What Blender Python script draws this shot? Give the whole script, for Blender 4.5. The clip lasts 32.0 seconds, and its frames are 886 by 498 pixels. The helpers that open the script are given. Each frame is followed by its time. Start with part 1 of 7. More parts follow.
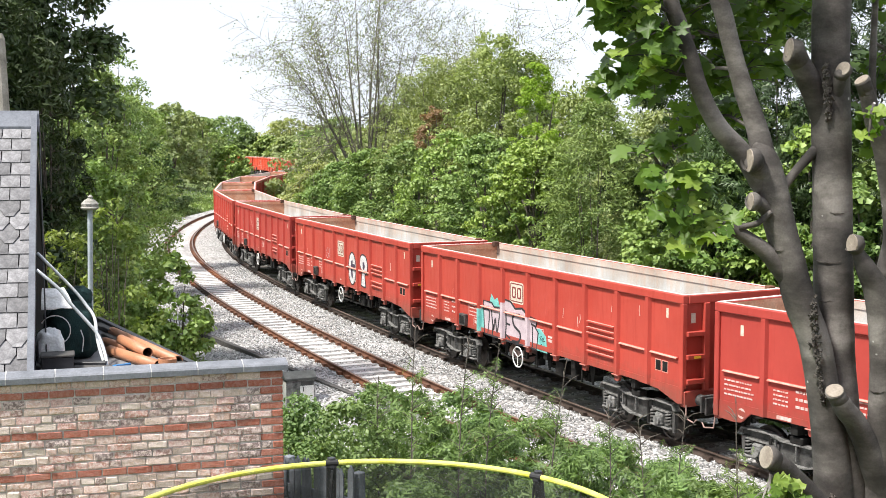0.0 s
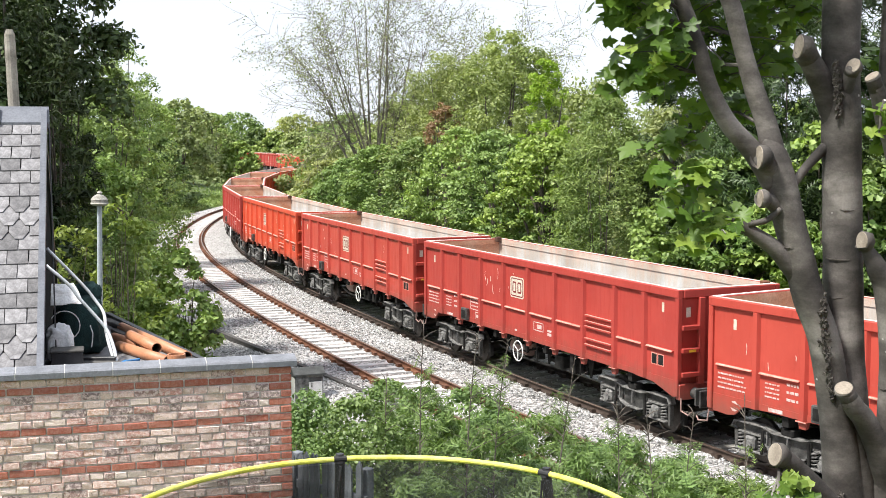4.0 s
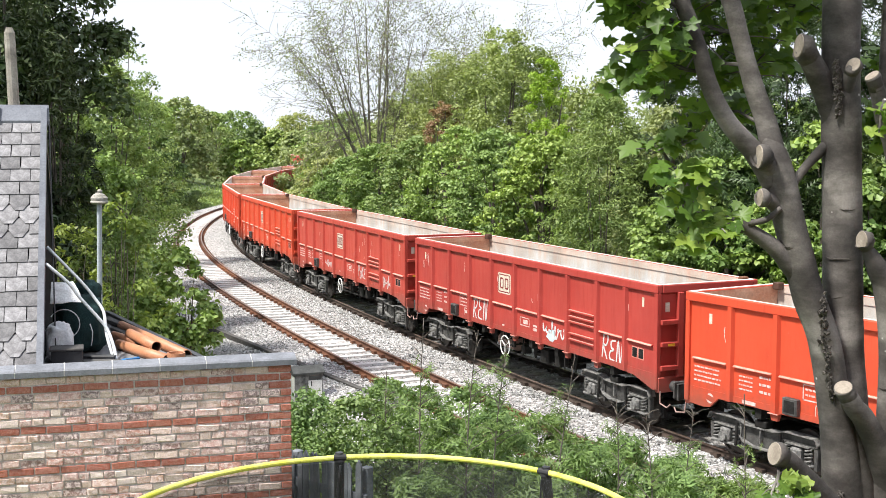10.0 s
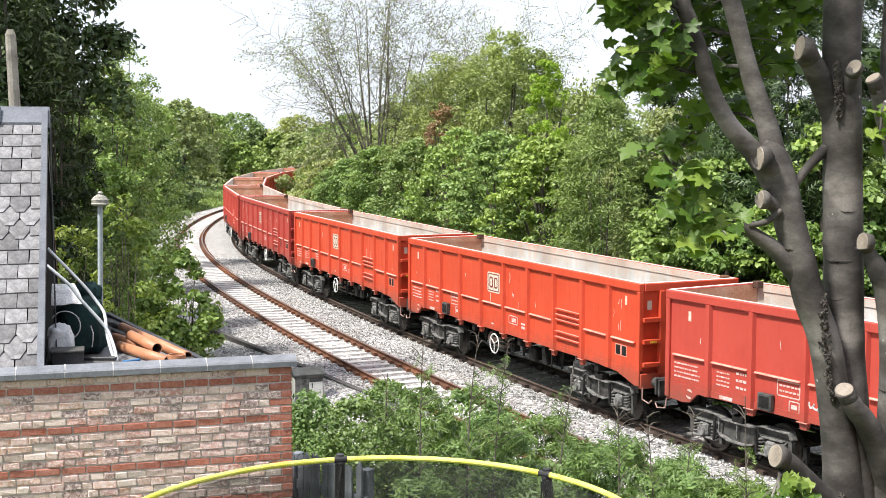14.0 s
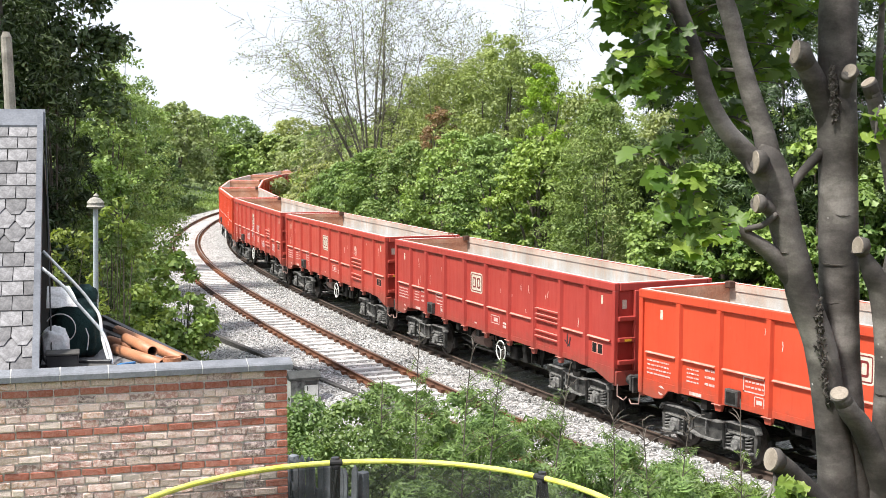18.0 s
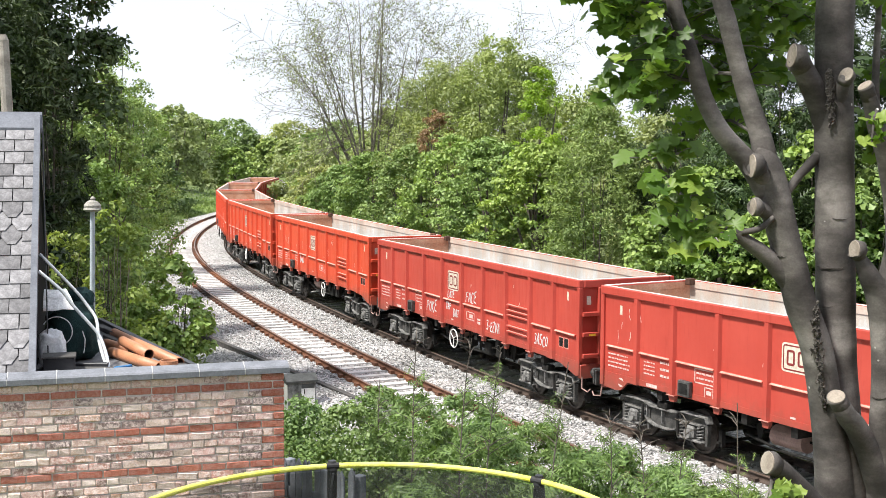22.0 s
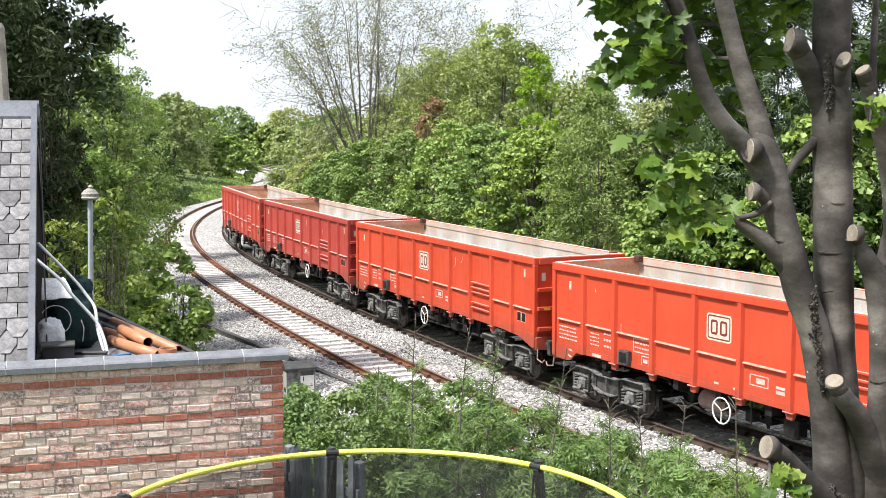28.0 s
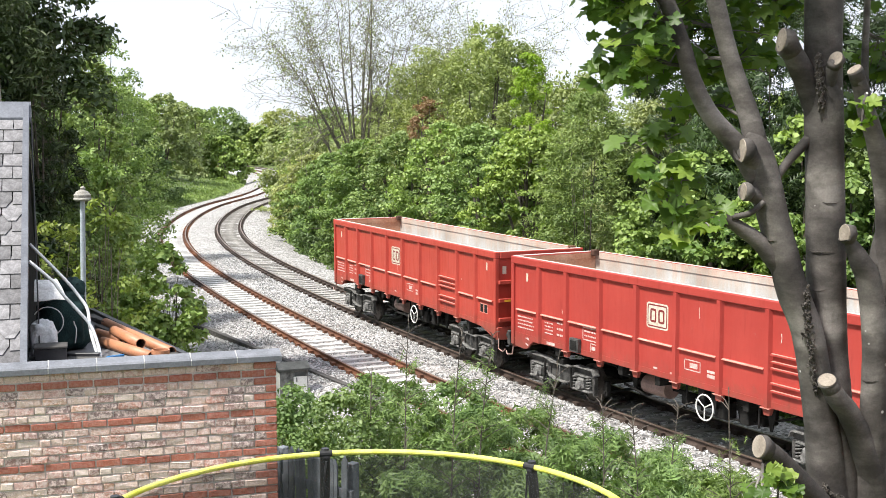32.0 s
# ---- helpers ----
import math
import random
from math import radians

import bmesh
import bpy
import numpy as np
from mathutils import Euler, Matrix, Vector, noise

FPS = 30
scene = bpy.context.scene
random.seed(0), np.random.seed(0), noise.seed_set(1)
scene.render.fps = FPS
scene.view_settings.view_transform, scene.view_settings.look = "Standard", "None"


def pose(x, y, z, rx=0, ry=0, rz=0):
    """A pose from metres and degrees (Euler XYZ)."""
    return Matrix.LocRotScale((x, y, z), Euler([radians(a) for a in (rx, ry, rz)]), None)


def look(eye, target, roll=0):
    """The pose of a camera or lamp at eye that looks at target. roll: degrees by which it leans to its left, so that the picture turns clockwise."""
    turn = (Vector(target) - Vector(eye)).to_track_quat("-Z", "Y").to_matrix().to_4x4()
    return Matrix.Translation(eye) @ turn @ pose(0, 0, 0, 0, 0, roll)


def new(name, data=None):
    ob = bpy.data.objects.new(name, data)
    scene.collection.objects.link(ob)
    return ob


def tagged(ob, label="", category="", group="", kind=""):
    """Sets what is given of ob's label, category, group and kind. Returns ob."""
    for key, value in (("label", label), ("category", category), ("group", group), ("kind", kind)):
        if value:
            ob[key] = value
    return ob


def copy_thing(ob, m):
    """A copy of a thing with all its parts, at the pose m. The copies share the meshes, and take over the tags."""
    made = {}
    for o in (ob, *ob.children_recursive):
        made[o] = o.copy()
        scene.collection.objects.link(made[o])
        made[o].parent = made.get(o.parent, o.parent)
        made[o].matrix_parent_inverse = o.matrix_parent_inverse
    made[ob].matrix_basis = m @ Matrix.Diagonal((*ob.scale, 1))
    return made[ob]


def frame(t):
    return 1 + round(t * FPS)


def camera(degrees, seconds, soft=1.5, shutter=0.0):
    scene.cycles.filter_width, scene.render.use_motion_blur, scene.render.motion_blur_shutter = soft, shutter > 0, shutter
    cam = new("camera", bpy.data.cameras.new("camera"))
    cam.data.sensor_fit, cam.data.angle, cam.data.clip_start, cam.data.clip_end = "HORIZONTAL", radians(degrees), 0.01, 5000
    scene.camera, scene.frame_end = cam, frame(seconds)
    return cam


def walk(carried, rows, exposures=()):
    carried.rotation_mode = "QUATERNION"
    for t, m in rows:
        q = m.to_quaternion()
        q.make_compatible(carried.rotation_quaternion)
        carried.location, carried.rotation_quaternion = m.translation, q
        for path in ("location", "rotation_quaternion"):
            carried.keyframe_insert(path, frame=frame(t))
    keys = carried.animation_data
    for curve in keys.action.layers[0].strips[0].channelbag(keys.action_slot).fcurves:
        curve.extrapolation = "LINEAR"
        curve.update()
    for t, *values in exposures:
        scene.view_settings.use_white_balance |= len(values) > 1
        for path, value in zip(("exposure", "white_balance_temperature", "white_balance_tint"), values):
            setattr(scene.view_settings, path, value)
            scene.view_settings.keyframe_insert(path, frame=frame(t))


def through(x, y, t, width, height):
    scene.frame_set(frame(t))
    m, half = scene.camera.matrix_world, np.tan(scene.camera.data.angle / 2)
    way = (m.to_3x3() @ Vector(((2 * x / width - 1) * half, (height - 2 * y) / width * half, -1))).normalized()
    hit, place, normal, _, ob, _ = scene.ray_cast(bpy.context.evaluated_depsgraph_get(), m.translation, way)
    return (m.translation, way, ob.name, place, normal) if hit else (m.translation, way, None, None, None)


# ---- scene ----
# ---- camera: held in the hand at an upstairs window, almost still ----
EYE = Vector((0.0, 0.0, 6.358))
# seconds, turn to the left, tilt up, roll (degrees)
TURNS = [
    (0, 0.316, -5.166, -0.160), (0.5, 0.373, -5.150, -0.142), (1, 0.373, -5.159, -0.064), (1.5, 0.458, -5.162, -0.095),
    (2, 0.537, -4.912, -0.147), (2.5, 0.711, -5.059, -0.132), (3, 0.683, -5.249, -0.116), (3.5, 0.710, -5.303, -0.107),
    (5.5, 0.747, -5.409, -0.006), (6, 0.808, -5.275, -0.029), (6.5, 0.811, -5.235, -0.001), (7, 0.853, -5.352, 0.004),
    (7.5, 0.837, -5.368, 0.020), (8, 0.838, -5.512, -0.024), (8.5, 0.735, -5.563, 0.034), (9, 0.734, -5.560, 0.046),
    (9.5, 0.709, -5.520, 0.052), (10, 0.718, -5.388, -0.011), (10.5, 0.689, -5.467, -0.018), (11, 0.669, -5.482, 0.068),
    (11.5, 0.726, -5.386, -0.025), (12, 0.692, -5.415, -0.004), (12.5, 0.735, -5.409, 0.003), (13, 0.771, -5.392, 0.001),
    (13.5, 0.745, -5.334, 0.004), (14, 0.752, -5.301, 0.006), (14.5, 0.696, -5.356, 0.051), (16.5, 0.590, -5.254, 0.116),
    (17, 0.548, -5.147, 0.115), (17.5, 0.533, -5.119, 0.102), (18, 0.553, -5.152, 0.110), (18.5, 0.542, -5.298, 0.160),
    (19, 0.571, -5.307, 0.114), (19.5, 0.575, -4.983, 0.113), (20, 0.536, -4.917, 0.078), (20.5, 0.503, -4.868, 0.075),
    (21, 0.501, -4.833, 0.095), (21.5, 0.476, -4.918, 0.110), (22, 0.415, -5.004, 0.166), (22.5, 0.382, -5.027, 0.143),
    (23, 0.430, -5.042, 0.154), (23.5, 0.396, -5.031, 0.122), (24, 0.432, -5.193, 0.126), (24.5, 0.455, -5.255, 0.168),
    (25, 0.422, -5.489, 0.171), (25.5, 0.416, -5.412, 0.174), (27.5, 0.274, -5.809, 0.050), (28, 0.328, -5.629, -0.137),
    (28.5, 0.283, -5.474, -0.365), (29, 0.107, -5.591, -0.306), (29.5, 0.039, -5.586, -0.264), (30, -0.008, -5.672, -0.240),
    (30.5, 0.047, -5.692, -0.272), (31, -0.028, -5.702, -0.212), (31.5, -0.048, -5.663, -0.246), (32, 0.001, -5.609, -0.243)]
cam = camera(39.7, 32.0, soft=0.6)


def aim(yaw, tilt, roll):
    return Matrix.Translation(EYE) @ pose(0, 0, 0, 0, 0, yaw) @ pose(0, 0, 0, 90 + tilt) @ pose(0, 0, 0, 0, 0, roll)


walk(cam, [(t, aim(yaw, tilt, roll)) for t, yaw, tilt, roll in TURNS])

# ---- world and sun: a bright, thinly clouded day ----
world = bpy.data.worlds.new("world")
scene.world = world
world.use_nodes = True
wn, wl = world.node_tree.nodes, world.node_tree.links
wn.clear()
w_out = wn.new("ShaderNodeOutputWorld")
w_bg = wn.new("ShaderNodeBackground")
w_sky = wn.new("ShaderNodeTexSky")
w_sky.sky_type = "NISHITA"
w_sky.sun_disc = False
SUN_ELEVATION, SUN_AZIMUTH = 58.0, 238.0
w_sky.sun_elevation, w_sky.sun_rotation = radians(SUN_ELEVATION), radians(SUN_AZIMUTH)
w_mix = wn.new("ShaderNodeMix")
w_mix.data_type = "RGBA"
w_mix.inputs[0].default_value = 0.82
w_mix.inputs[7].default_value = (11.1, 11.8, 13.2, 1)
wl.new(w_sky.outputs[0], w_mix.inputs[6])
wl.new(w_mix.outputs[2], w_bg.inputs[0])
w_bg.inputs[1].default_value = 0.065
wl.new(w_bg.outputs[0], w_out.inputs[0])
sun_data = bpy.data.lights.new("sun", "SUN")
sun_data.energy, sun_data.angle, sun_data.color = 5.0, radians(7), (1.0, 0.955, 0.88)
sun = new("sun", sun_data)
a, e = radians(SUN_AZIMUTH), radians(SUN_ELEVATION)
sun.matrix_world = look((60 * math.sin(a) * math.cos(e), 60 * math.cos(a) * math.cos(e), 60 * math.sin(e)), (0, 0, 0))
scene.view_settings.exposure = 0.66


# ---- materials ----
def shader(name, rough=0.7, metal=0.0, spec=0.5):
    m = bpy.data.materials.new(name)
    m.use_nodes = True
    b = m.node_tree.nodes["Principled BSDF"]
    b.inputs["Roughness"].default_value, b.inputs["Metallic"].default_value = rough, metal
    b.inputs["Specular IOR Level"].default_value = spec
    return m, m.node_tree.nodes, m.node_tree.links, b


def noise_tex(n, l, scale, detail=5.0, rough=0.6, coord=None):
    t = n.new("ShaderNodeTexNoise")
    t.inputs["Scale"].default_value, t.inputs["Detail"].default_value, t.inputs["Roughness"].default_value = scale, detail, rough
    if coord is not None:
        l.new(coord, t.inputs["Vector"])
    return t


def ramp(n, l, fac, stops):
    r = n.new("ShaderNodeValToRGB")
    while len(r.color_ramp.elements) < len(stops):
        r.color_ramp.elements.new(0.5)
    for e, (p, c) in zip(r.color_ramp.elements, stops):
        e.position, e.color = p, (*c, 1)
    l.new(fac, r.inputs[0])
    return r


def mixed(n, l, fac, c1, c2, how="MIX"):
    m = n.new("ShaderNodeMix")
    m.data_type, m.blend_type = "RGBA", how
    for k, v in ((0, fac), (6, c1), (7, c2)):
        if isinstance(v, (int, float)):
            m.inputs[k].default_value = v
        elif isinstance(v, tuple):
            m.inputs[k].default_value = (*v, 1)
        else:
            l.new(v, m.inputs[k])
    return m.outputs[2]


def bump(n, l, b, height, strength=0.3, distance=0.01):
    k = n.new("ShaderNodeBump")
    k.inputs["Strength"].default_value, k.inputs["Distance"].default_value = strength, distance
    l.new(height, k.inputs["Height"])
    l.new(k.outputs[0], b.inputs["Normal"])


def coords(n, which="Object"):
    return n.new("ShaderNodeTexCoord").outputs[which]


def surface(name, dark, light, scale=6.0, fine=60.0, rough=0.7, metal=0.0, bumpy=0.3, depth=0.004, vary=0.0, spec=0.5, where="Object"):
    """A worn surface: stains at the scale given, fine grain on top, and a light change from object to object."""
    m, n, l, b = shader(name, rough, metal, spec)
    c = coords(n, where)
    big, small = noise_tex(n, l, scale, 6, 0.62, c), noise_tex(n, l, fine, 3, 0.6, c)
    col = ramp(n, l, big.outputs[0], [(0.32, dark), (0.68, light)]).outputs[0]
    grain = ramp(n, l, small.outputs[0], [(0.3, (0.78, 0.78, 0.78)), (0.7, (1.12, 1.12, 1.12))]).outputs[0]
    col = mixed(n, l, 1.0, col, grain, "MULTIPLY")
    if vary:
        info = n.new("ShaderNodeObjectInfo")
        v = ramp(n, l, info.outputs["Random"], [(0.0, (1 - vary,) * 3), (1.0, (1 + vary,) * 3)]).outputs[0]
        col = mixed(n, l, 1.0, col, v, "MULTIPLY")
    l.new(col, b.inputs["Base Color"])
    bump(n, l, b, small.outputs[0], bumpy, depth)
    return m


def leafy(name, dark, light, rough=0.52, through=0.35, scale=0.35):
    """Leaves: green from leaf to leaf and from clump to clump, with light passing through."""
    m, n, l, b = shader(name, rough, 0, 0.5)
    geo = n.new("ShaderNodeNewGeometry")
    clump = noise_tex(n, l, scale, 3, 0.6, coords(n))
    f = n.new("ShaderNodeMath")
    f.operation = "MULTIPLY_ADD"
    l.new(geo.outputs["Random Per Island"], f.inputs[0])
    f.inputs[1].default_value = 0.55
    k = n.new("ShaderNodeMath")
    k.operation = "MULTIPLY_ADD"
    l.new(clump.outputs[0], k.inputs[0])
    k.inputs[1].default_value, k.inputs[2].default_value = 1.3, -0.45
    l.new(k.outputs[0], f.inputs[2])
    col = ramp(n, l, f.outputs[0], [(0.05, dark), (0.5, tuple((p + q) / 2 for p, q in zip(dark, light))), (0.95, light)]).outputs[0]
    info = n.new("ShaderNodeObjectInfo")
    plant = ramp(n, l, info.outputs["Random"], [(0.0, (0.80, 0.84, 0.86)), (0.35, (1.0, 0.98, 0.94)), (0.7, (0.92, 1.0, 1.0)), (1.0, (1.16, 1.08, 0.92))]).outputs[0]
    col = mixed(n, l, 1.0, col, plant, "MULTIPLY")
    l.new(col, b.inputs["Base Color"])
    tr = n.new("ShaderNodeBsdfTranslucent")
    bright = mixed(n, l, 1.0, col, (1.15, 1.2, 0.6), "MULTIPLY")
    l.new(bright, tr.inputs[0])
    mx = n.new("ShaderNodeMixShader")
    mx.inputs[0].default_value = through
    l.new(b.outputs[0], mx.inputs[1])
    l.new(tr.outputs[0], mx.inputs[2])
    l.new(mx.outputs[0], n["Material Output"].inputs[0])
    return m


# ---- mesh building ----
class Geo:
    """Collects vertices and faces of one mesh."""

    def __init__(self):
        self.v, self.f = [], []

    def add(self, verts, faces, m=None):
        k = len(self.v)
        self.v += [tuple(m @ Vector(p)) for p in verts] if m else [tuple(p) for p in verts]
        self.f += [tuple(i + k for i in f) for f in faces]
        return self

    def box(self, x0, x1, y0, y1, z0, z1, bevel=0.0, m=None):
        if bevel <= 0:
            p = [(x, y, z) for x in (x0, x1) for y in (y0, y1) for z in (z0, z1)]
            return self.add(p, [(0, 1, 3, 2), (4, 6, 7, 5), (0, 4, 5, 1), (2, 3, 7, 6), (0, 2, 6, 4), (1, 5, 7, 3)], m)
        bm = bmesh.new()
        bmesh.ops.create_cube(bm, size=1, matrix=Matrix.Translation(((x0 + x1) / 2, (y0 + y1) / 2, (z0 + z1) / 2)) @ Matrix.Diagonal((x1 - x0, y1 - y0, z1 - z0, 1)))
        bmesh.ops.bevel(bm, geom=bm.edges[:], offset=bevel, segments=1, affect="EDGES")
        bm.verts.index_update()
        self.add([v.co.copy() for v in bm.verts], [[v.index for v in f.verts] for f in bm.faces], m)
        bm.free()
        return self

    def prism(self, outline, lo, hi, axis="y", m=None):
        """An outline of two coordinates, drawn out along the third axis from lo to hi."""
        put = {"x": lambda p, t: (t, p[0], p[1]), "y": lambda p, t: (p[0], t, p[1]), "z": lambda p, t: (p[0], p[1], t)}[axis]
        k = len(outline)
        verts = [put(p, lo) for p in outline] + [put(p, hi) for p in outline]
        faces = [tuple(range(k)), tuple(range(2 * k - 1, k - 1, -1))] + [(i, k + i, k + (i + 1) % k, (i + 1) % k) for i in range(k)]
        return self.add(verts, faces, m)

    def rod(self, p, q, r, r2=None, sides=8, caps=True):
        p, q = Vector(p), Vector(q)
        return self.tube([p, q], [r, r if r2 is None else r2], sides, caps)

    def tube(self, points, radii, sides=8, caps=True, closed=False):
        pts = [Vector(p) for p in points]
        if isinstance(radii, (int, float)):
            radii = [radii] * len(pts)
        k = len(self.v)
        side = None
        n = len(pts)
        for i, p in enumerate(pts):
            if closed:
                d = (pts[(i + 1) % n] - pts[i - 1]).normalized()
            else:
                d = (pts[min(i + 1, n - 1)] - pts[max(i - 1, 0)]).normalized()
            if side is None:
                side = d.orthogonal().normalized()
            side = (side - d * side.dot(d)).normalized()
            up = d.cross(side)
            for j in range(sides):
                a = 2 * math.pi * j / sides
                self.v.append(tuple(p + float(radii[i]) * (math.cos(a) * side + math.sin(a) * up)))
        for i in range(n if closed else n - 1):
            for j in range(sides):
                a, b = i * sides, ((i + 1) % n) * sides
                self.f.append((k + a + j, k + a + (j + 1) % sides, k + b + (j + 1) % sides, k + b + j))
        if caps and not closed:
            self.f.append(tuple(k + j for j in range(sides - 1, -1, -1)))
            self.f.append(tuple(k + (n - 1) * sides + j for j in range(sides)))
        return self

    def mesh(self, name, material, smooth=False):
        me = bpy.data.meshes.new(name)
        me.from_pydata(self.v, [], self.f)
        bm = bmesh.new()
        bm.from_mesh(me)
        bmesh.ops.recalc_face_normals(bm, faces=bm.faces[:])
        bm.to_mesh(me)
        bm.free()
        if smooth:
            me.shade_smooth()
        for mat in material if isinstance(material, (list, tuple)) else [material]:
            me.materials.append(mat)
        return me


def fast_mesh(name, verts, faces, material, mats=None):
    """A mesh from arrays: verts n x 3, faces m x k."""
    me = bpy.data.meshes.new(name)
    verts, faces = np.asarray(verts, np.float32), np.asarray(faces, np.int32)
    m, k = faces.shape
    me.vertices.add(len(verts))
    me.vertices.foreach_set("co", verts.ravel())
    me.loops.add(m * k)
    me.loops.foreach_set("vertex_index", faces.ravel())
    me.polygons.add(m)
    me.polygons.foreach_set("loop_start", np.arange(0, m * k, k, dtype=np.int32))
    if mats is not None:
        me.polygons.foreach_set("material_index", mats)
    me.update(calc_edges=True)
    for mat in material if isinstance(material, (list, tuple)) else [material]:
        me.materials.append(mat)
    return me


def part(name, geo, material, parent, label="", smooth=False):
    """One mesh object under a thing or under a part."""
    me = geo if isinstance(geo, bpy.types.Mesh) else geo.mesh(name, material, smooth)
    ob = new(name, me)
    ob.parent = parent
    return tagged(ob, label) if label else ob


def thing(name, label, category, m=None, group="", kind="", data=None):
    ob = new(name, data)
    if m is not None:
        ob.matrix_world = m
    return tagged(ob, label, category, group, kind)


# ---- the line of the railway: curvature (1/100 m) at even steps, from far to near ----
BENDS = [-0.679, -0.509, -0.339, -0.221, -0.814, -0.002, -0.970, 1.022, 0.506, 0.870, 0.573, 0.316, 0.334, 1.257]
TRACKS_APART = 3.471
STEP = 0.5
line_s = np.arange(-260, 300.01, STEP)
line_k = np.interp(line_s, np.linspace(-170, 25, 14), BENDS) / 100
line_k[(line_s > 45) | (line_s < -185)] = 0
at_zero = int(np.searchsorted(line_s, 0.0))


def summed(values):
    total = np.concatenate([[0], np.cumsum((values[1:] + values[:-1]) / 2 * STEP)])
    return total - total[at_zero]


line_turn = summed(line_k) - 1.1748
line_x, line_y = summed(np.cos(line_turn)) - 2.2699, summed(np.sin(line_turn)) + 42.6198


def on_line(s, off=0.0, z=0.0):
    """A place s metres along the far track's middle line and off metres to the far side of it."""
    t = np.interp(s, line_s, line_turn)
    return Vector((np.interp(s, line_s, line_x) - math.sin(t) * off, np.interp(s, line_s, line_y) + math.cos(t) * off, z))


def heading(s):
    return math.degrees(np.interp(s, line_s, line_turn))

def ground_material():
    """Stone ballast along the line, earth and short grass beside it, told apart by the distance from the line."""
    m, n, l, b = shader("ground", 0.93)
    c = coords(n)
    att = n.new("ShaderNodeAttribute")
    att.attribute_name = "from_line"
    edge = noise_tex(n, l, 0.9, 5, 0.65, c)
    stone = n.new("ShaderNodeTexVoronoi")
    stone.inputs["Scale"].default_value = 13
    l.new(c, stone.inputs["Vector"])
    big = noise_tex(n, l, 0.35, 5, 0.6, c)
    tone = ramp(n, l, stone.outputs["Color"], [(0.1, (0.13, 0.13, 0.13)), (0.5, (0.40, 0.40, 0.402)), (0.95, (0.69, 0.69, 0.70))]).outputs[0]
    soil = ramp(n, l, big.outputs[0], [(0.3, (0.84, 0.81, 0.78)), (0.7, (1.1, 1.09, 1.08))]).outputs[0]
    col = mixed(n, l, 1.0, tone, soil, "MULTIPLY")
    # shadow between the stones, painted into the colour
    gap = ramp(n, l, stone.outputs["Distance"], [(0.35, (1, 1, 1)), (0.75, (0.45, 0.44, 0.42))]).outputs[0]
    col = mixed(n, l, 0.8, col, gap, "MULTIPLY")
    blades, lawn = noise_tex(n, l, 30, 4, 0.7, c), noise_tex(n, l, 0.5, 5, 0.6, c)
    green = ramp(n, l, lawn.outputs[0], [(0.3, (0.05, 0.075, 0.02)), (0.7, (0.15, 0.21, 0.06))]).outputs[0]
    green = mixed(n, l, 1.0, green, ramp(n, l, blades.outputs[0], [(0.3, (0.6, 0.6, 0.6)), (0.7, (1.3, 1.3, 1.3))]).outputs[0], "MULTIPLY")
    # half width of the bed about its middle, with a ragged edge
    mid = n.new("ShaderNodeMath")
    mid.operation = "ADD"
    l.new(att.outputs["Fac"], mid.inputs[0])
    mid.inputs[1].default_value = 1.85
    size = n.new("ShaderNodeMath")
    size.operation = "ABSOLUTE"
    l.new(mid.outputs[0], size.inputs[0])
    rag = n.new("ShaderNodeMath")
    rag.operation = "MULTIPLY_ADD"
    l.new(edge.outputs[0], rag.inputs[0])
    rag.inputs[1].default_value = 1.6
    l.new(size.outputs[0], rag.inputs[2])
    part_of = n.new("ShaderNodeMapRange")
    part_of.inputs[1].default_value, part_of.inputs[2].default_value = 5.75, 6.1
    l.new(rag.outputs[0], part_of.inputs[0])
    l.new(mixed(n, l, part_of.outputs[0], col, green), b.inputs["Base Color"])
    inv = n.new("ShaderNodeMath")
    inv.operation = "SUBTRACT"
    inv.inputs[0].default_value = 1
    l.new(stone.outputs["Distance"], inv.inputs[1])
    bump(n, l, b, inv.outputs[0], 0.9, 0.04)
    return m


GROUND = ground_material()
RUST = surface("rusty_steel", (0.042, 0.025, 0.02), (0.25, 0.095, 0.042), 0.14, 40, 0.8, 0.1)
RAIL_TOP = surface("rail_head_steel", (0.11, 0.075, 0.06), (0.30, 0.22, 0.18), 0.3, 50, 0.45, 0.5)
DARK_RAIL = surface("oily_rail", (0.045, 0.033, 0.027), (0.10, 0.07, 0.055), 3, 40, 0.6, 0.3)
SLEEPER = surface("concrete_sleeper", (0.50, 0.49, 0.48), (0.72, 0.71, 0.70), 3, 50, 0.9, vary=0.1)
SLEEPER_DARK = surface("dark_sleeper", (0.20, 0.19, 0.175), (0.40, 0.38, 0.355), 3, 50, 0.9, vary=0.15)


# ---- ground: one sheet to the horizon, ballast bed along the railway ----
def steps(*spans):
    out = [np.arange(a, b, s) for a, b, s in spans]
    return np.concatenate(out + [[spans[-1][1]]])


GX = steps((-1500, -200, 130), (-200, -70, 13), (-70, 60, 1.0), (60, 200, 14), (200, 1500, 130))
GY = steps((-1200, -100, 110), (-100, -10, 9), (-10, 80, 0.8), (80, 250, 1.7), (250, 500, 25), (500, 3000, 250))


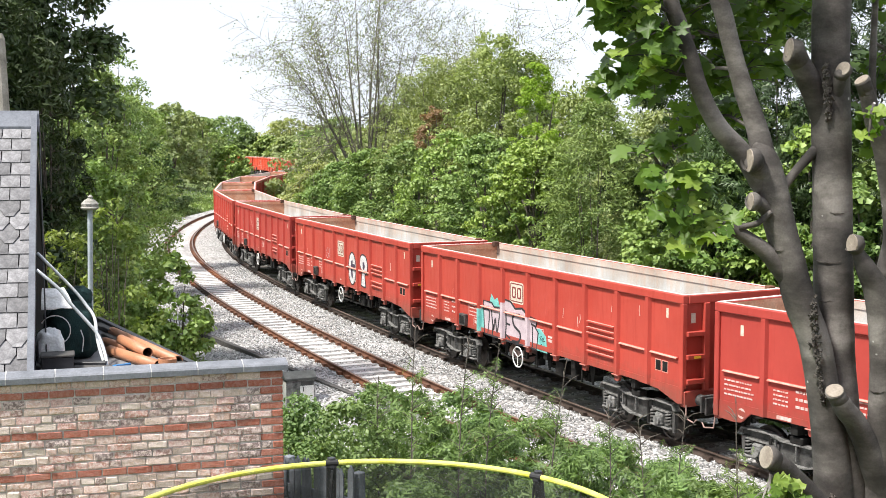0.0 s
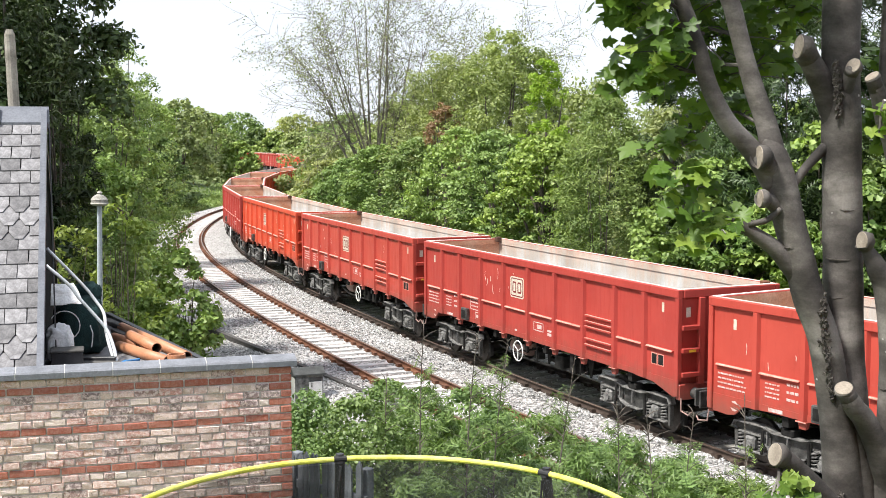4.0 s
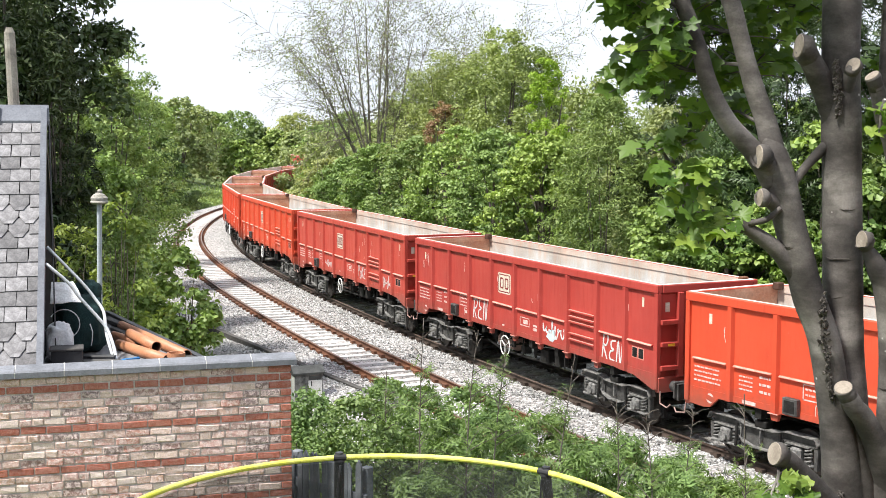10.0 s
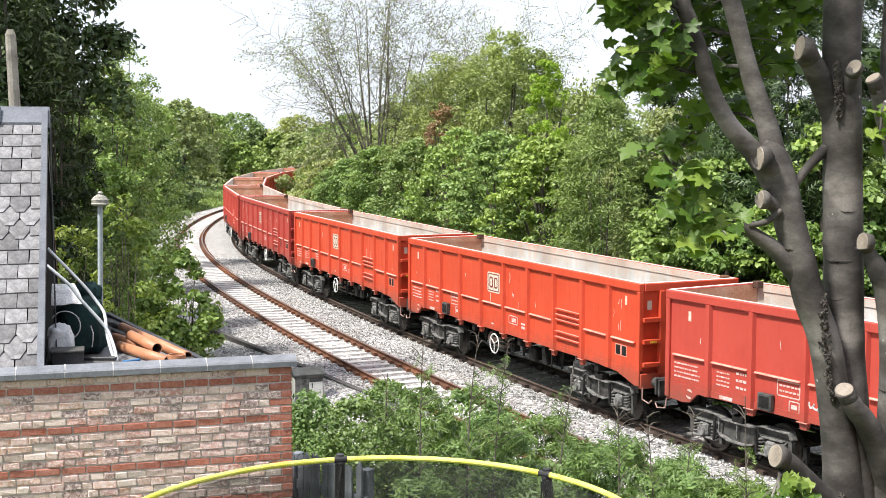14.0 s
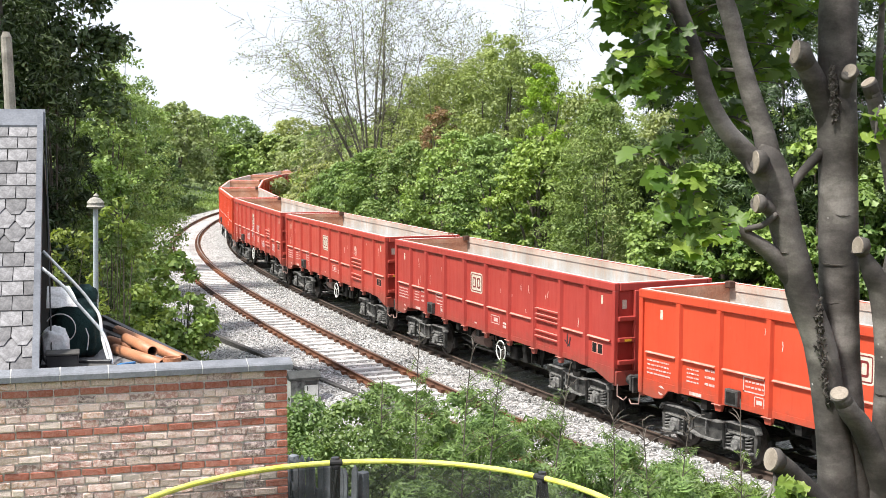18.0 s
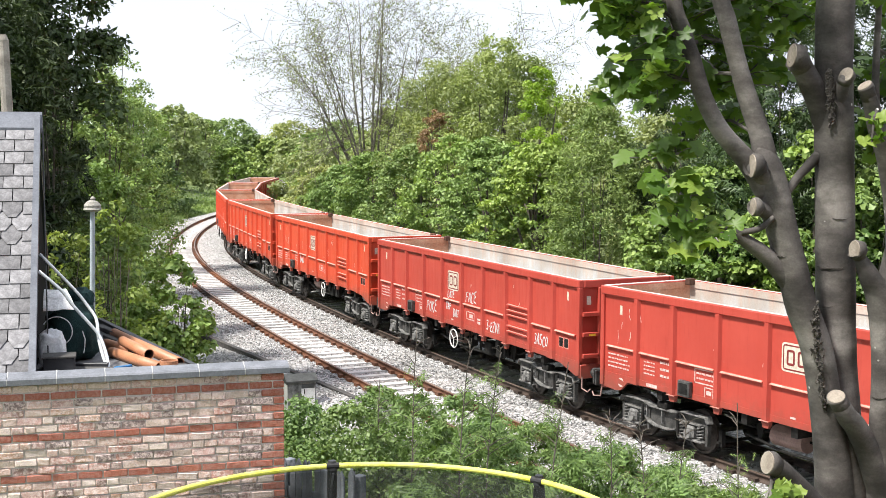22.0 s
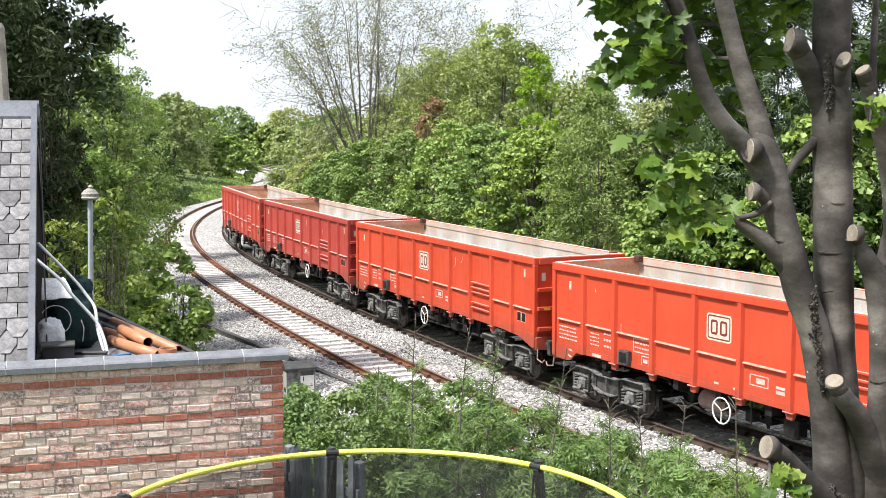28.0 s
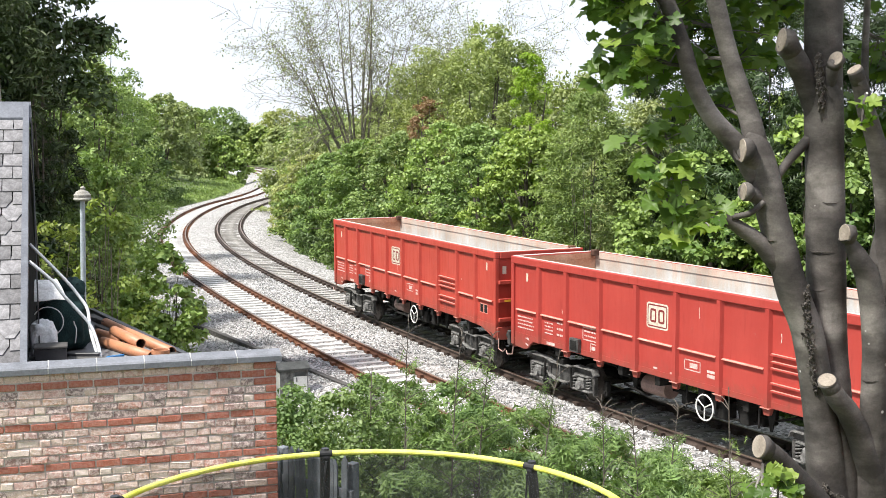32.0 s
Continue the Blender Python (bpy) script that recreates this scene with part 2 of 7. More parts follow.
def away(px, py):
    """Signed distance from the far track's middle line; positive on the far side."""
    use = slice(0, None, 2)
    lx, ly, lt = line_x[use], line_y[use], line_turn[use]
    out = np.empty(px.shape)
    flat_x, flat_y, o = px.ravel(), py.ravel(), out.ravel()
    for i in range(0, flat_x.size, 4000):
        dx, dy = flat_x[i:i + 4000, None] - lx, flat_y[i:i + 4000, None] - ly
        j = (dx * dx + dy * dy).argmin(1)
        k = np.arange(len(j))
        o[i:i + 4000] = -np.sin(lt[j]) * dx[k, j] + np.cos(lt[j]) * dy[k, j]
        d = np.hypot(dx[k, j], dy[k, j])
        o[i:i + 4000] = np.where(d > np.abs(o[i:i + 4000]) + 1, np.where(o[i:i + 4000] > 0, d, -d), o[i:i + 4000])
    return o.reshape(px.shape)


def ground_height(d):
    """Height over the rails' top by distance from the line: bed, ditch, banks."""
    return np.interp(d, [-60, -24, -15, -9.5, -7.2, -6.0, 2.4, 3.6, 5.5, 12, 30, 60], [2.0, 1.5, 1.1, 0.1, -0.45, -0.55, -0.6, -0.6, -0.45, 0.8, 2.0, 2.5])


def build_ground():
    px, py = np.meshgrid(GX, GY)
    d = away(px, py)
    z = ground_height(d)
    rng = np.random.default_rng(3)
    rough = rng.normal(0, 0.06, z.shape) * ((d < -8) | (d > 5))
    z = z + rough
    nx, ny = len(GX), len(GY)
    idx = np.arange(nx * ny).reshape(ny, nx)
    faces = np.stack([idx[:-1, :-1], idx[:-1, 1:], idx[1:, 1:], idx[1:, :-1]], -1).reshape(-1, 4)
    me = fast_mesh("ground", np.stack([px, py, z], -1).reshape(-1, 3), faces, GROUND)
    me.attributes.new("from_line", "FLOAT", "POINT").data.foreach_set("value", d.ravel().astype(np.float32))
    me.shade_smooth()
    tagged(new("ground", me), "earth banks with grass and a grey stone ballast bed", "ground", kind="structure")


build_ground()


def build_ballast():
    """The heaped stone bed: full to the sleepers' ends, a little lower between the rails, with uneven shoulders."""
    rng = np.random.default_rng(12)
    t = TRACKS_APART
    prof = [(-7.3, -0.62), (-6.7, -0.42), (-6.2, -0.26), (-5.6, -0.16), (-5.0, -0.14), (-4.45, -0.15), (-4.3, -0.17), (-4.1, -0.19), (-3.47, -0.2), (-2.85, -0.19), (-2.65, -0.17), (-2.5, -0.14), (-2.1, -0.13), (-1.7, -0.12),
            (-1.3, -0.13), (-0.98, -0.15), (-0.83, -0.17), (-0.62, -0.19), (0, -0.2), (0.62, -0.19), (0.83, -0.17), (0.98, -0.15), (1.5, -0.14), (2.1, -0.18), (2.7, -0.34), (3.4, -0.48), (4.4, -0.55), (5.2, -0.7)]
    offs = np.array([p[0] for p in prof])
    hs = np.array([p[1] for p in prof])
    s_values = np.concatenate([np.arange(-200, -70, 2.0), np.arange(-70, 60, 0.5)])
    tt = np.interp(s_values, line_s, line_turn)[:, None]
    x = np.interp(s_values, line_s, line_x)[:, None] - np.sin(tt) * offs
    y = np.interp(s_values, line_s, line_y)[:, None] + np.cos(tt) * offs
    z = hs + rng.normal(0, 0.016, x.shape)
    ny, nx = x.shape
    idx = np.arange(nx * ny).reshape(ny, nx)
    faces = np.stack([idx[:-1, :-1], idx[1:, :-1], idx[1:, 1:], idx[:-1, 1:]], -1).reshape(-1, 4)
    me = fast_mesh("ballast", np.stack([x, y, z], -1).reshape(-1, 3), faces, GROUND)
    me.attributes.new("from_line", "FLOAT", "POINT").data.foreach_set("value", np.broadcast_to(offs, x.shape).astype(np.float32).ravel() * 0.72 - 0.5)
    me.shade_smooth()
    tagged(new("ballast_bed", me), "grey crushed stone ballast under both tracks", "ballast", kind="structure")
    # loose stones on the near stretch
    n = 42000
    s = rng.uniform(-24, 27, n)
    off = rng.uniform(-6.6, 1.0, n)
    off = np.where(np.abs(np.abs(off + t / 2) - t / 2) < 0.85, off - np.sign(off + t / 2) * 0.0, off)
    h = np.interp(off, offs, hs)
    tt = np.interp(s, line_s, line_turn)
    c = np.stack([np.interp(s, line_s, line_x) - np.sin(tt) * off, np.interp(s, line_s, line_y) + np.cos(tt) * off, h + 0.012], 1)
    keep = np.abs(np.abs(off + t / 2) - t / 2) > 0.82
    keep |= rng.random(n) < 0.25
    c = c[keep]
    n = len(c)
    base = np.array([(1, 0, 0), (-1, 0, 0), (0, 1, 0), (0, -1, 0), (0, 0, 1), (0, 0, -1)], float)
    f = np.array([(0, 2, 4), (2, 1, 4), (1, 3, 4), (3, 0, 4), (2, 0, 5), (1, 2, 5), (3, 1, 5), (0, 3, 5)])
    size = rng.uniform(0.016, 0.032, (n, 1, 1))
    v = c[:, None] + base * size * rng.uniform(0.6, 1.3, (n, 6, 1)) + rng.normal(0, 0.006, (n, 6, 3))
    fs = (np.arange(n)[:, None, None] * 6 + f).reshape(-1, 3)
    tagged(new("loose_stones", fast_mesh("loose_stones", v.reshape(-1, 3), fs, STONE)), "loose grey and white ballast stones", "stones", kind="stuff")


def stone_material():
    m, n, l, b = shader("ballast_stone", 0.9)
    geo = n.new("ShaderNodeNewGeometry")
    l.new(ramp(n, l, geo.outputs["Random Per Island"], [(0.0, (0.09, 0.09, 0.09)), (0.4, (0.29, 0.29, 0.29)), (0.75, (0.46, 0.46, 0.465)), (1.0, (0.74, 0.74, 0.75))]).outputs[0], b.inputs["Base Color"])
    return m


STONE = stone_material()
build_ballast()


# ---- the two tracks ----
RAIL_OUTLINE = [(-0.07, -0.155), (0.07, -0.155), (0.07, -0.14), (0.012, -0.12), (0.012, -0.045), (0.036, -0.03), (0.036, -0.003), (0.03, 0.0),
                (-0.03, 0.0), (-0.036, -0.003), (-0.036, -0.03), (-0.012, -0.045), (-0.012, -0.12), (-0.07, -0.14)]


def sweep(outline, s_values, off):
    k = len(outline)
    verts, faces = [], []
    for s in s_values:
        t = math.radians(heading(s))
        p = on_line(s, off)
        verts += [(p.x - math.sin(t) * u, p.y + math.cos(t) * u, w) for u, w in outline]
    for i in range(len(s_values) - 1):
        for j in range(k):
            a, b = i * k + j, i * k + (j + 1) % k
            faces.append((a, b, b + k, a + k))
    return verts, faces


def build_track(off, rail_mat, label, sleeper_mat):
    track = thing("railway_track", label, "railway track", kind="structure")
    s_values = np.concatenate([np.arange(-200, -80, 2.0), np.arange(-80, 70.1, 1.0)])
    for side in (-0.7525, 0.7525):
        verts, faces = sweep(RAIL_OUTLINE, s_values, off + side)
        me = fast_mesh("rail", verts, faces, [rail_mat, RAIL_TOP], np.array([1 if j % 14 in (6, 7, 8) else 0 for j in range(len(faces))], np.int32))
        part("rail", me, None, track)
    one = Geo().prism([(-1.25, -0.36), (1.25, -0.36), (1.25, -0.19), (1.2, -0.165), (-1.2, -0.165), (-1.25, -0.19)], -0.125, 0.125, "x").mesh("sleeper", sleeper_mat)
    far = Geo()
    clips = Geo()
    for s in np.arange(-150, 45, 0.65):
        m = Matrix.Translation(on_line(s, off)) @ pose(0, 0, 0, 0, 0, heading(s))
        if -62 < s < 34:
            ob = part("sleeper", one, None, track)
            ob.matrix_world = m
        else:
            far.prism([(-1.25, -0.36), (1.25, -0.36), (1.25, -0.19), (1.2, -0.165), (-1.2, -0.165), (-1.25, -0.19)], -0.125, 0.125, "x", m)
        if -80 < s < 40:
            for side in (-0.7525, 0.7525):
                for v in (-0.115, 0.115):
                    clips.box(-0.10, 0.10, side + v - 0.055, side + v + 0.055, -0.17, -0.075, 0, m)
    tagged(part("distant_sleepers", far, sleeper_mat, track), kind="stuff")
    tagged(part("rail_fastenings", clips, rail_mat, track), kind="stuff")


build_track(0.0, DARK_RAIL, "railway track with dark rails on concrete sleepers", SLEEPER_DARK)
build_track(-TRACKS_APART, RUST, "railway track with rusty rails on pale concrete sleepers", SLEEPER)

# ---- the goods train ----
WAGON_PITCH = 13.68
# place of the last wagon's middle every two seconds
LAST_WAGON = [-205.82, -192.39, -178.90, -165.33, -151.84, -138.55, -125.17, -111.85, -98.50, -85.26, -72.33, -59.22, -46.08, -33.13, -20.17, -7.17, 5.51]


def travelled(t):
    """Smooth place of the last wagon along the line."""
    i = min(int(t / 2), 15)
    u = t / 2 - i
    p = LAST_WAGON
    m0 = (p[i + 1] - p[max(i - 1, 0)]) / (2 if i > 0 else 1)
    m1 = (p[min(i + 2, 16)] - p[i]) / (2 if i < 15 else 1)
    return (2 * u**3 - 3 * u**2 + 1) * p[i] + (u**3 - 2 * u**2 + u) * m0 + (3 * u**2 - 2 * u**3) * p[i + 1] + (u**3 - u**2) * m1


def wagon_pose(s):
    a, b = on_line(s - 4.5), on_line(s + 4.5)
    d = b - a
    return Matrix.Translation((a + b) / 2) @ pose(0, 0, 0, 0, 0, math.degrees(math.atan2(d.y, d.x)))


def red_paint(name, dark, light):
    """Faded paint with grime runs, scuffs and a dirtier lower edge."""
    m, n, l, b = shader(name, 0.42, 0, 0.4)
    c = coords(n)
    mapping = n.new("ShaderNodeMapping")
    mapping.inputs["Scale"].default_value = (3.4, 3.4, 0.45)
    l.new(c, mapping.inputs[0])
    big, mid, small, runs = noise_tex(n, l, 0.9, 6, 0.65, c), noise_tex(n, l, 6, 6, 0.7, c), noise_tex(n, l, 90, 2, 0.5, c), noise_tex(n, l, 2.4, 6, 0.68, mapping.outputs[0])
    col = ramp(n, l, big.outputs[0], [(0.3, dark), (0.7, light)]).outputs[0]
    col = mixed(n, l, 1.0, col, ramp(n, l, runs.outputs[0], [(0.26, (0.84, 0.81, 0.79)), (0.44, (1, 1, 1)), (0.62, (1, 1, 1)), (0.80, (1.04, 1.12, 1.15))]).outputs[0], "MULTIPLY")
    wear = ramp(n, l, mid.outputs[0], [(0.64, (0, 0, 0)), (0.80, (1, 1, 1))]).outputs[0]
    col = mixed(n, l, wear, col, tuple(0.7 * p + 0.06 for p in light))
    sep = n.new("ShaderNodeSeparateXYZ")
    l.new(c, sep.inputs[0])
    low = n.new("ShaderNodeMath")
    low.operation = "MULTIPLY_ADD"
    l.new(mid.outputs[0], low.inputs[0])
    low.inputs[1].default_value = -0.9
    l.new(sep.outputs[2], low.inputs[2])
    dirt = n.new("ShaderNodeMapRange")
    dirt.inputs[1].default_value, dirt.inputs[2].default_value, dirt.inputs[3].default_value, dirt.inputs[4].default_value = 0.6, 1.05, 0.6, 0.0
    l.new(low.outputs[0], dirt.inputs[0])
    col = mixed(n, l, dirt.outputs[0], col, (0.16, 0.07, 0.05))
    l.new(col, b.inputs["Base Color"])
    l.new(ramp(n, l, runs.outputs[0], [(0.3, (0.62, 0.62, 0.62)), (0.7, (0.38, 0.38, 0.38))]).outputs[0], b.inputs["Roughness"])
    dents = n.new("ShaderNodeMath")
    dents.operation = "MULTIPLY_ADD"
    l.new(noise_tex(n, l, 1.7, 2, 0.5, c).outputs[0], dents.inputs[0])
    dents.inputs[1].default_value = 9.0
    l.new(small.outputs[0], dents.inputs[2])
    bump(n, l, b, dents.outputs[0], 0.25, 0.004)
    return m


REDS = {"worn": red_paint("worn_red_paint", (0.345, 0.042, 0.034), (0.42, 0.058, 0.045)),
        "red": red_paint("red_paint", (0.39, 0.051, 0.036), (0.465, 0.069, 0.049)),
        "fresh": red_paint("fresh_orange_red_paint", (0.51, 0.058, 0.024), (0.58, 0.077, 0.034))}
RIM_WEAR = surface("rubbed_pink_rim", (0.64, 0.44, 0.38), (0.86, 0.76, 0.72), 3, 30, 0.6)


def lining_material():
    """Inner steel: rust-tan and scraped near the top, pale dust lower down, with run marks."""
    m, n, l, b = shader("dusty_steel_lining", 0.7, 0.1)
    c = coords(n)
    sep = n.new("ShaderNodeSeparateXYZ")
    l.new(c, sep.inputs[0])
    mapping = n.new("ShaderNodeMapping")
    mapping.inputs["Scale"].default_value = (2.2, 2.2, 0.35)
    l.new(c, mapping.inputs[0])
    runs, patch, grain = noise_tex(n, l, 1.6, 6, 0.7, mapping.outputs[0]), noise_tex(n, l, 0.7, 5, 0.6, c), noise_tex(n, l, 40, 3, 0.6, c)
    k = n.new("ShaderNodeMath")
    k.operation = "MULTIPLY_ADD"
    l.new(runs.outputs[0], k.inputs[0])
    k.inputs[1].default_value = 1.8
    l.new(sep.outputs[2], k.inputs[2])
    tone = n.new("ShaderNodeMapRange")
    tone.inputs[1].default_value, tone.inputs[2].default_value = 3.25, 4.5
    l.new(k.outputs[0], tone.inputs[0])
    col = ramp(n, l, tone.outputs[0], [(0.0, (0.52, 0.54, 0.55)), (0.28, (0.51, 0.51, 0.505)), (0.48, (0.50, 0.45, 0.405)), (0.68, (0.53, 0.42, 0.355)), (1.0, (0.57, 0.34, 0.26))]).outputs[0]
    dirt = ramp(n, l, patch.outputs[0], [(0.35, (0.78, 0.74, 0.71)), (0.65, (1.1, 1.1, 1.1))]).outputs[0]
    col = mixed(n, l, 1.0, col, dirt, "MULTIPLY")
    rusty = ramp(n, l, noise_tex(n, l, 1.1, 6, 0.72, mapping.outputs[0]).outputs[0], [(0.58, (0, 0, 0)), (0.74, (0.6, 0.6, 0.6))]).outputs[0]
    col = mixed(n, l, rusty, col, (0.46, 0.24, 0.14))
    l.new(mixed(n, l, 1.0, col, ramp(n, l, grain.outputs[0], [(0.3, (0.85, 0.85, 0.85)), (0.7, (1.1, 1.1, 1.1))]).outputs[0], "MULTIPLY"), b.inputs["Base Color"])
    return m


INSIDE = lining_material()
INSIDE_RUST = surface("rusty_lining", (0.44, 0.15, 0.07), (0.60, 0.36, 0.25), 1.6, 20, 0.8)
# pale red for highlights painted along top edges, and for the plate frames
EDGE_LIGHT_AND_FRAME = surface("pale_red_highlight_and_frame", (0.56, 0.19, 0.145), (0.70, 0.38, 0.32), 5, 40, 0.55)
BLACK_STEEL = surface("sooty_black_steel", (0.006, 0.0058, 0.0056), (0.028, 0.027, 0.026), 5, 40, 0.75, spec=0.2)
GREY_STEEL = surface("dusty_bogie_steel", (0.026, 0.026, 0.026), (0.125, 0.122, 0.118), 5, 40, 0.6, 0.3)
WHEEL_STEEL = surface("wheel_steel", (0.03, 0.026, 0.024), (0.10, 0.085, 0.075), 5, 40, 0.5, 0.5)
DUSTY_STEEL = surface("pale_dusty_steel", (0.05, 0.05, 0.05), (0.27, 0.266, 0.257), 12, 60, 0.7, 0.1)
AGED_WHITE = surface("aged_cream_plate", (0.50, 0.43, 0.34), (0.72, 0.66, 0.56), 12, 60, 0.6, bumpy=0.1)
FADED_WHITE = surface("faded_white_lettering", (0.50, 0.27, 0.24), (0.74, 0.62, 0.59), 8, 60, 0.6, bumpy=0.1)
WHITE_PAINT = surface("white_paint", (0.72, 0.72, 0.70), (0.85, 0.85, 0.83), 5, 60, 0.5, bumpy=0.1)
TANK_GREY = surface("brake_tank", (0.24, 0.16, 0.14), (0.38, 0.25, 0.22), 4, 40, 0.6)
YELLOW_MARK = surface("yellow_mark", (0.75, 0.42, 0.03), (0.85, 0.52, 0.05), 5, 60, 0.5, bumpy=0.1)
LETTER_RED = surface("deep_red_mark", (0.16, 0.022, 0.025), (0.25, 0.03, 0.03), 5, 60, 0.5, bumpy=0.1)

HALF, WIDE, TOP = 6.42, 1.29, 3.21
POSTS = [-5.17, -4.0, -2.67, -1.335, 0.0, 1.335, 2.67, 4.0, 5.17]


def flat_bars(geo, x0, z0, width, height, lines, y, rng, fill=0.85):
    """Rows of small plain bars that stand for lettering."""
    h = height / lines
    for i in range(lines):
        x = x0
        while x < x0 + width * (fill + 0.15 * rng.random()):
            w = min(0.03 + 0.07 * rng.random(), x0 + width - x)
            if w > 0.02:
                geo.box(x, x + w, y - 0.004, y + 0.02, z0 + i * h + 0.30 * h, z0 + i * h + 0.64 * h)
            x += w + 0.022


def ring(geo, cx, cz, y, r, tube, sides=28):
    geo.tube([(cx + r * math.cos(2 * math.pi * i / sides), y, cz + r * math.sin(2 * math.pi * i / sides)) for i in range(sides)], tube, 7, closed=True)


def rounded(x0, x1, z0, z1, r, n=4):
    """Outline of a rectangle with round corners."""
    out = []
    for cx, cz, a0 in ((x1 - r, z1 - r, 0), (x0 + r, z1 - r, 90), (x0 + r, z0 + r, 180), (x1 - r, z0 + r, 270)):
        out += [(cx + r * math.cos(radians(a0 + 90 * i / n)), cz + r * math.sin(radians(a0 + 90 * i / n))) for i in range(n + 1)]
    return out


def band(geo, x0, x1, z0, z1, r, t, lo, hi):
    """A flat band of width t inside a rounded rectangle."""
    outer, inner = rounded(x0, x1, z0, z1, r), rounded(x0 + t, x1 - t, z0 + t, z1 - t, max(r - t, 0.004))
    k = len(outer)
    verts = [(x, y, z) for y in (lo, hi) for ring_ in (outer, inner) for x, z in ring_]
    faces = []
    for i in range(k):
        j = (i + 1) % k
        faces += [(i, j, k + j, k + i), (2 * k + i, 3 * k + i, 3 * k + j, 2 * k + j), (i, 2 * k + i, 2 * k + j, j), (k + i, k + j, 3 * k + j, 3 * k + i)]
    geo.add(verts, faces)


def build_bogie(wagon, x):
    bogie = part("bogie", Geo().box(x - 0.25, x + 0.25, -0.95, 0.95, 0.55, 0.8, 0.04).box(x - 1.1, x + 1.1, -0.12, 0.12, 0.5, 0.62, 0.02), BLACK_STEEL, wagon)
    upper = [(-1.40, 0.72), (-1.34, 0.84), (-0.62, 0.84), (-0.36, 0.77), (0.36, 0.77), (0.62, 0.84), (1.34, 0.84), (1.40, 0.72)]
    lower = [(1.22, 0.68), (0.66, 0.67), (0.44, 0.46), (0.22, 0.40), (-0.22, 0.40), (-0.44, 0.46), (-0.66, 0.67), (-1.22, 0.68)]
    for side in (-1, 1):
        side_frame = part("side_frame", Geo().prism([(x + a, b) for a, b in upper + lower], *sorted((side * 0.985, side * 1.025))), GREY_STEEL, bogie)
        flange = Geo()
        for row, dz in ((upper, 0.024), (lower, -0.024)):
            for (a0, b0), (a1, b1) in zip(row, row[1:]):
                flange.prism([(x + a0, b0), (x + a1, b1), (x + a1, b1 + dz), (x + a0, b0 + dz)], *sorted((side * 0.94, side * 1.13)))
        for a in (-0.5, 0.0, 0.5):
            flange.box(x + a - 0.012, x + a + 0.012, *sorted((side * 1.02, side * 1.11)), 0.48, 0.77)
        part("flange", flange, DUSTY_STEEL, side_frame)
        part("side_bearer", Geo().box(x - 0.15, x + 0.15, *sorted((side * 0.9, side * 1.12)), 0.79, 0.93, 0.02), BLACK_STEEL, bogie)
        for ax in (-0.91, 0.91):
            cx = x + ax
            g = Geo().box(cx - 0.13, cx + 0.13, *sorted((side * 0.98, side * 1.17)), 0.36, 0.62, 0.04).rod((cx, side * 1.16, 0.46), (cx, side * 1.215, 0.46), 0.095, sides=14)
            g.box(cx - 0.37, cx + 0.37, *sorted((side * 0.99, side * 1.15)), 0.31, 0.355, 0.012)
            part("axle_box", g, DUSTY_STEEL, bogie)
            for dx in (-0.26, 0.26):
                spring = Geo().tube([(cx + dx + 0.07 * math.cos(a), side * 1.07 + 0.07 * math.sin(a), 0.365 + 0.30 * a / 28.3) for a in np.linspace(0, 28.3, 34)], 0.017, 4)
                part("spring", spring, DUSTY_STEEL, bogie)
            horn = Geo()
            for dx in (-0.42, 0.42):
                horn.prism([(cx + dx - 0.05, 0.68), (cx + dx + 0.05, 0.68), (cx + dx + 0.03, 0.26), (cx + dx - 0.03, 0.26)], *sorted((side * 0.97, side * 1.06)))
            horn.box(cx - 0.47, cx + 0.47, *sorted((side * 0.97, side * 1.06)), 0.66, 0.69)
            part("horn_guide", horn, GREY_STEEL, side_frame)
            part("damper", Geo().rod((cx - 0.33 * (1 if ax > 0 else -1), side * 1.16, 0.34), (cx - 0.36 * (1 if ax > 0 else -1), side * 1.16, 0.80), 0.03), BLACK_STEEL, bogie)
    brake = Geo()
    for ax in (-1.45, -0.38, 0.38, 1.45):
        brake.rod((x + ax, -0.85, 0.35), (x + ax, 0.85, 0.35), 0.035)
        for s in (-0.75, 0.75):
            brake.box(x + ax - 0.05, x + ax + 0.05, s - 0.06, s + 0.06, 0.25, 0.6, 0.015)
    part("brake_gear", brake, BLACK_STEEL, bogie)
    for ax in (-0.91, 0.91):
        g = Geo()
        for s in (-1, 1):
            outline = [(0.14, 0.68), (0.14, 0.715), (0.40, 0.72), (0.41, 0.69), (0.46, 0.69), (0.46, 0.79), (0.41, 0.80), (0.40, 0.765), (0.14, 0.80), (0.10, 0.84)]
            k, n = len(outline), 32
            base = len(g.v)
            for i in range(n):
                a = 2 * math.pi * i / n
                g.v += [(r * math.cos(a), s * y, r * math.sin(a)) for r, y in outline]
            for i in range(n):
                for j in range(k - 1):
                    p, q = base + i * k + j, base + ((i + 1) % n) * k + j
                    g.f.append((p, p + 1, q + 1, q))
            g.rod((0, s * 0.66, 0), (0, s * 0.96, 0), 0.10, sides=14)
            for i in range(6):
                a = i * math.pi / 3
                g.rod((0.25 * math.cos(a), s * 0.78, 0.25 * math.sin(a)), (0.25 * math.cos(a), s * 0.80, 0.25 * math.sin(a)), 0.02, sides=6)
        g.rod((0, -0.7, 0), (0, 0.7, 0), 0.085, sides=14)
        w = part("wheelset", g, WHEEL_STEEL, bogie, smooth=False)
        w.location = (x + ax, 0, 0.46)


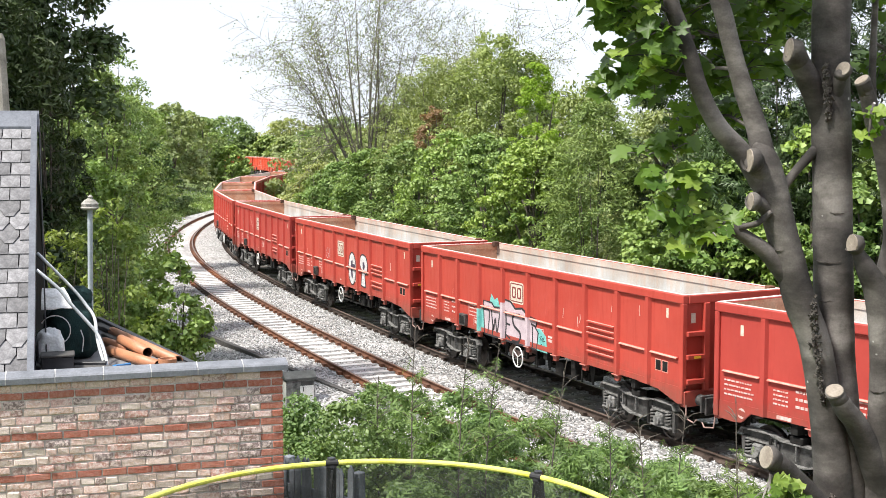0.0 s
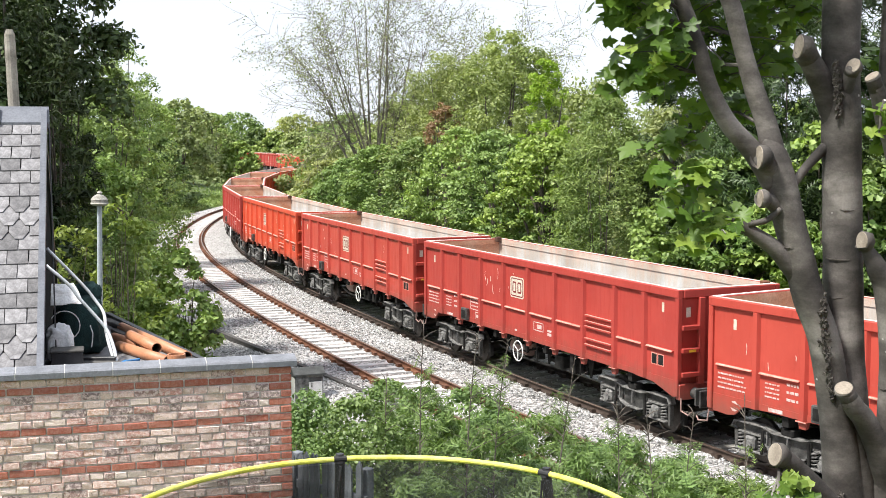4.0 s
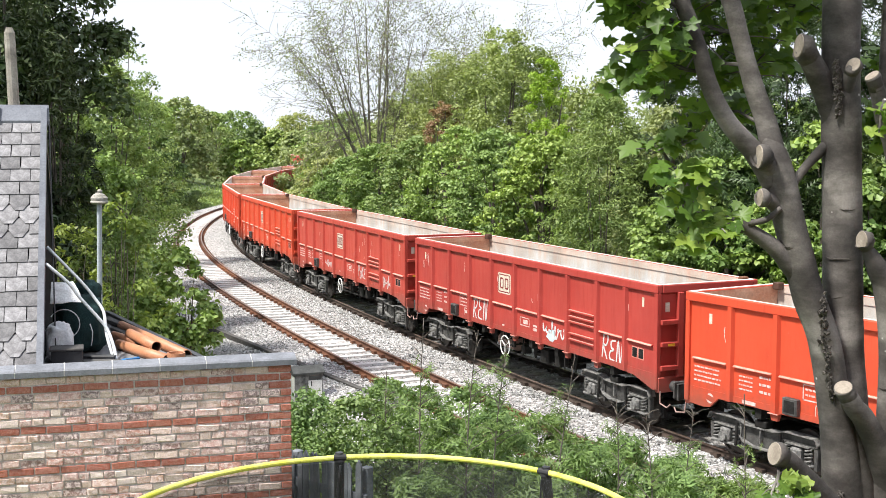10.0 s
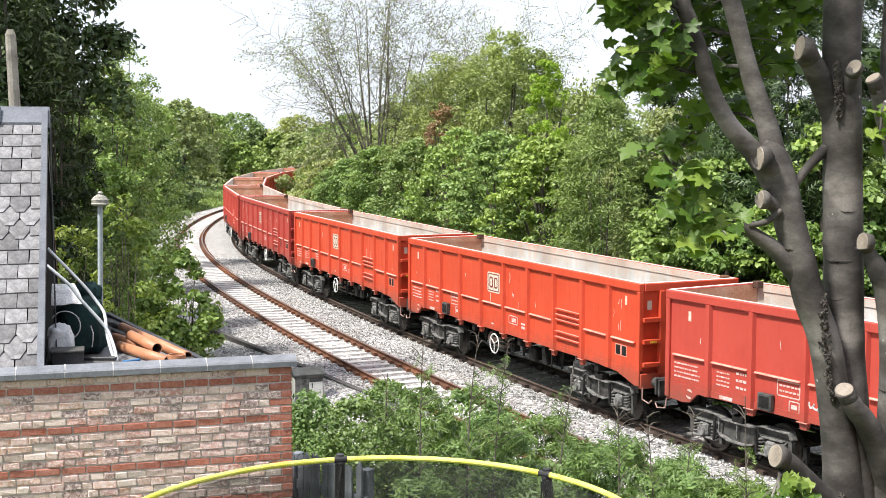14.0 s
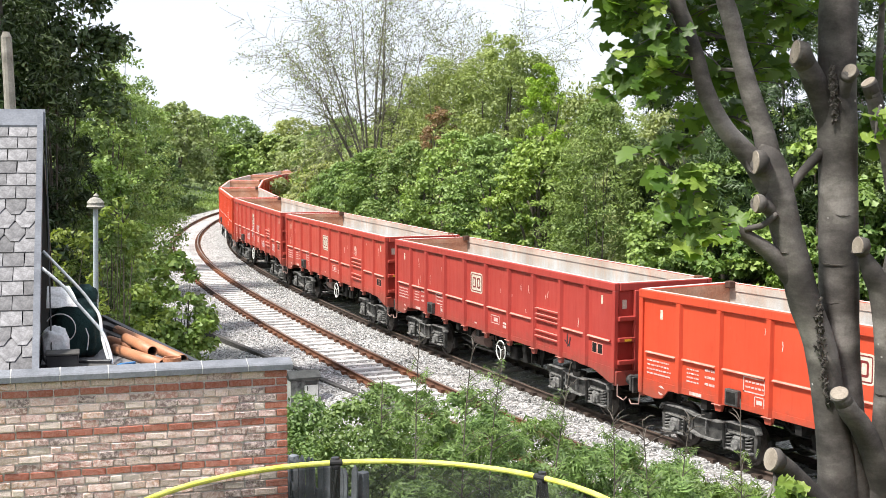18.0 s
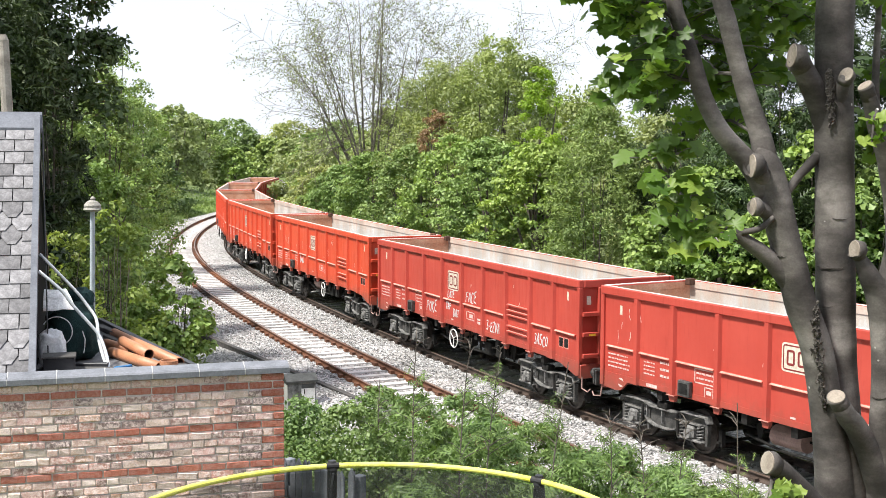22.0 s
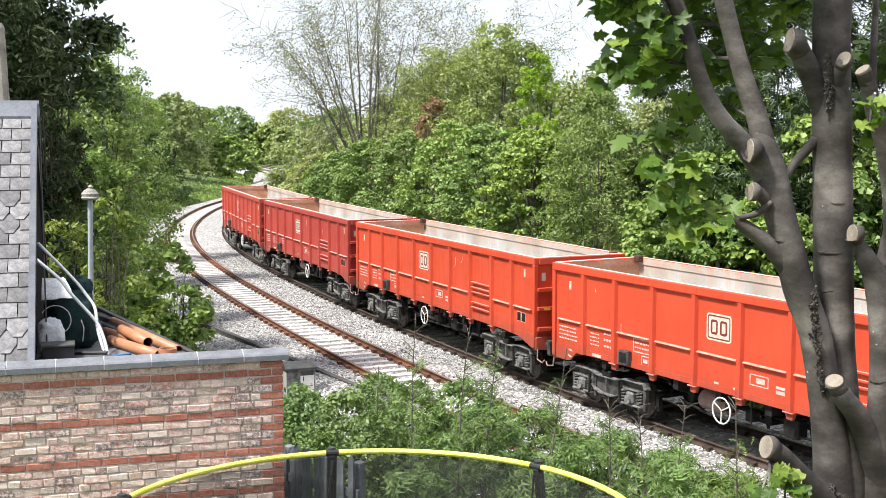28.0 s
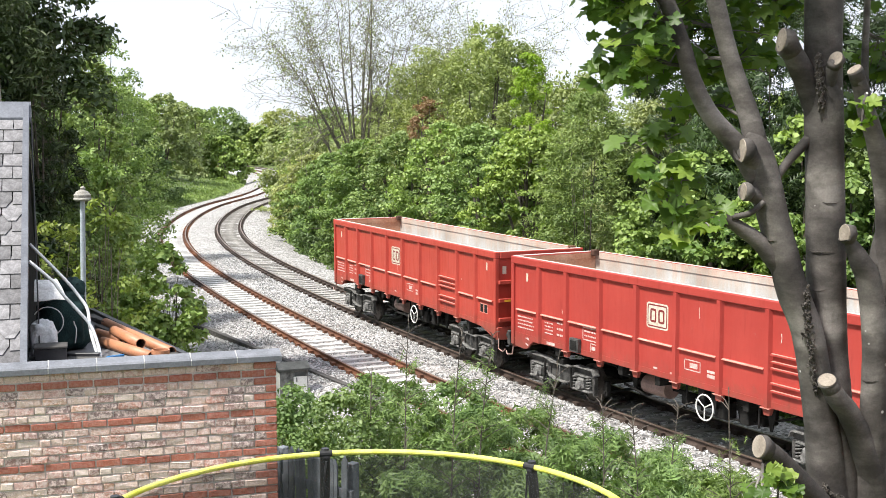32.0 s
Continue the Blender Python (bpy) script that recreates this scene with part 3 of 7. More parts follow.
def build_wagon(shade):
    red = REDS[shade]
    words = {"worn": "faded red", "red": "red", "fresh": "bright orange-red"}[shade]
    wagon = thing("goods_wagon", f"{words} empty open bogie goods wagon on the curving track", "railway wagon", group="wagons of the train")
    rng = random.Random(5)
    # sides
    for side in (-1, 1):
        y = side * WIDE
        inner, outer = sorted((y - side * 0.10, y - side * 0.055))
        panel = Geo().box(-HALF + 0.04, HALF - 0.04, inner, outer, 1.24, 3.04)
        # side sill, deeper at both ends
        o = [(-HALF, 1.32), (-HALF, 0.98), (-5.9, 0.95), (-5.72, 0.98), (-5.5, 1.18), (-4.9, 1.2), (4.7, 1.2), (4.9, 1.18), (5.5, 1.16), (6.2, 0.97), (HALF, 0.98), (HALF, 1.32)]
        sill = Geo().prism(o, *sorted((y - side * 0.10, y - side * 0.045)))
        side_wall = part("side_wall", panel, red, wagon)
        part("side_sill", sill, red, wagon)
        part("lining", Geo().box(-HALF + 0.1, HALF - 0.1, *sorted((y - side * 0.101, y - side * 0.112)), 1.33, 3.18), INSIDE, side_wall)
        rim = part("top_rail", Geo().box(-HALF, HALF, *sorted((y - side * 0.13, y + side * 0.012)), 3.03, TOP, 0.018), red, wagon)
        part("rubbed_edge", Geo().box(-HALF + 0.02, HALF - 0.02, *sorted((y - side * 0.128, y - side * 0.05)), TOP - 0.002, TOP + 0.005), RIM_WEAR, rim)
        part("scraped_face", Geo().box(-HALF + 0.13, HALF - 0.13, *sorted((y - side * 0.129, y - side * 0.134)), 3.036, TOP - 0.016), INSIDE, rim)
        for px in POSTS:
            w = 0.085
            hat = [(px - w, y - side * 0.056), (px - w * 0.62, y + side * 0.022), (px + w * 0.62, y + side * 0.022), (px + w, y - side * 0.056)]
            post = part("post", Geo().prism(hat, 1.2, 3.035, "z"), red, wagon)
            if abs(px) < 4.5:
                foot = [(px - 0.13, y - side * 0.05), (px - 0.13, y + side * 0.03), (px + 0.13, y + side * 0.03), (px + 0.13, y - side * 0.05)]
                g = Geo().prism(foot, 1.175, 1.198, "z")
                g.prism([(px - 0.115, 1.176), (px + 0.115, 1.176), (px + 0.07, 1.05), (px - 0.07, 1.05)], *sorted((y - side * 0.02, y - side * 0.09)))
                part("foot_bracket", g, red, post)
                # painted highlight on the bracket's top edge
                part("chalky_edge", Geo().box(px - 0.125, px + 0.125, *sorted((y + side * 0.024, y + side * 0.034)), 1.182, 1.2), EDGE_LIGHT_AND_FRAME, post)
        for px in (-HALF + 0.06, HALF - 0.06):
            part("corner_post", Geo().box(px - 0.06, px + 0.06, *sorted((y - side * 0.11, y + side * 0.005)), 1.0, 3.04, 0.015), red, wagon)
        edges = [-HALF + 0.12] + POSTS + [HALF - 0.12]
        for a, b in zip(edges, edges[1:]):
            if (a, b) == (2.67, 4.0):
                for z in (2.21, 2.07, 1.95, 1.67, 1.53):
                    part("rib", Geo().box(a + 0.1, b - 0.1, *sorted((y - side * 0.056, y + side * 0.012)), z - 0.022, z + 0.016, 0.006), red, side_wall)
                    # painted highlight along the rib's top
                    part("chalky_edge", Geo().box(a + 0.11, b - 0.11, *sorted((y - side * 0.05, y + side * 0.008)), z + 0.0165, z + 0.0195), EDGE_LIGHT_AND_FRAME, side_wall)
            else:
                part("stiffener", Geo().prism([(y - side * 0.056, 1.875), (y + side * 0.004, 1.885), (y + side * 0.004, 1.902), (y - side * 0.056, 1.93)], a + 0.09, b - 0.09, "x"), red, side_wall)
                # painted highlight where the stiffener's top catches the sky
                part("chalky_edge", Geo().prism([(y + side * 0.0065, 1.892), (y + side * 0.0065, 1.906), (y - side * 0.03, 1.924), (y - side * 0.03, 1.916), (y + side * 0.003, 1.899)], a + 0.1, b - 0.1, "x"), EDGE_LIGHT_AND_FRAME, side_wall)
        # marks
        yy = y - side * 0.056 + side * 0.003
        lo, hi = sorted((yy - side * 0.02, yy))
        for x0, x1, z0, z1 in ((-5.79, -5.71, 2.63, 2.83), (5.77, 5.85, 2.68, 2.88)):
            part("white_plate", Geo().box(x0, x1, lo, hi, z0, z1), AGED_WHITE, side_wall)
        px0, px1, pz0, pz1 = -1.0, -0.28, 2.19, 2.73
        logo = part("emblem", Geo().prism(rounded(px0, px1, pz0, pz1, 0.07), lo, hi), AGED_WHITE, side_wall, "cream square emblem with a red border")
        l2, h2 = sorted((yy - side * 0.015, yy + side * 0.003))
        em = Geo()
        band(em, px0 + 0.035, px1 - 0.035, pz0 + 0.035, pz1 - 0.035, 0.05, 0.026, l2, h2)
        # two plain upright rings
        for cx in (px0 + 0.225, px1 - 0.225):
            band(em, cx - 0.10, cx + 0.10, pz0 + 0.125, pz1 - 0.125, 0.05, 0.045, l2, h2)
        part("emblem_mark", em, LETTER_RED, logo)
        marks = Geo()
        flat_bars(marks, -6.18, 1.42, 0.75, 0.36, 4, lo + 0.0 if side > 0 else lo, rng, 0.8)
        flat_bars(marks, -4.95, 1.45, 0.35, 0.33, 4, lo, rng)
        flat_bars(marks, -4.42, 1.45, 0.28, 0.42, 3, lo, rng)
        flat_bars(marks, -3.3, 1.62, 0.5, 0.2, 2, lo, rng, 1.0)
        for x0, x1, z0, z1 in ((-3.36, -2.79, 1.56, 1.585), (-3.36, -2.79, 1.84, 1.865), (-3.36, -3.335, 1.56, 1.865), (-2.815, -2.79, 1.56, 1.865),
                               (-3.06, -2.80, 1.30, 1.32), (-3.06, -2.80, 1.50, 1.52), (-3.06, -3.04, 1.30, 1.52), (-2.82, -2.80, 1.30, 1.52), (-3.0, -2.86, 1.37, 1.45),
                               (0.25, 0.75, 1.50, 1.52), (0.25, 0.75, 1.70, 1.72), (0.25, 0.27, 1.50, 1.72), (0.73, 0.75, 1.50, 1.72), (0.42, 0.66, 1.56, 1.66),
                               (0.95, 1.18, 1.45, 1.52), (0.95, 1.18, 1.55, 1.60), (-0.75, -0.62, 1.34, 1.38), (-0.2, -0.08, 1.30, 1.36)):
            marks.box(x0, x1, lo - 0.001, hi + 0.001, z0, z1)
        disc = [(-5.72 + 0.1 * math.cos(a), 1.15 + 0.1 * math.sin(a)) for a in np.linspace(0, 2 * math.pi, 17)[:-1]]
        ly, hy = sorted((y - side * 0.08, y - side * 0.041))
        marks.prism(disc[1:7], ly, hy)
        marks.prism(disc[9:15], ly, hy)
        marks.box(-4.85, -4.5, ly, hy, 1.22, 1.29)
        tagged(part("lettering", marks, FADED_WHITE, side_wall), kind="stuff")
        for x0 in (-6.35, 6.28):
            part("warning_mark", Geo().box(x0, x0 + 0.05, ly, hy, 1.06, 1.2), YELLOW_MARK, side_wall)
        holder = part("label_holder", Geo().box(-3.75, -3.4, *sorted((y - side * 0.05, y + side * 0.06)), 1.24, 1.56, 0.015), GREY_STEEL, wagon)
        part("holder_grid", Geo().box(-3.70, -3.45, *sorted((y + side * 0.05, y + side * 0.066)), 1.29, 1.51), BLACK_STEEL, holder)
        for x0 in (5.42, 5.66):
            part("plate_frame", Geo().box(x0 - 0.02, x0 + 0.2, *sorted((yy - side * 0.02, yy - side * 0.0015)), 1.53, 1.78), EDGE_LIGHT_AND_FRAME, side_wall)
            part("data_plate", Geo().box(x0, x0 + 0.18, lo, hi, 1.55, 1.76), BLACK_STEEL, side_wall)
        # hand brake wheel with its shaft, and tie-down hooks
        wheel = Geo()
        wy = side * 1.30
        ring(wheel, -0.45, 0.86, wy, 0.255, 0.016)
        for i in range(3):
            a = 0.5 + i * 2 * math.pi / 3
            wheel.rod((-0.45, wy, 0.86), (-0.45 + 0.25 * math.cos(a), wy, 0.86 + 0.25 * math.sin(a)), 0.012)
        part("hand_wheel", wheel, WHITE_PAINT, wagon, "white spoked hand brake wheel")
        part("hand_wheel_shaft", Geo().rod((-0.45, side * 0.6, 0.86), (-0.45, wy, 0.86), 0.025).box(-0.52, -0.38, *sorted((side * 1.0, side * 1.08)), 0.8, 1.25, 0.01), BLACK_STEEL, wagon)
    # ends
    for s in (-1, 1):
        x = s * HALF
        end = part("end_wall", Geo().box(*sorted((x - s * 0.05, x - s * 0.10)), -WIDE + 0.09, WIDE - 0.09, 1.24, 3.04), red, wagon)
        part("lining", Geo().box(*sorted((x - s * 0.101, x - s * 0.115)), -WIDE + 0.12, WIDE - 0.12, 1.33, 3.18), INSIDE_RUST, end)
        rail = part("top_rail", Geo().box(*sorted((x - s * 0.13, x + s * 0.012)), -WIDE + 0.13, WIDE - 0.13, 3.03, TOP, 0.018), red, wagon)
        part("rubbed_edge", Geo().box(*sorted((x - s * 0.12, x)), -WIDE + 0.13, WIDE - 0.13, TOP - 0.002, TOP + 0.005), RIM_WEAR, rail)
        part("scraped_face", Geo().box(*sorted((x - s * 0.129, x - s * 0.134)), -WIDE + 0.14, WIDE - 0.14, 3.036, TOP - 0.03), INSIDE_RUST, rail)
        part("door_catch", Geo().box(*sorted((x - s * 0.14, x - s * 0.3)), WIDE - 0.3, WIDE - 0.13, TOP - 0.1, TOP + 0.05, 0.015), RUST, wagon)
        for py in (-0.72, 0.0, 0.72):
            part("end_post", Geo().box(*sorted((x - s * 0.055, x + s * 0.05)), py - 0.07, py + 0.07, 1.24, 3.04, 0.012), red, end)
        for z in (1.45, 1.95, 2.42):
            for sy in (-1, 1):
                part("step", Geo().box(*sorted((x - s * 0.055, x + s * 0.06)), *sorted((sy * 0.79, sy * 1.2)), z - 0.05, z + 0.05, 0.012), red, end)
        for sy in (-1, 1):
            part("white_plate", Geo().box(*sorted((x - s * 0.052, x - s * 0.045)), *sorted((sy * 0.95, sy * 1.06)), 2.63, 2.83), AGED_WHITE, end)
        part("yellow_plate", Geo().box(*sorted((x + s * 0.055, x + s * 0.064)), -1.05, -0.88, 1.92, 1.97), YELLOW_MARK, end)
        part("buffer_beam", Geo().box(*sorted((x - s * 0.12, x + s * 0.02)), -WIDE + 0.04, WIDE - 0.04, 0.93, 1.26, 0.02), red, wagon)
        for sy in (-1, 1):
            b = Geo().rod((x, sy * 0.87, 1.06), (x + s * 0.24, sy * 0.87, 1.06), 0.115, sides=14)
            b.rod((x + s * 0.2, sy * 0.87, 1.06), (x + s * 0.37, sy * 0.87, 1.06), 0.085, sides=14)
            b.box(*sorted((x + s * 0.36, x + s * 0.405)), sy * 0.87 - 0.26, sy * 0.87 + 0.26, 0.88, 1.24, 0.02)
            part("buffer", b, GREY_STEEL, wagon)
        c = Geo().box(*sorted((x, x + s * 0.25)), -0.06, 0.06, 0.98, 1.1, 0.015)
        ring(c, x + s * 0.3, 0.95, 0.0, 0.10, 0.025, 12)
        part("coupling", c, BLACK_STEEL, wagon)
        hose = [(x, 0.4, 1.0), (x + s * 0.15, 0.4, 0.85), (x + s * 0.25, 0.35, 0.68), (x + s * 0.38, 0.25, 0.66), (x + s * 0.4, 0.1, 0.78)]
        part("brake_hose", Geo().tube(hose, 0.025, 6), BLACK_STEEL, wagon)
        part("shunter_rail", Geo().tube([(x + s * 0.02, -1.2, 0.98), (x + s * 0.05, -1.22, 0.72), (x + s * 0.3, -1.22, 0.68), (x + s * 0.38, -1.2, 0.76)], 0.016, 6), TANK_GREY, wagon)
    # floor and underframe
    part("floor", Geo().box(-HALF + 0.1, HALF - 0.1, -WIDE + 0.1, WIDE - 0.1, 1.2, 1.33), INSIDE, wagon)
    under = Geo().box(-HALF + 0.1, HALF - 0.1, -0.3, -0.16, 0.92, 1.2).box(-HALF + 0.1, HALF - 0.1, 0.16, 0.3, 0.92, 1.2)
    for x in (-4.5, -2.0, -0.7, 0.7, 2.0, 4.5):
        under.box(x - 0.08, x + 0.08, -WIDE + 0.12, WIDE - 0.12, 0.98, 1.2)
    part("underframe", under, BLACK_STEEL, wagon)
    part("air_tank", Geo().rod((-1.55, -0.75, 0.83), (-0.75, -0.75, 0.83), 0.2, sides=18), TANK_GREY, wagon)
    part("brake_cylinder", Geo().rod((0.6, 0.2, 0.75), (1.2, 0.2, 0.75), 0.17, sides=16).rod((1.2, 0.2, 0.75), (2.2, 0.2, 0.72), 0.03), BLACK_STEEL, wagon)
    gear = Geo().tube([(-2.2, -0.9, 0.72), (-1.2, -0.95, 0.6), (0.4, -0.95, 0.62), (2.2, -0.9, 0.72)], 0.03, 6).box(0.9, 1.3, -1.0, -0.75, 0.62, 0.98, 0.02).box(1.7, 1.95, -1.05, -0.85, 0.66, 1.0, 0.02)
    gear.rod((0.15, -1.08, 1.2), (0.15, -1.08, 0.66), 0.018).rod((2.3, -1.1, 1.2), (2.3, -1.1, 0.7), 0.02).box(-0.1, 0.1, -1.02, -0.8, 0.7, 0.9, 0.02)
    part("brake_rigging", gear, BLACK_STEEL, wagon)
    for side in (-1, 1):
        part("brake_pipe", Geo().tube([(-HALF + 0.3, side * 0.55, 0.98), (-2.9, side * 0.6, 0.95), (-2.6, side * 0.7, 0.84), (2.4, side * 0.7, 0.82), (2.8, side * 0.6, 0.95), (HALF - 0.3, side * 0.55, 0.98)], 0.028, 6), BLACK_STEEL, wagon)
        for x in (-1.9, 0.35, 1.5, 2.35):
            part("hanger", Geo().prism([(x - 0.16, 1.2), (x + 0.16, 1.2), (x + 0.03, 0.62), (x - 0.03, 0.62)], *sorted((side * 0.82, side * 0.845))), BLACK_STEEL, wagon)
    part("load_valve", Geo().box(1.55, 2.0, -0.7, -0.3, 0.60, 0.95, 0.03).rod((1.78, -0.75, 0.78), (1.78, -0.25, 0.78), 0.12), BLACK_STEEL, wagon)
    part("brake_lever", Geo().box(-2.3, 1.3, -0.06, 0.0, 0.56, 0.66, 0.01).box(-0.3, 0.1, -0.5, 0.5, 0.58, 0.68, 0.01), BLACK_STEEL, wagon)
    for x in (-4.5, 4.5):
        build_bogie(wagon, x)
    return wagon




# ---- spray paint and scratches on single wagons ----
SPRAY_WHITE = surface("white_spray_paint", (0.50, 0.49, 0.49), (0.66, 0.65, 0.65), 6, 70, 0.6, bumpy=0.1)
SPRAY_PINK = surface("pale_pink_spray_paint", (0.44, 0.35, 0.39), (0.58, 0.49, 0.53), 4, 70, 0.6, bumpy=0.1)
SPRAY_TEAL = surface("teal_spray_paint", (0.10, 0.38, 0.36), (0.24, 0.56, 0.52), 4, 70, 0.6, bumpy=0.1)
SPRAY_PURPLE = surface("dark_purple_spray_paint", (0.035, 0.025, 0.05), (0.07, 0.055, 0.09), 4, 70, 0.6, bumpy=0.1)
SPRAY_GREY = surface("grey_spray_paint", (0.36, 0.34, 0.36), (0.50, 0.47, 0.49), 4, 70, 0.6, bumpy=0.1)
SPRAY_BLUE = surface("pale_blue_spray_paint", (0.42, 0.60, 0.70), (0.55, 0.70, 0.78), 4, 70, 0.6, bumpy=0.1)
SPRAY_BLACK = surface("black_spray_paint", (0.015, 0.015, 0.018), (0.04, 0.04, 0.045), 4, 70, 0.6, bumpy=0.1)
PAINT_Y = -WIDE + 0.054


def stroke_shape(points, width, lift):
    """Vertices and faces of a painted line of even width."""
    pts = [Vector((x, 0, z)) for x, z in points]
    outline_a, outline_b = [], []
    for i, p in enumerate(pts):
        d = (pts[min(i + 1, len(pts) - 1)] - pts[max(i - 1, 0)]).normalized()
        n = Vector((-d.z, 0, d.x)) * width / 2
        outline_a.append(p + n)
        outline_b.append(p - n)
    n = len(pts)
    front = [(p.x, PAINT_Y - lift, p.z) for p in outline_a] + [(p.x, PAINT_Y - lift, p.z) for p in outline_b]
    back = [(x, PAINT_Y + 0.004, z) for x, _, z in front]
    faces = []
    for i in range(n - 1):
        faces += [(i, i + 1, n + i + 1, n + i), (2 * n + i, 3 * n + i, 3 * n + i + 1, 2 * n + i + 1), (i, 2 * n + i, 2 * n + i + 1, i + 1), (n + i, n + i + 1, 3 * n + i + 1, 3 * n + i)]
    faces += [(0, n, 3 * n, 2 * n), (n - 1, 3 * n - 1, 4 * n - 1, 2 * n - 1)]
    return front + back, faces


def stroke(points, width, lift, mat, wagon, name="spray_stroke"):
    """A painted line on the near side of a wagon."""
    return part(name, Geo().add(*stroke_shape(points, width, lift)), mat, wagon)


def scribble(wagon, x, z, size, seed, mat=None, width=0.035, reach=0.62):
    """One wavy stroke that stands for a painted tag."""
    rng = random.Random(seed)
    waves = max(2, round(reach / 0.3))
    run = []
    a, b = rng.uniform(0.7, 1.3), rng.uniform(0, 6)
    for i in range(waves * 8 + 1):
        u = i / (waves * 8)
        swing = 0.5 + 0.42 * math.sin(2 * math.pi * waves * u + b) * (0.55 + 0.45 * math.sin(11 * a * u + b)) + 0.12 * math.sin(17 * u + a)
        run.append((x + size * reach * (u + 0.32 / waves * math.sin(2 * math.pi * waves * u + b + 1.2)), z + size * swing))
    stroke(run, width, 0.005, mat or SPRAY_WHITE, wagon)


def blob(wagon, outline, lift, mat):
    part("spray_patch", Geo().prism(outline, PAINT_Y - lift, PAINT_Y + 0.004), mat, wagon)


def tag_row(wagon, x, z, count, size, seed, gap=0.62, width=0.035):
    scribble(wagon, x, z, size, seed, width=width, reach=count * gap)


def over_post(wagon, px, z0, z1, mat):
    """Spray paint carried across a post."""
    y, w = -WIDE, 0.09
    hat = [(px - w, y + 0.052), (px - w * 0.62, y - 0.026), (px + w * 0.62, y - 0.026), (px + w, y + 0.052)]
    part("spray_patch", Geo().prism(hat, z0, z1, "z"), mat, wagon)


def big_piece(wagon):
    """A large filled-in graffiti piece: pale pink letter shapes, black lines, teal behind."""
    blob(wagon, [(-2.58, 1.24), (-2.6, 1.86), (-2.3, 1.95), (-2.25, 1.25)], 0.003, SPRAY_TEAL)
    blob(wagon, [(-2.15, 1.95), (-2.02, 2.28), (-1.84, 2.14), (-1.68, 2.22), (-1.5, 1.95)], 0.003, SPRAY_TEAL)
    blob(wagon, [(0.30, 1.16), (0.34, 1.66), (0.58, 1.72), (0.86, 1.55), (0.92, 1.16)], 0.003, SPRAY_TEAL)
    over_post(wagon, -2.67, 1.21, 1.82, SPRAY_TEAL)
    over_post(wagon, -1.335, 1.21, 2.14, SPRAY_PINK)
    over_post(wagon, 0.0, 1.21, 1.93, SPRAY_PINK)
    body = [(-2.40, 1.18), (-2.46, 2.06), (-1.98, 2.05), (-1.85, 1.95), (-1.45, 1.98), (-1.25, 2.22), (-0.95, 2.2), (-0.7, 2.05), (-0.35, 2.1), (0.0, 1.95), (0.42, 1.9), (0.35, 1.7), (0.48, 1.6), (0.40, 1.17), (-0.9, 1.17)]
    blob(wagon, body, 0.006, SPRAY_PINK)
    g = Geo()
    for line, w in (([*body, body[0]], 0.05), ([(-2.4, 1.84), (-2.12, 1.8), (-2.2, 1.22)], 0.05), ([(-2.0, 1.85), (-1.88, 1.35), (-1.78, 1.66), (-1.68, 1.3), (-1.52, 1.9)], 0.055), ([(-1.95, 1.2), (-1.9, 1.5)], 0.06),
                    ([(-1.2, 1.95), (-1.18, 1.6), (-1.22, 1.22)], 0.06), ([(-1.2, 1.62), (-0.98, 1.6)], 0.05), ([(-1.18, 1.32), (-0.95, 1.25)], 0.05), ([(-0.45, 1.92), (-0.8, 1.85), (-0.76, 1.62), (-0.44, 1.46), (-0.5, 1.24), (-0.86, 1.2)], 0.07),
                    ([(-0.32, 1.85), (-0.12, 1.8), (-0.15, 1.2)], 0.05), ([(0.12, 1.78), (0.34, 1.74)], 0.05), ([(0.2, 1.72), (0.2, 1.2)], 0.05)):
        run = [tuple(q) for q in flowing_line(line)] if len(line) < 12 else line
        g.add(*stroke_shape(run, w, 0.010))
    part("spray_outline", g, SPRAY_BLACK, wagon)
    g = Geo()
    for x, z in ((0.55, 1.3), (0.68, 1.48), (0.55, 1.5)):
        g.add(*stroke_shape([(x, z), (x + 0.1, z + 0.05), (x + 0.02, z - 0.06), (x + 0.14, z - 0.04)], 0.02, 0.008))
    part("spray_outline", g, SPRAY_BLACK, wagon)


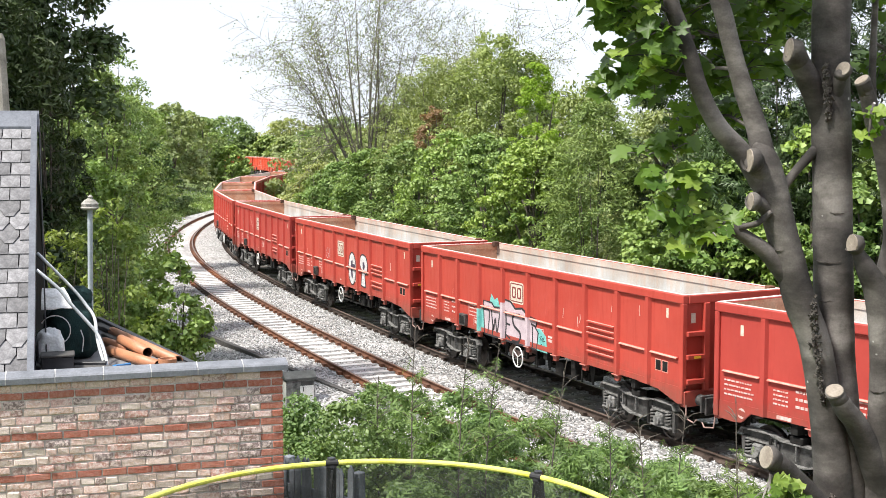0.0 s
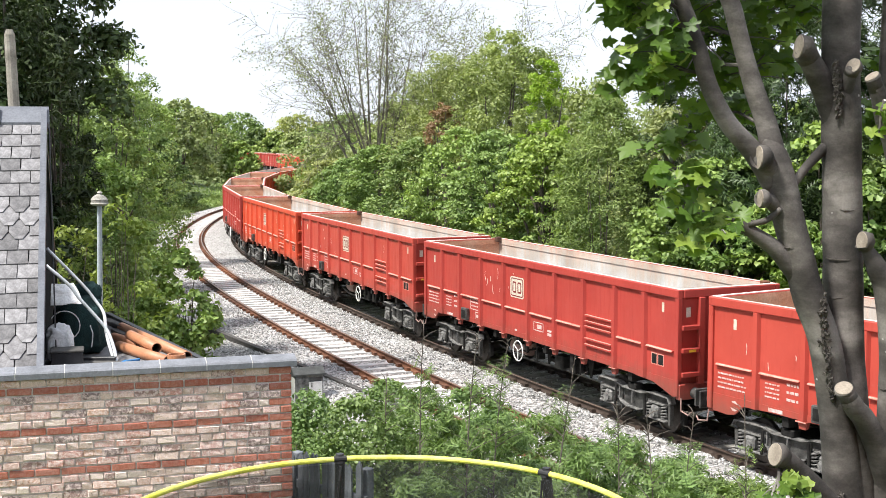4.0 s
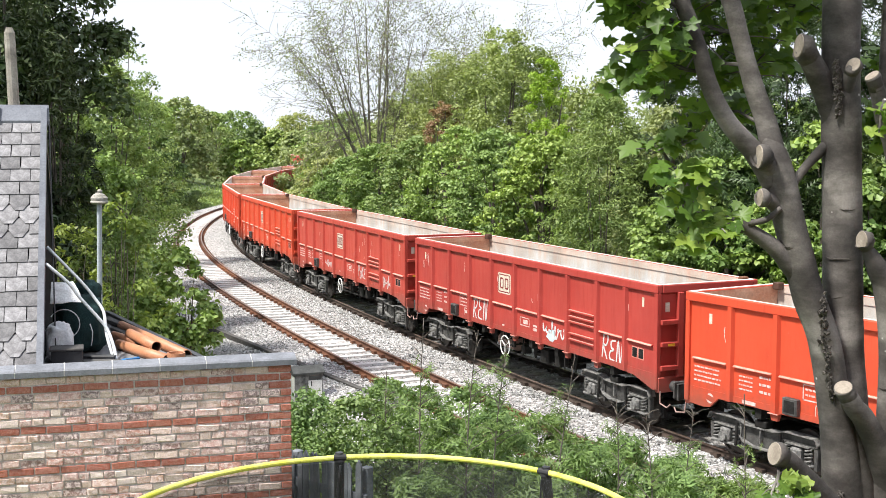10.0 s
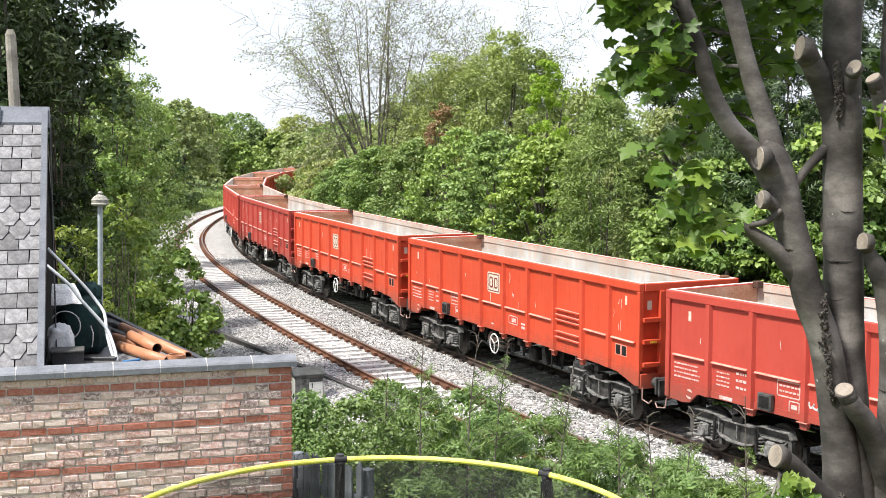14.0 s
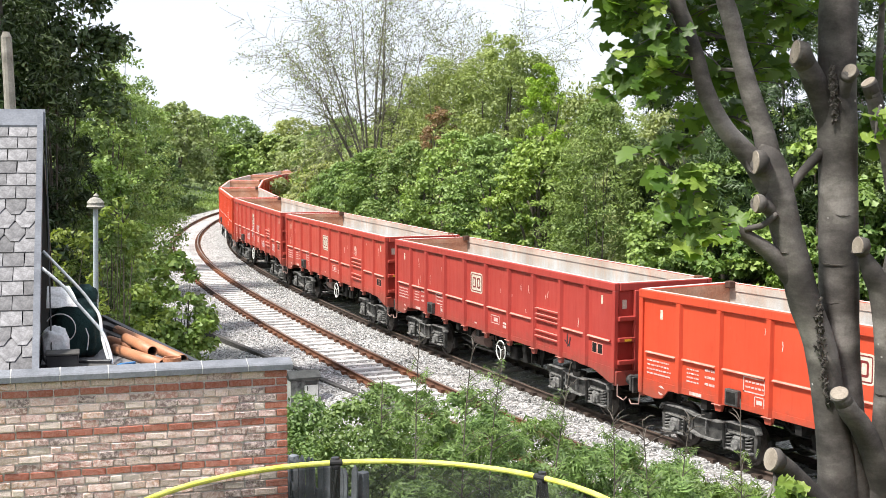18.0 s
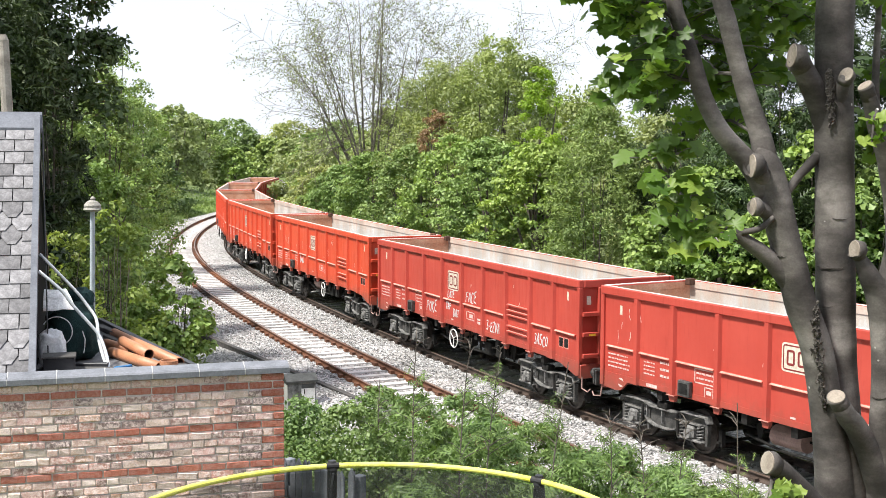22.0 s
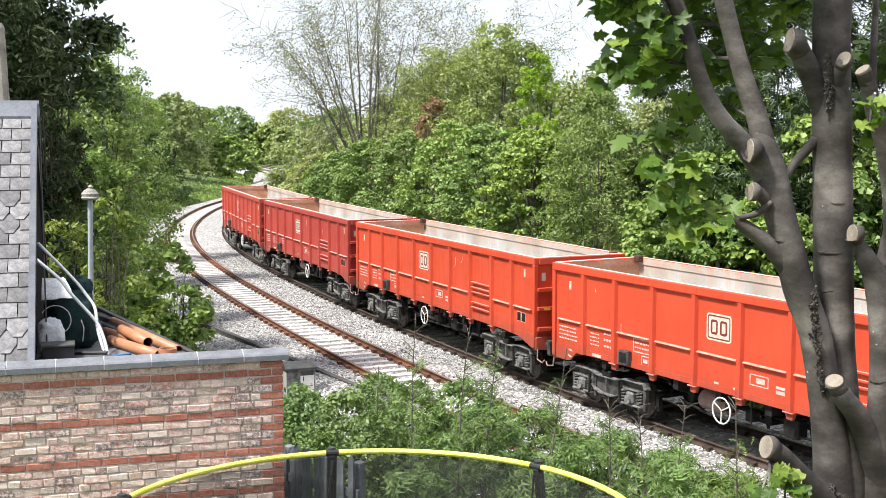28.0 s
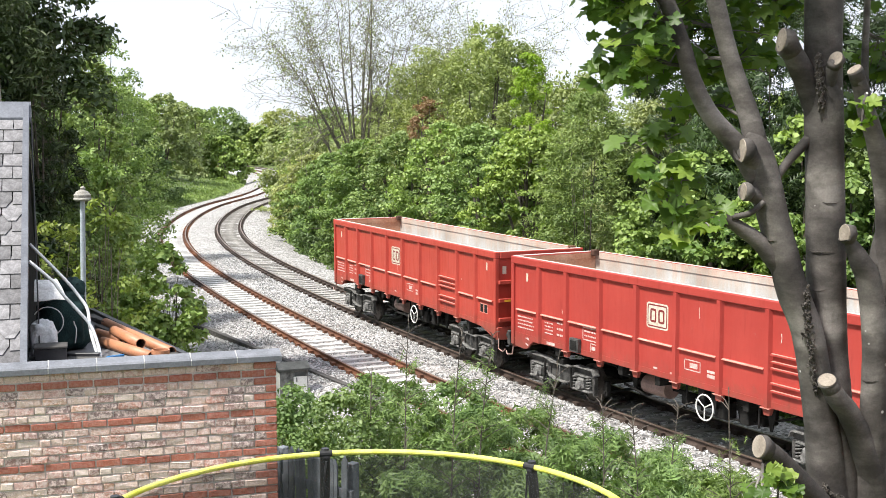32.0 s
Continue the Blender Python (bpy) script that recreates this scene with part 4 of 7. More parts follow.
def round_letters(wagon):
    """Two large rounded sprayed letters, G and P, white with black edges."""
    oval = [(0.67 + 0.40 * math.cos(a), 1.88 + 0.56 * math.sin(a)) for a in np.linspace(0, 2 * math.pi, 25)[:-1]]
    bowl = [(1.62, 1.40), (1.70, 1.85), (1.52, 2.1), (1.58, 2.38), (1.85, 2.46), (2.15, 2.38), (2.3, 2.12), (2.22, 1.86), (2.02, 1.76), (2.08, 1.40)]
    bowl = [tuple(q) for q in flowing_line([*bowl, bowl[0]])][:-1]
    for shape in (oval, bowl):
        blob(wagon, shape, 0.005, SPRAY_WHITE)
        part("spray_outline", Geo().add(*stroke_shape([*shape, shape[0], shape[1]], 0.045, 0.009)), SPRAY_BLACK, wagon)
    blob(wagon, [(0.58, 1.62), (0.5, 1.9), (0.56, 2.14), (0.72, 2.18), (0.72, 2.05), (0.98, 2.05), (0.98, 1.92), (0.68, 1.9), (0.74, 1.62), (0.66, 1.52)], 0.009, SPRAY_PURPLE)
    blob(wagon, [(1.82, 1.98), (1.80, 2.2), (1.94, 2.22), (2.04, 2.1), (1.96, 1.95)], 0.009, SPRAY_PURPLE)
    g = Geo()
    for k in range(7):
        z = 1.45 + 0.13 * k
        g.add(*stroke_shape([(0.34 + 0.04 * (k % 2), z), (0.45, z + 0.01), (0.54, z - 0.01)], 0.014, 0.008))
        g.add(*stroke_shape([(0.78, z), (0.9, z + 0.015), (1.0, z)], 0.014, 0.008))
        g.add(*stroke_shape([(1.74, z + 0.05), (1.84, z + 0.06), (1.96, z + 0.045)], 0.014, 0.008))
    part("spray_stripes", g, SPRAY_GREY, wagon)
    g = Geo()
    for line in ([(-2.15, 2.38), (-2.35, 2.3), (-2.4, 2.08), (-2.2, 2.0), (-2.12, 2.15), (-2.25, 2.18)], [(-1.88, 2.38), (-2.05, 2.3), (-1.95, 2.16), (-2.02, 2.02)]):
        g.add(*stroke_shape([tuple(q) for q in flowing_line(line)], 0.012, 0.004))
    part("spray_stroke", g, SPRAY_GREY, wagon)


def scratches(wagon, count, seed):
    """Short pale scrapes running down the side."""
    rng = random.Random(seed)
    groups = [rng.uniform(-5.7, 5.7) for _ in range(3)]
    for _ in range(count):
        x, z, h = rng.uniform(-5.9, 5.9) if rng.random() < 0.4 else rng.choice(groups) + rng.gauss(0, 0.28), rng.uniform(2.1, 2.85), rng.uniform(0.06, 0.3)
        x = max(-5.9, min(5.9, x))
        stroke([(x, z), (x + rng.uniform(-0.03, 0.03), z - h * 0.5), (x + rng.uniform(-0.04, 0.04), z - h)], rng.uniform(0.006, 0.014), 0.004, RIM_WEAR, wagon, "scratch")


LETTERS = {
    "P": [[(0, 0), (0.03, 1)], [(-0.05, 0.95), (0.35, 1), (0.5, 0.78), (0.35, 0.55), (0.02, 0.5)]], "O": [[(0.3, 0.95), (0.02, 0.6), (0.1, 0.1), (0.42, 0.1), (0.5, 0.6), (0.26, 0.98)]],
    "F": [[(0.08, 1), (0.02, -0.05)], [(-0.06, 0.96), (0.5, 1.0)], [(0.0, 0.52), (0.4, 0.56)]],
    "K": [[(0.05, 1), (0, 0)], [(0.5, 1), (0.06, 0.5), (0.55, -0.05)]], "E": [[(0.5, 0.98), (0.1, 0.9), (0.12, 0.62), (0.38, 0.52), (0.06, 0.4), (0.05, 0.08), (0.55, 0)]],
    "L": [[(0.05, 1), (0, 0.05), (0.5, 0)]], "A": [[(0, 0), (0.26, 1), (0.5, 0)], [(0.08, 0.36), (0.46, 0.4)]], "T": [[(0, 0.95), (0.55, 1)], [(0.28, 0.98), (0.24, 0)]],
    "D": [[(0.03, 1), (0, 0)], [(-0.05, 1), (0.4, 0.85), (0.5, 0.45), (0.3, 0.05), (-0.04, 0)]], "C": [[(0.5, 0.9), (0.2, 1), (0, 0.5), (0.2, 0.02), (0.52, 0.1)]],
    "3": [[(0.02, 0.95), (0.45, 0.9), (0.2, 0.55), (0.48, 0.3), (0.3, 0), (0, 0.08)]], "Z": [[(0, 0.95), (0.5, 1), (0.02, 0.03), (0.55, 0)]], "V": [[(0, 1), (0.22, 0), (0.5, 1)]],
    "R": [[(0, 0), (0.03, 1)], [(-0.06, 0.92), (0.36, 1), (0.46, 0.74), (0.3, 0.52), (0.04, 0.5), (0.5, -0.05)]], "N": [[(0.02, 0), (0.05, 1), (0.4, 0.02), (0.46, 1.02)]],
    "S": [[(0.5, 0.92), (0.15, 1), (0.08, 0.65), (0.45, 0.42), (0.35, 0.03), (0, 0.08)]], "-": [[(0.08, 0.5), (0.42, 0.52)]],
}


def painted_word(wagon, text, x, z, height, seed=1, width=0.027):
    """A hand-sprayed word on the near side, line by line."""
    rng = random.Random(seed)
    g = Geo()
    for ch in text:
        lift, tall = rng.uniform(-0.08, 0.08) * height, height * rng.uniform(0.88, 1.12)
        for line in LETTERS[ch]:
            pts = [(x + (a + 0.16 * b) * height * 0.82, z + lift + b * tall) for a, b in line]
            run = [tuple(q) for q in flowing_line(pts)]
            g.add(*stroke_shape(run, width, 0.005))
        x += height * (0.40 if ch == "-" else 0.58)
    part("spray_word", g, SPRAY_WHITE, wagon)


def flowing_line(points):
    out = []
    for i in range(len(points) - 1):
        a, b, c, d = (np.array(points[k]) for k in (max(i - 1, 0), i, i + 1, min(i + 2, len(points) - 1)))
        for k in range(5):
            u = k / 5
            out.append(0.5 * (2 * b + (c - a) * u + (2 * a - 5 * b + 4 * c - d) * u * u + (3 * b - a - 3 * c + d) * u**3))
    return out + [np.array(points[-1])]


def mark_wagons():
    big_piece(wagons[16])
    round_letters(wagons[15])
    blob(wagons[11], [(1.62, 1.40), (1.74, 1.58), (1.98, 1.62), (2.1, 1.45), (1.9, 1.28)], 0.003, SPRAY_BLUE)
    painted_word(wagons[11], "REN", -2.48, 1.30, 0.52, 5, 0.042)
    painted_word(wagons[11], "REN", 4.2, 1.32, 0.50, 6, 0.042)
    scribble(wagons[11], 1.5, 1.34, 0.5, 75, SPRAY_WHITE, 0.05, 2.0)
    tag_row(wagons[10], -2.55, 1.35, 4, 0.32, 81)
    painted_word(wagons[10], "POKE", 1.50, 1.38, 0.36, 2)
    scribble(wagons[10], 4.15, 1.30, 0.46, 84, SPRAY_WHITE, 0.03, 1.7)
    for word, x, z, h in (("POKE", -2.5, 1.42, 0.32), ("LATE", -1.0, 1.97, 0.20), ("TAP", -1.12, 1.62, 0.20), ("DAT", -0.62, 1.46, 0.22), ("FACE", 0.2, 1.98, 0.30), ("3-EZVA", 1.5, 1.38, 0.24), ("3ASCO", 4.18, 1.42, 0.24)):
        painted_word(wagons[5], word, x, z, h, len(word))
    tag_row(wagons[4], -2.55, 1.5, 3, 0.34, 117, 0.5, 0.05)
    scribble(wagons[6], 3.0, 2.3, 0.4, 121, RIM_WEAR, 0.03)
    scribble(wagons[7], 4.2, 1.4, 0.4, 122, SPRAY_BLACK, 0.03)
    for k, n in ((0, 2), (1, 3), (2, 4), (3, 4), (4, 18), (5, 6), (6, 18), (7, 18), (8, 6), (9, 18), (10, 14), (11, 12), (12, 16), (13, 14), (14, 10), (15, 6), (16, 6), (17, 4)):
        scratches(wagons[k], n, 200 + k)


FRESH, WORN = {2, 3, 4, 8, 9, 12}, {1, 7, 11, 14, 17}
wagons = []
first = {}
for k in range(18):
    shade = "fresh" if k in FRESH else "worn" if k in WORN else "red"
    if shade not in first:
        first[shade] = build_wagon(shade)
        wagons.append(first[shade])
    else:
        wagons.append(copy_thing(first[shade], Matrix()))
# on some wagons the hand brake stands past the middle of the side
for k in (0, 1, 4, 6, 7, 13):
    for child in wagons[k].children:
        if child.name.split(".")[0] in ("hand_wheel", "hand_wheel_shaft"):
            child.location.x += 1.42
mark_wagons()

# ---- vegetation ----
LEAF = {
    "bright": leafy("bright_green_leaves", (0.085, 0.16, 0.032), (0.39, 0.51, 0.15), through=0.28),
    "mid": leafy("green_leaves", (0.085, 0.15, 0.038), (0.35, 0.45, 0.145), through=0.25),
    "grey": leafy("grey_green_leaves", (0.145, 0.19, 0.075), (0.42, 0.47, 0.22)),
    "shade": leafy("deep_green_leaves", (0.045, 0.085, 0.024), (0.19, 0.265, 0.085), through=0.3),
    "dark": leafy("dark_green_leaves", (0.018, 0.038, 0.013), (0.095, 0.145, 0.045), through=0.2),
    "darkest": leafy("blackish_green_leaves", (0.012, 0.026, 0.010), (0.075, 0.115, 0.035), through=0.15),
    "olive": leafy("olive_green_leaves", (0.13, 0.175, 0.055), (0.40, 0.46, 0.17), through=0.3),
    "young": leafy("young_yellow_green_leaves", (0.12, 0.17, 0.035), (0.36, 0.42, 0.12), through=0.4),
    "yellow": leafy("yellow_green_leaves", (0.17, 0.27, 0.025), (0.42, 0.54, 0.08), through=0.45),
    "red": leafy("reddish_brown_leaves", (0.19, 0.115, 0.065), (0.40, 0.26, 0.16)),
    "pale": leafy("pale_young_leaves", (0.19, 0.24, 0.09), (0.38, 0.43, 0.20)),
    "willow": leafy("willow_leaves", (0.22, 0.245, 0.11), (0.40, 0.43, 0.21), through=0.4),
    "sycamore": leafy("sycamore_leaves", (0.05, 0.11, 0.016), (0.20, 0.32, 0.06), rough=0.45, through=0.5, scale=1.2),
    "feather": leafy("feathery_leaves", (0.045, 0.09, 0.024), (0.27, 0.38, 0.11), scale=0.9, through=0.25),
    "hedge": leafy("hedge_leaves", (0.075, 0.135, 0.04), (0.30, 0.40, 0.15), scale=1.6),
}
BARK = surface("bark", (0.06, 0.05, 0.04), (0.18, 0.155, 0.13), 4, 60, 0.9, bumpy=0.8, depth=0.02)
PALE_BARK = surface("pale_bark", (0.10, 0.09, 0.07), (0.22, 0.195, 0.16), 4, 60, 0.9, bumpy=0.6, depth=0.02)

DIAMOND = (np.array([(-0.5, 0, 0), (0, 0.33, 0.1), (0.5, 0, 0), (0, -0.33, 0.1)]), np.array([(0, 1, 2), (0, 2, 3)]))
NARROW = (np.array([(-0.5, 0, 0), (0, 0.13, 0.05), (0.5, 0, -0.06), (0, -0.13, 0.05)]), np.array([(0, 1, 2), (0, 2, 3)]))
LOBED = (np.array([(-0.45, 0, 0), (-0.22, 0.42, 0.06), (0.02, 0.22, 0.04), (0.5, 0, -0.06), (0.02, -0.22, 0.04), (-0.22, -0.42, 0.06)]),
         np.array([(0, 1, 2), (0, 2, 3), (0, 3, 4), (0, 4, 5)]))
# a broad five-lobed leaf with shallow notches, toothed edges and a folded middle
HALF_LEAF = [(-0.40, 0.0), (-0.44, 0.16), (-0.38, 0.27), (-0.30, 0.40), (-0.20, 0.33), (-0.11, 0.27), (0.02, 0.40), (0.16, 0.50), (0.16, 0.35), (0.17, 0.21), (0.30, 0.25), (0.35, 0.15), (0.44, 0.09)]
LEAF_RIM = HALF_LEAF + [(0.56, 0.0)] + [(x, -y) for x, y in HALF_LEAF[:0:-1]]
SYCAMORE = (np.array([(x, y, 0.10 * abs(y) - 0.18 * x * x - 0.22 * y * y) for x, y in LEAF_RIM] + [(-0.05, 0, -0.01)]),
            np.array([(len(LEAF_RIM), i, (i + 1) % len(LEAF_RIM)) for i in range(len(LEAF_RIM))]))
# a flat feathery spray: a stalk with needles to both sides
FROND = (np.array([(-0.5, 0.012, 0), (-0.5, -0.012, 0), (0.5, 0, -0.10)] + [p for k in range(4) for sgn in (1, -1) for p in
                   ((-0.42 + 0.2 * k, 0, 0), (-0.31 + 0.2 * k, 0, 0), (-0.18 + 0.22 * k, sgn * (0.27 - 0.045 * k), -0.05))]),
         np.array([(0, 1, 2)] + [(3 + 3 * i, 4 + 3 * i, 5 + 3 * i) for i in range(8)]))
# a small oval leaf
OVAL = (np.array([(-0.5, 0, 0), (0, 0.30, 0.07), (0.5, 0, -0.05), (0, -0.30, 0.07)]), np.array([(0, 1, 2), (0, 2, 3)]))


def spread_leaves(rng, shape, centres, normals, size, droop=0.4):
    """Leaves of one shape at the places given, lying roughly across the normals given, tips hanging."""
    verts, faces = shape
    n = len(centres)
    normals = normals / np.linalg.norm(normals, axis=1)[:, None]
    a = rng.normal(size=(n, 3)) * 0.8 + [0, 0, -droop]
    a -= normals * (a * normals).sum(1)[:, None]
    a /= np.linalg.norm(a, axis=1)[:, None] + 1e-9
    b = np.cross(normals, a)
    s = (size * (0.6 + 0.8 * rng.random(n)))[:, None, None]
    out = centres[:, None] + s * (verts[None, :, :1] * a[:, None] + verts[None, :, 1:2] * b[:, None] + verts[None, :, 2:] * normals[:, None])
    f = (np.arange(n)[:, None, None] * len(verts) + faces[None]).reshape(-1, 3)
    return out.reshape(-1, 3), f


def clump_leaves(rng, clumps, count, flat=0.7, lift=0.45):
    """Places and normals of leaves on the upper and outer shells of round clumps."""
    clumps = np.asarray(clumps, float)
    w = clumps[:, 3] ** 2
    pick = rng.choice(len(clumps), count, p=w / w.sum())
    d = rng.normal(size=(count, 3))
    d[:, 2] += lift
    d /= np.linalg.norm(d, axis=1)[:, None]
    r = clumps[pick, 3] * (1 - 0.6 * rng.random(count) ** 2 + 0.15 * rng.normal(size=count))
    c = clumps[pick, :3] + d * r[:, None] * [1, 1, flat]
    return c, d * 0.7 + rng.normal(size=(count, 3)) * 0.5 + [0, 0, 0.45]


def tree(label, category, x, y, z, width, depth, height, seed, leaf="mid", count=14000, size=0.2, clumps=90, clump=0.16, low=0.05, shape=None, stems=1, flare=1.0, name="tree", flat=0.7, lift=0.45, thick=1.0, droop=0.4):
    """A broad tree or bush: trunk and limbs, and a crown of leaf clumps set on an uneven dome."""
    rng = np.random.default_rng(seed)
    ob = thing(name, label, category, Matrix.Translation((x, y, z)))
    # uneven dome, wider in the middle
    heaps = []
    for _ in range(clumps):
        u = rng.random() ** 0.8
        h = low + (1 - low) * u
        a = rng.uniform(0, 2 * math.pi)
        reach = math.sqrt(max(1 - abs(2 * h - 0.75) ** 2.2 / 1.7, 0.05)) * (0.62 + 0.45 * rng.random()) * flare
        bulge = 1 + 0.18 * math.sin(3 * a + seed) * math.sin(5 * h + seed)
        r = clump * width * (0.6 + 0.7 * rng.random()) * (1.15 - 0.45 * h)
        heaps.append((0.5 * width * reach * bulge * math.cos(a) * (1 - 0.35 * h), 0.5 * depth * reach * bulge * math.sin(a) * (1 - 0.35 * h), height * h - r * 0.6, r))
    c, nrm = clump_leaves(rng, heaps, count, flat, lift)
    c[:, 2] = np.maximum(c[:, 2], 0.05)
    me = fast_mesh("crown", *spread_leaves(rng, shape or DIAMOND, c, nrm, size, droop), LEAF[leaf])
    part("crown", me, None, ob)
    for i in range(stems):
        lean = Vector((rng.uniform(-0.12, 0.12) * width, rng.uniform(-0.12, 0.12) * depth, 0))
        foot = Vector((rng.uniform(-0.06, 0.06) * width, rng.uniform(-0.06, 0.06) * depth, -0.1)) if stems > 1 else Vector((0, 0, -0.1))
        r = (0.018 * height + 0.02) * thick
        pts = [foot, foot + lean * 0.4 + Vector((0, 0, height * 0.3)), foot + lean + Vector((0, 0, height * 0.78))]
        part("trunk", Geo().tube(pts, [r, r * 0.7, r * 0.2], 7), BARK, ob)
    for i in range(5):
        k = heaps[int(rng.integers(len(heaps)))]
        part("limb", Geo().tube([(0, 0, height * 0.22), (k[0] * 0.45, k[1] * 0.45, height * 0.25 + (k[2] - height * 0.2) * 0.5), k[:3]], [0.010 * height * thick, 0.007 * height * thick, 0.008], 6), BARK, ob)
    return ob


BANK = "leafy green maple bush on the railway bank beyond the train"
# the far bank, low front row: broad bushes right behind the train, leaves in tiers
for i, (s, off, w, h, leaf) in enumerate([(41, 5.6, 5.5, 6.0, "mid"), (36, 5.6, 5.5, 6.0, "bright"), (31, 5.4, 5.5, 5.8, "bright"), (26.5, 5.6, 5.5, 6.2, "bright"), (21.5, 5.5, 5.5, 6.0, "mid"), (10.5, 5.6, 5.0, 6.2, "bright"),
                                          (0.0, 5.8, 5.2, 6.9, "bright"), (-4, 5.8, 5.4, 7.1, "mid"), (-8, 5.8, 5.8, 7.2, "bright"), (-14, 5.9, 6.0, 6.8, "mid"), (-20, 5.5, 5.8, 6.4, "bright"),
                                          (-26, 5.3, 5.6, 5.6, "mid"), (-32.5, 5.2, 5.6, 5.0, "mid"), (-39, 5.4, 5.8, 5.4, "grey"), (-46, 5.6, 6.4, 5.8, "grey"), (-54, 5.7, 6.8, 6.0, "mid"), (-63, 5.9, 7, 6.0, "mid"), (-72, 6.2, 7, 6.0, "mid")]):
    p = on_line(s, off)
    near = -30 < s < 25
    tree(BANK, "bush", p.x, p.y, -0.5, w, 4.2, h, 100 + i, leaf, 22500 if near else 9000, 0.14 if near else 0.19, 260 if near else 160, 0.075, 0.0, DIAMOND, stems=3, name="bush", flat=0.5, lift=0.7)
# second row, taller, with fine leaves
for i, (s, off, w, h, leaf, label) in enumerate([
        (34, 11, 8, 9.4, "mid", "tall green tree behind the bank bushes"), (25, 11, 7, 9.6, "dark", "tall dark tree behind the bank bushes"), (16, 11, 7, 7.6, "mid", "green tree behind the bank bushes"),
        (8, 10.5, 6.5, 7.2, "mid", "green tree behind the bank bushes"), (1.5, 10.5, 6, 7.2, "grey", "grey-green tree behind the bank bushes"), (-5, 10.5, 6.5, 8.4, "olive", "olive-green tree behind the bank bushes"),
        (-12, 10.5, 6.5, 10.2, "olive", "olive-green tree in fine leaf behind the bank bushes"), (-18, 10.5, 6.5, 10.4, "grey", "grey-green tree behind the bank bushes"), (-24, 10.5, 6.5, 9.6, "olive", "olive-green tree in fine leaf behind the bank bushes"),
        (-30, 10.5, 7, 9.1, "olive", "olive-green tree behind the bank bushes"), (-38, 10, 7.5, 8.3, "grey", "grey-green tree behind the bank bushes"), (-48, 10, 7.5, 7.2, "grey", "grey-green tree behind the bank bushes"),
        (-58, 10, 8, 6.8, "mid", "green tree behind the bank bushes")]):
    p = on_line(s, off)
    fine = -35 < s < 4
    tree(label, "tree", p.x, p.y, 0.3, w, 5.0, h, 140 + i, leaf, 14500 if fine else 5000, 0.165 if fine else 0.28, 200, 0.095, 0.15, OVAL, stems=3, thick=0.45)
# growth beyond the foot of the sycamore
tree("bright green maple beyond the train", "tree", 9.9, 33.0, -0.3, 4.8, 3.4, 7.0, 211, "bright", 11000, 0.18, 150, 0.09, 0.0, LOBED, stems=2, flat=0.5, lift=0.7)
tree("bright green maple beyond the train", "tree", 10.6, 31.0, -0.3, 4.4, 3.0, 6.0, 212, "bright", 11000, 0.19, 130, 0.09, 0.0, LOBED, stems=2, flat=0.5, lift=0.7)
# single trees that stand out on the far bank
tree("small bright yellow-green tree among darker bushes", "tree", 3.3, 46.5, 0.3, 2.7, 2.4, 8.9, 201, "yellow", 9000, 0.105, 110, 0.10, 0.4, OVAL, droop=-0.3)
tree("bush with reddish-brown leaves on the bank", "bush", -0.55, 55.5, 0.3, 3.4, 2.4, 7.5, 202, "red", 2600, 0.10, 34, 0.085, 0.78, name="bush")
tree("rounded grey-green willow bush beyond the train", "bush", 4.75, 40.0, -0.4, 4.2, 3.0, 8.0, 203, "mid", 32000, 0.14, 280, 0.105, 0.0, NARROW, stems=5, name="bush", thick=0.22, droop=-0.4)
tree("bright green maple beyond the train", "tree", 7.9, 35.0, -0.3, 5.0, 3.6, 6.2, 204, "bright", 14000, 0.17, 140, 0.085, 0.05, LOBED, stems=2, flat=0.5, lift=0.7)
tree("tall dark conifer behind the bank bushes", "tree", 9.6, 36.0, 0.5, 5.5, 5.0, 13.0, 205, "dark", 9500, 0.58, 200, 0.12, 0.1, FROND, thick=0.18)
tree("tall dark conifer behind the bank bushes", "tree", 12.2, 33.0, 0.5, 6.0, 5.0, 13.0, 206, "dark", 8500, 0.58, 180, 0.12, 0.1, FROND, thick=0.18)
tree("tall dark conifer behind the bank bushes", "tree", 7.9, 40.5, 0.5, 4.6, 4.0, 12.0, 210, "dark", 7500, 0.55, 180, 0.12, 0.1, FROND, thick=0.18)
tree("slender pale tree in young leaf", "tree", 4.0, 58.0, 0.3, 4.8, 3.5, 9.9, 207, "pale", 7000, 0.09, 90, 0.11, 0.3, OVAL, stems=4, thick=0.5)
tree("hazy pale green tree on the bank", "tree", -0.8, 62.0, 0.3, 7.0, 4.0, 10.2, 208, "pale", 15000, 0.13, 130, 0.095, 0.15, OVAL, stems=5, thick=0.5)
tree("olive-green tree in fine leaf on the bank", "tree", 1.9, 55.0, 0.3, 6.0, 4.0, 10.8, 209, "olive", 17000, 0.14, 130, 0.095, 0.15, OVAL, stems=4, thick=0.5)
tree("slender pale tree in young leaf", "tree", 7.4, 47.0, 0.3, 3.4, 3.0, 8.0, 214, "pale", 8000, 0.125, 100, 0.11, 0.2, OVAL, stems=4, thick=0.4)
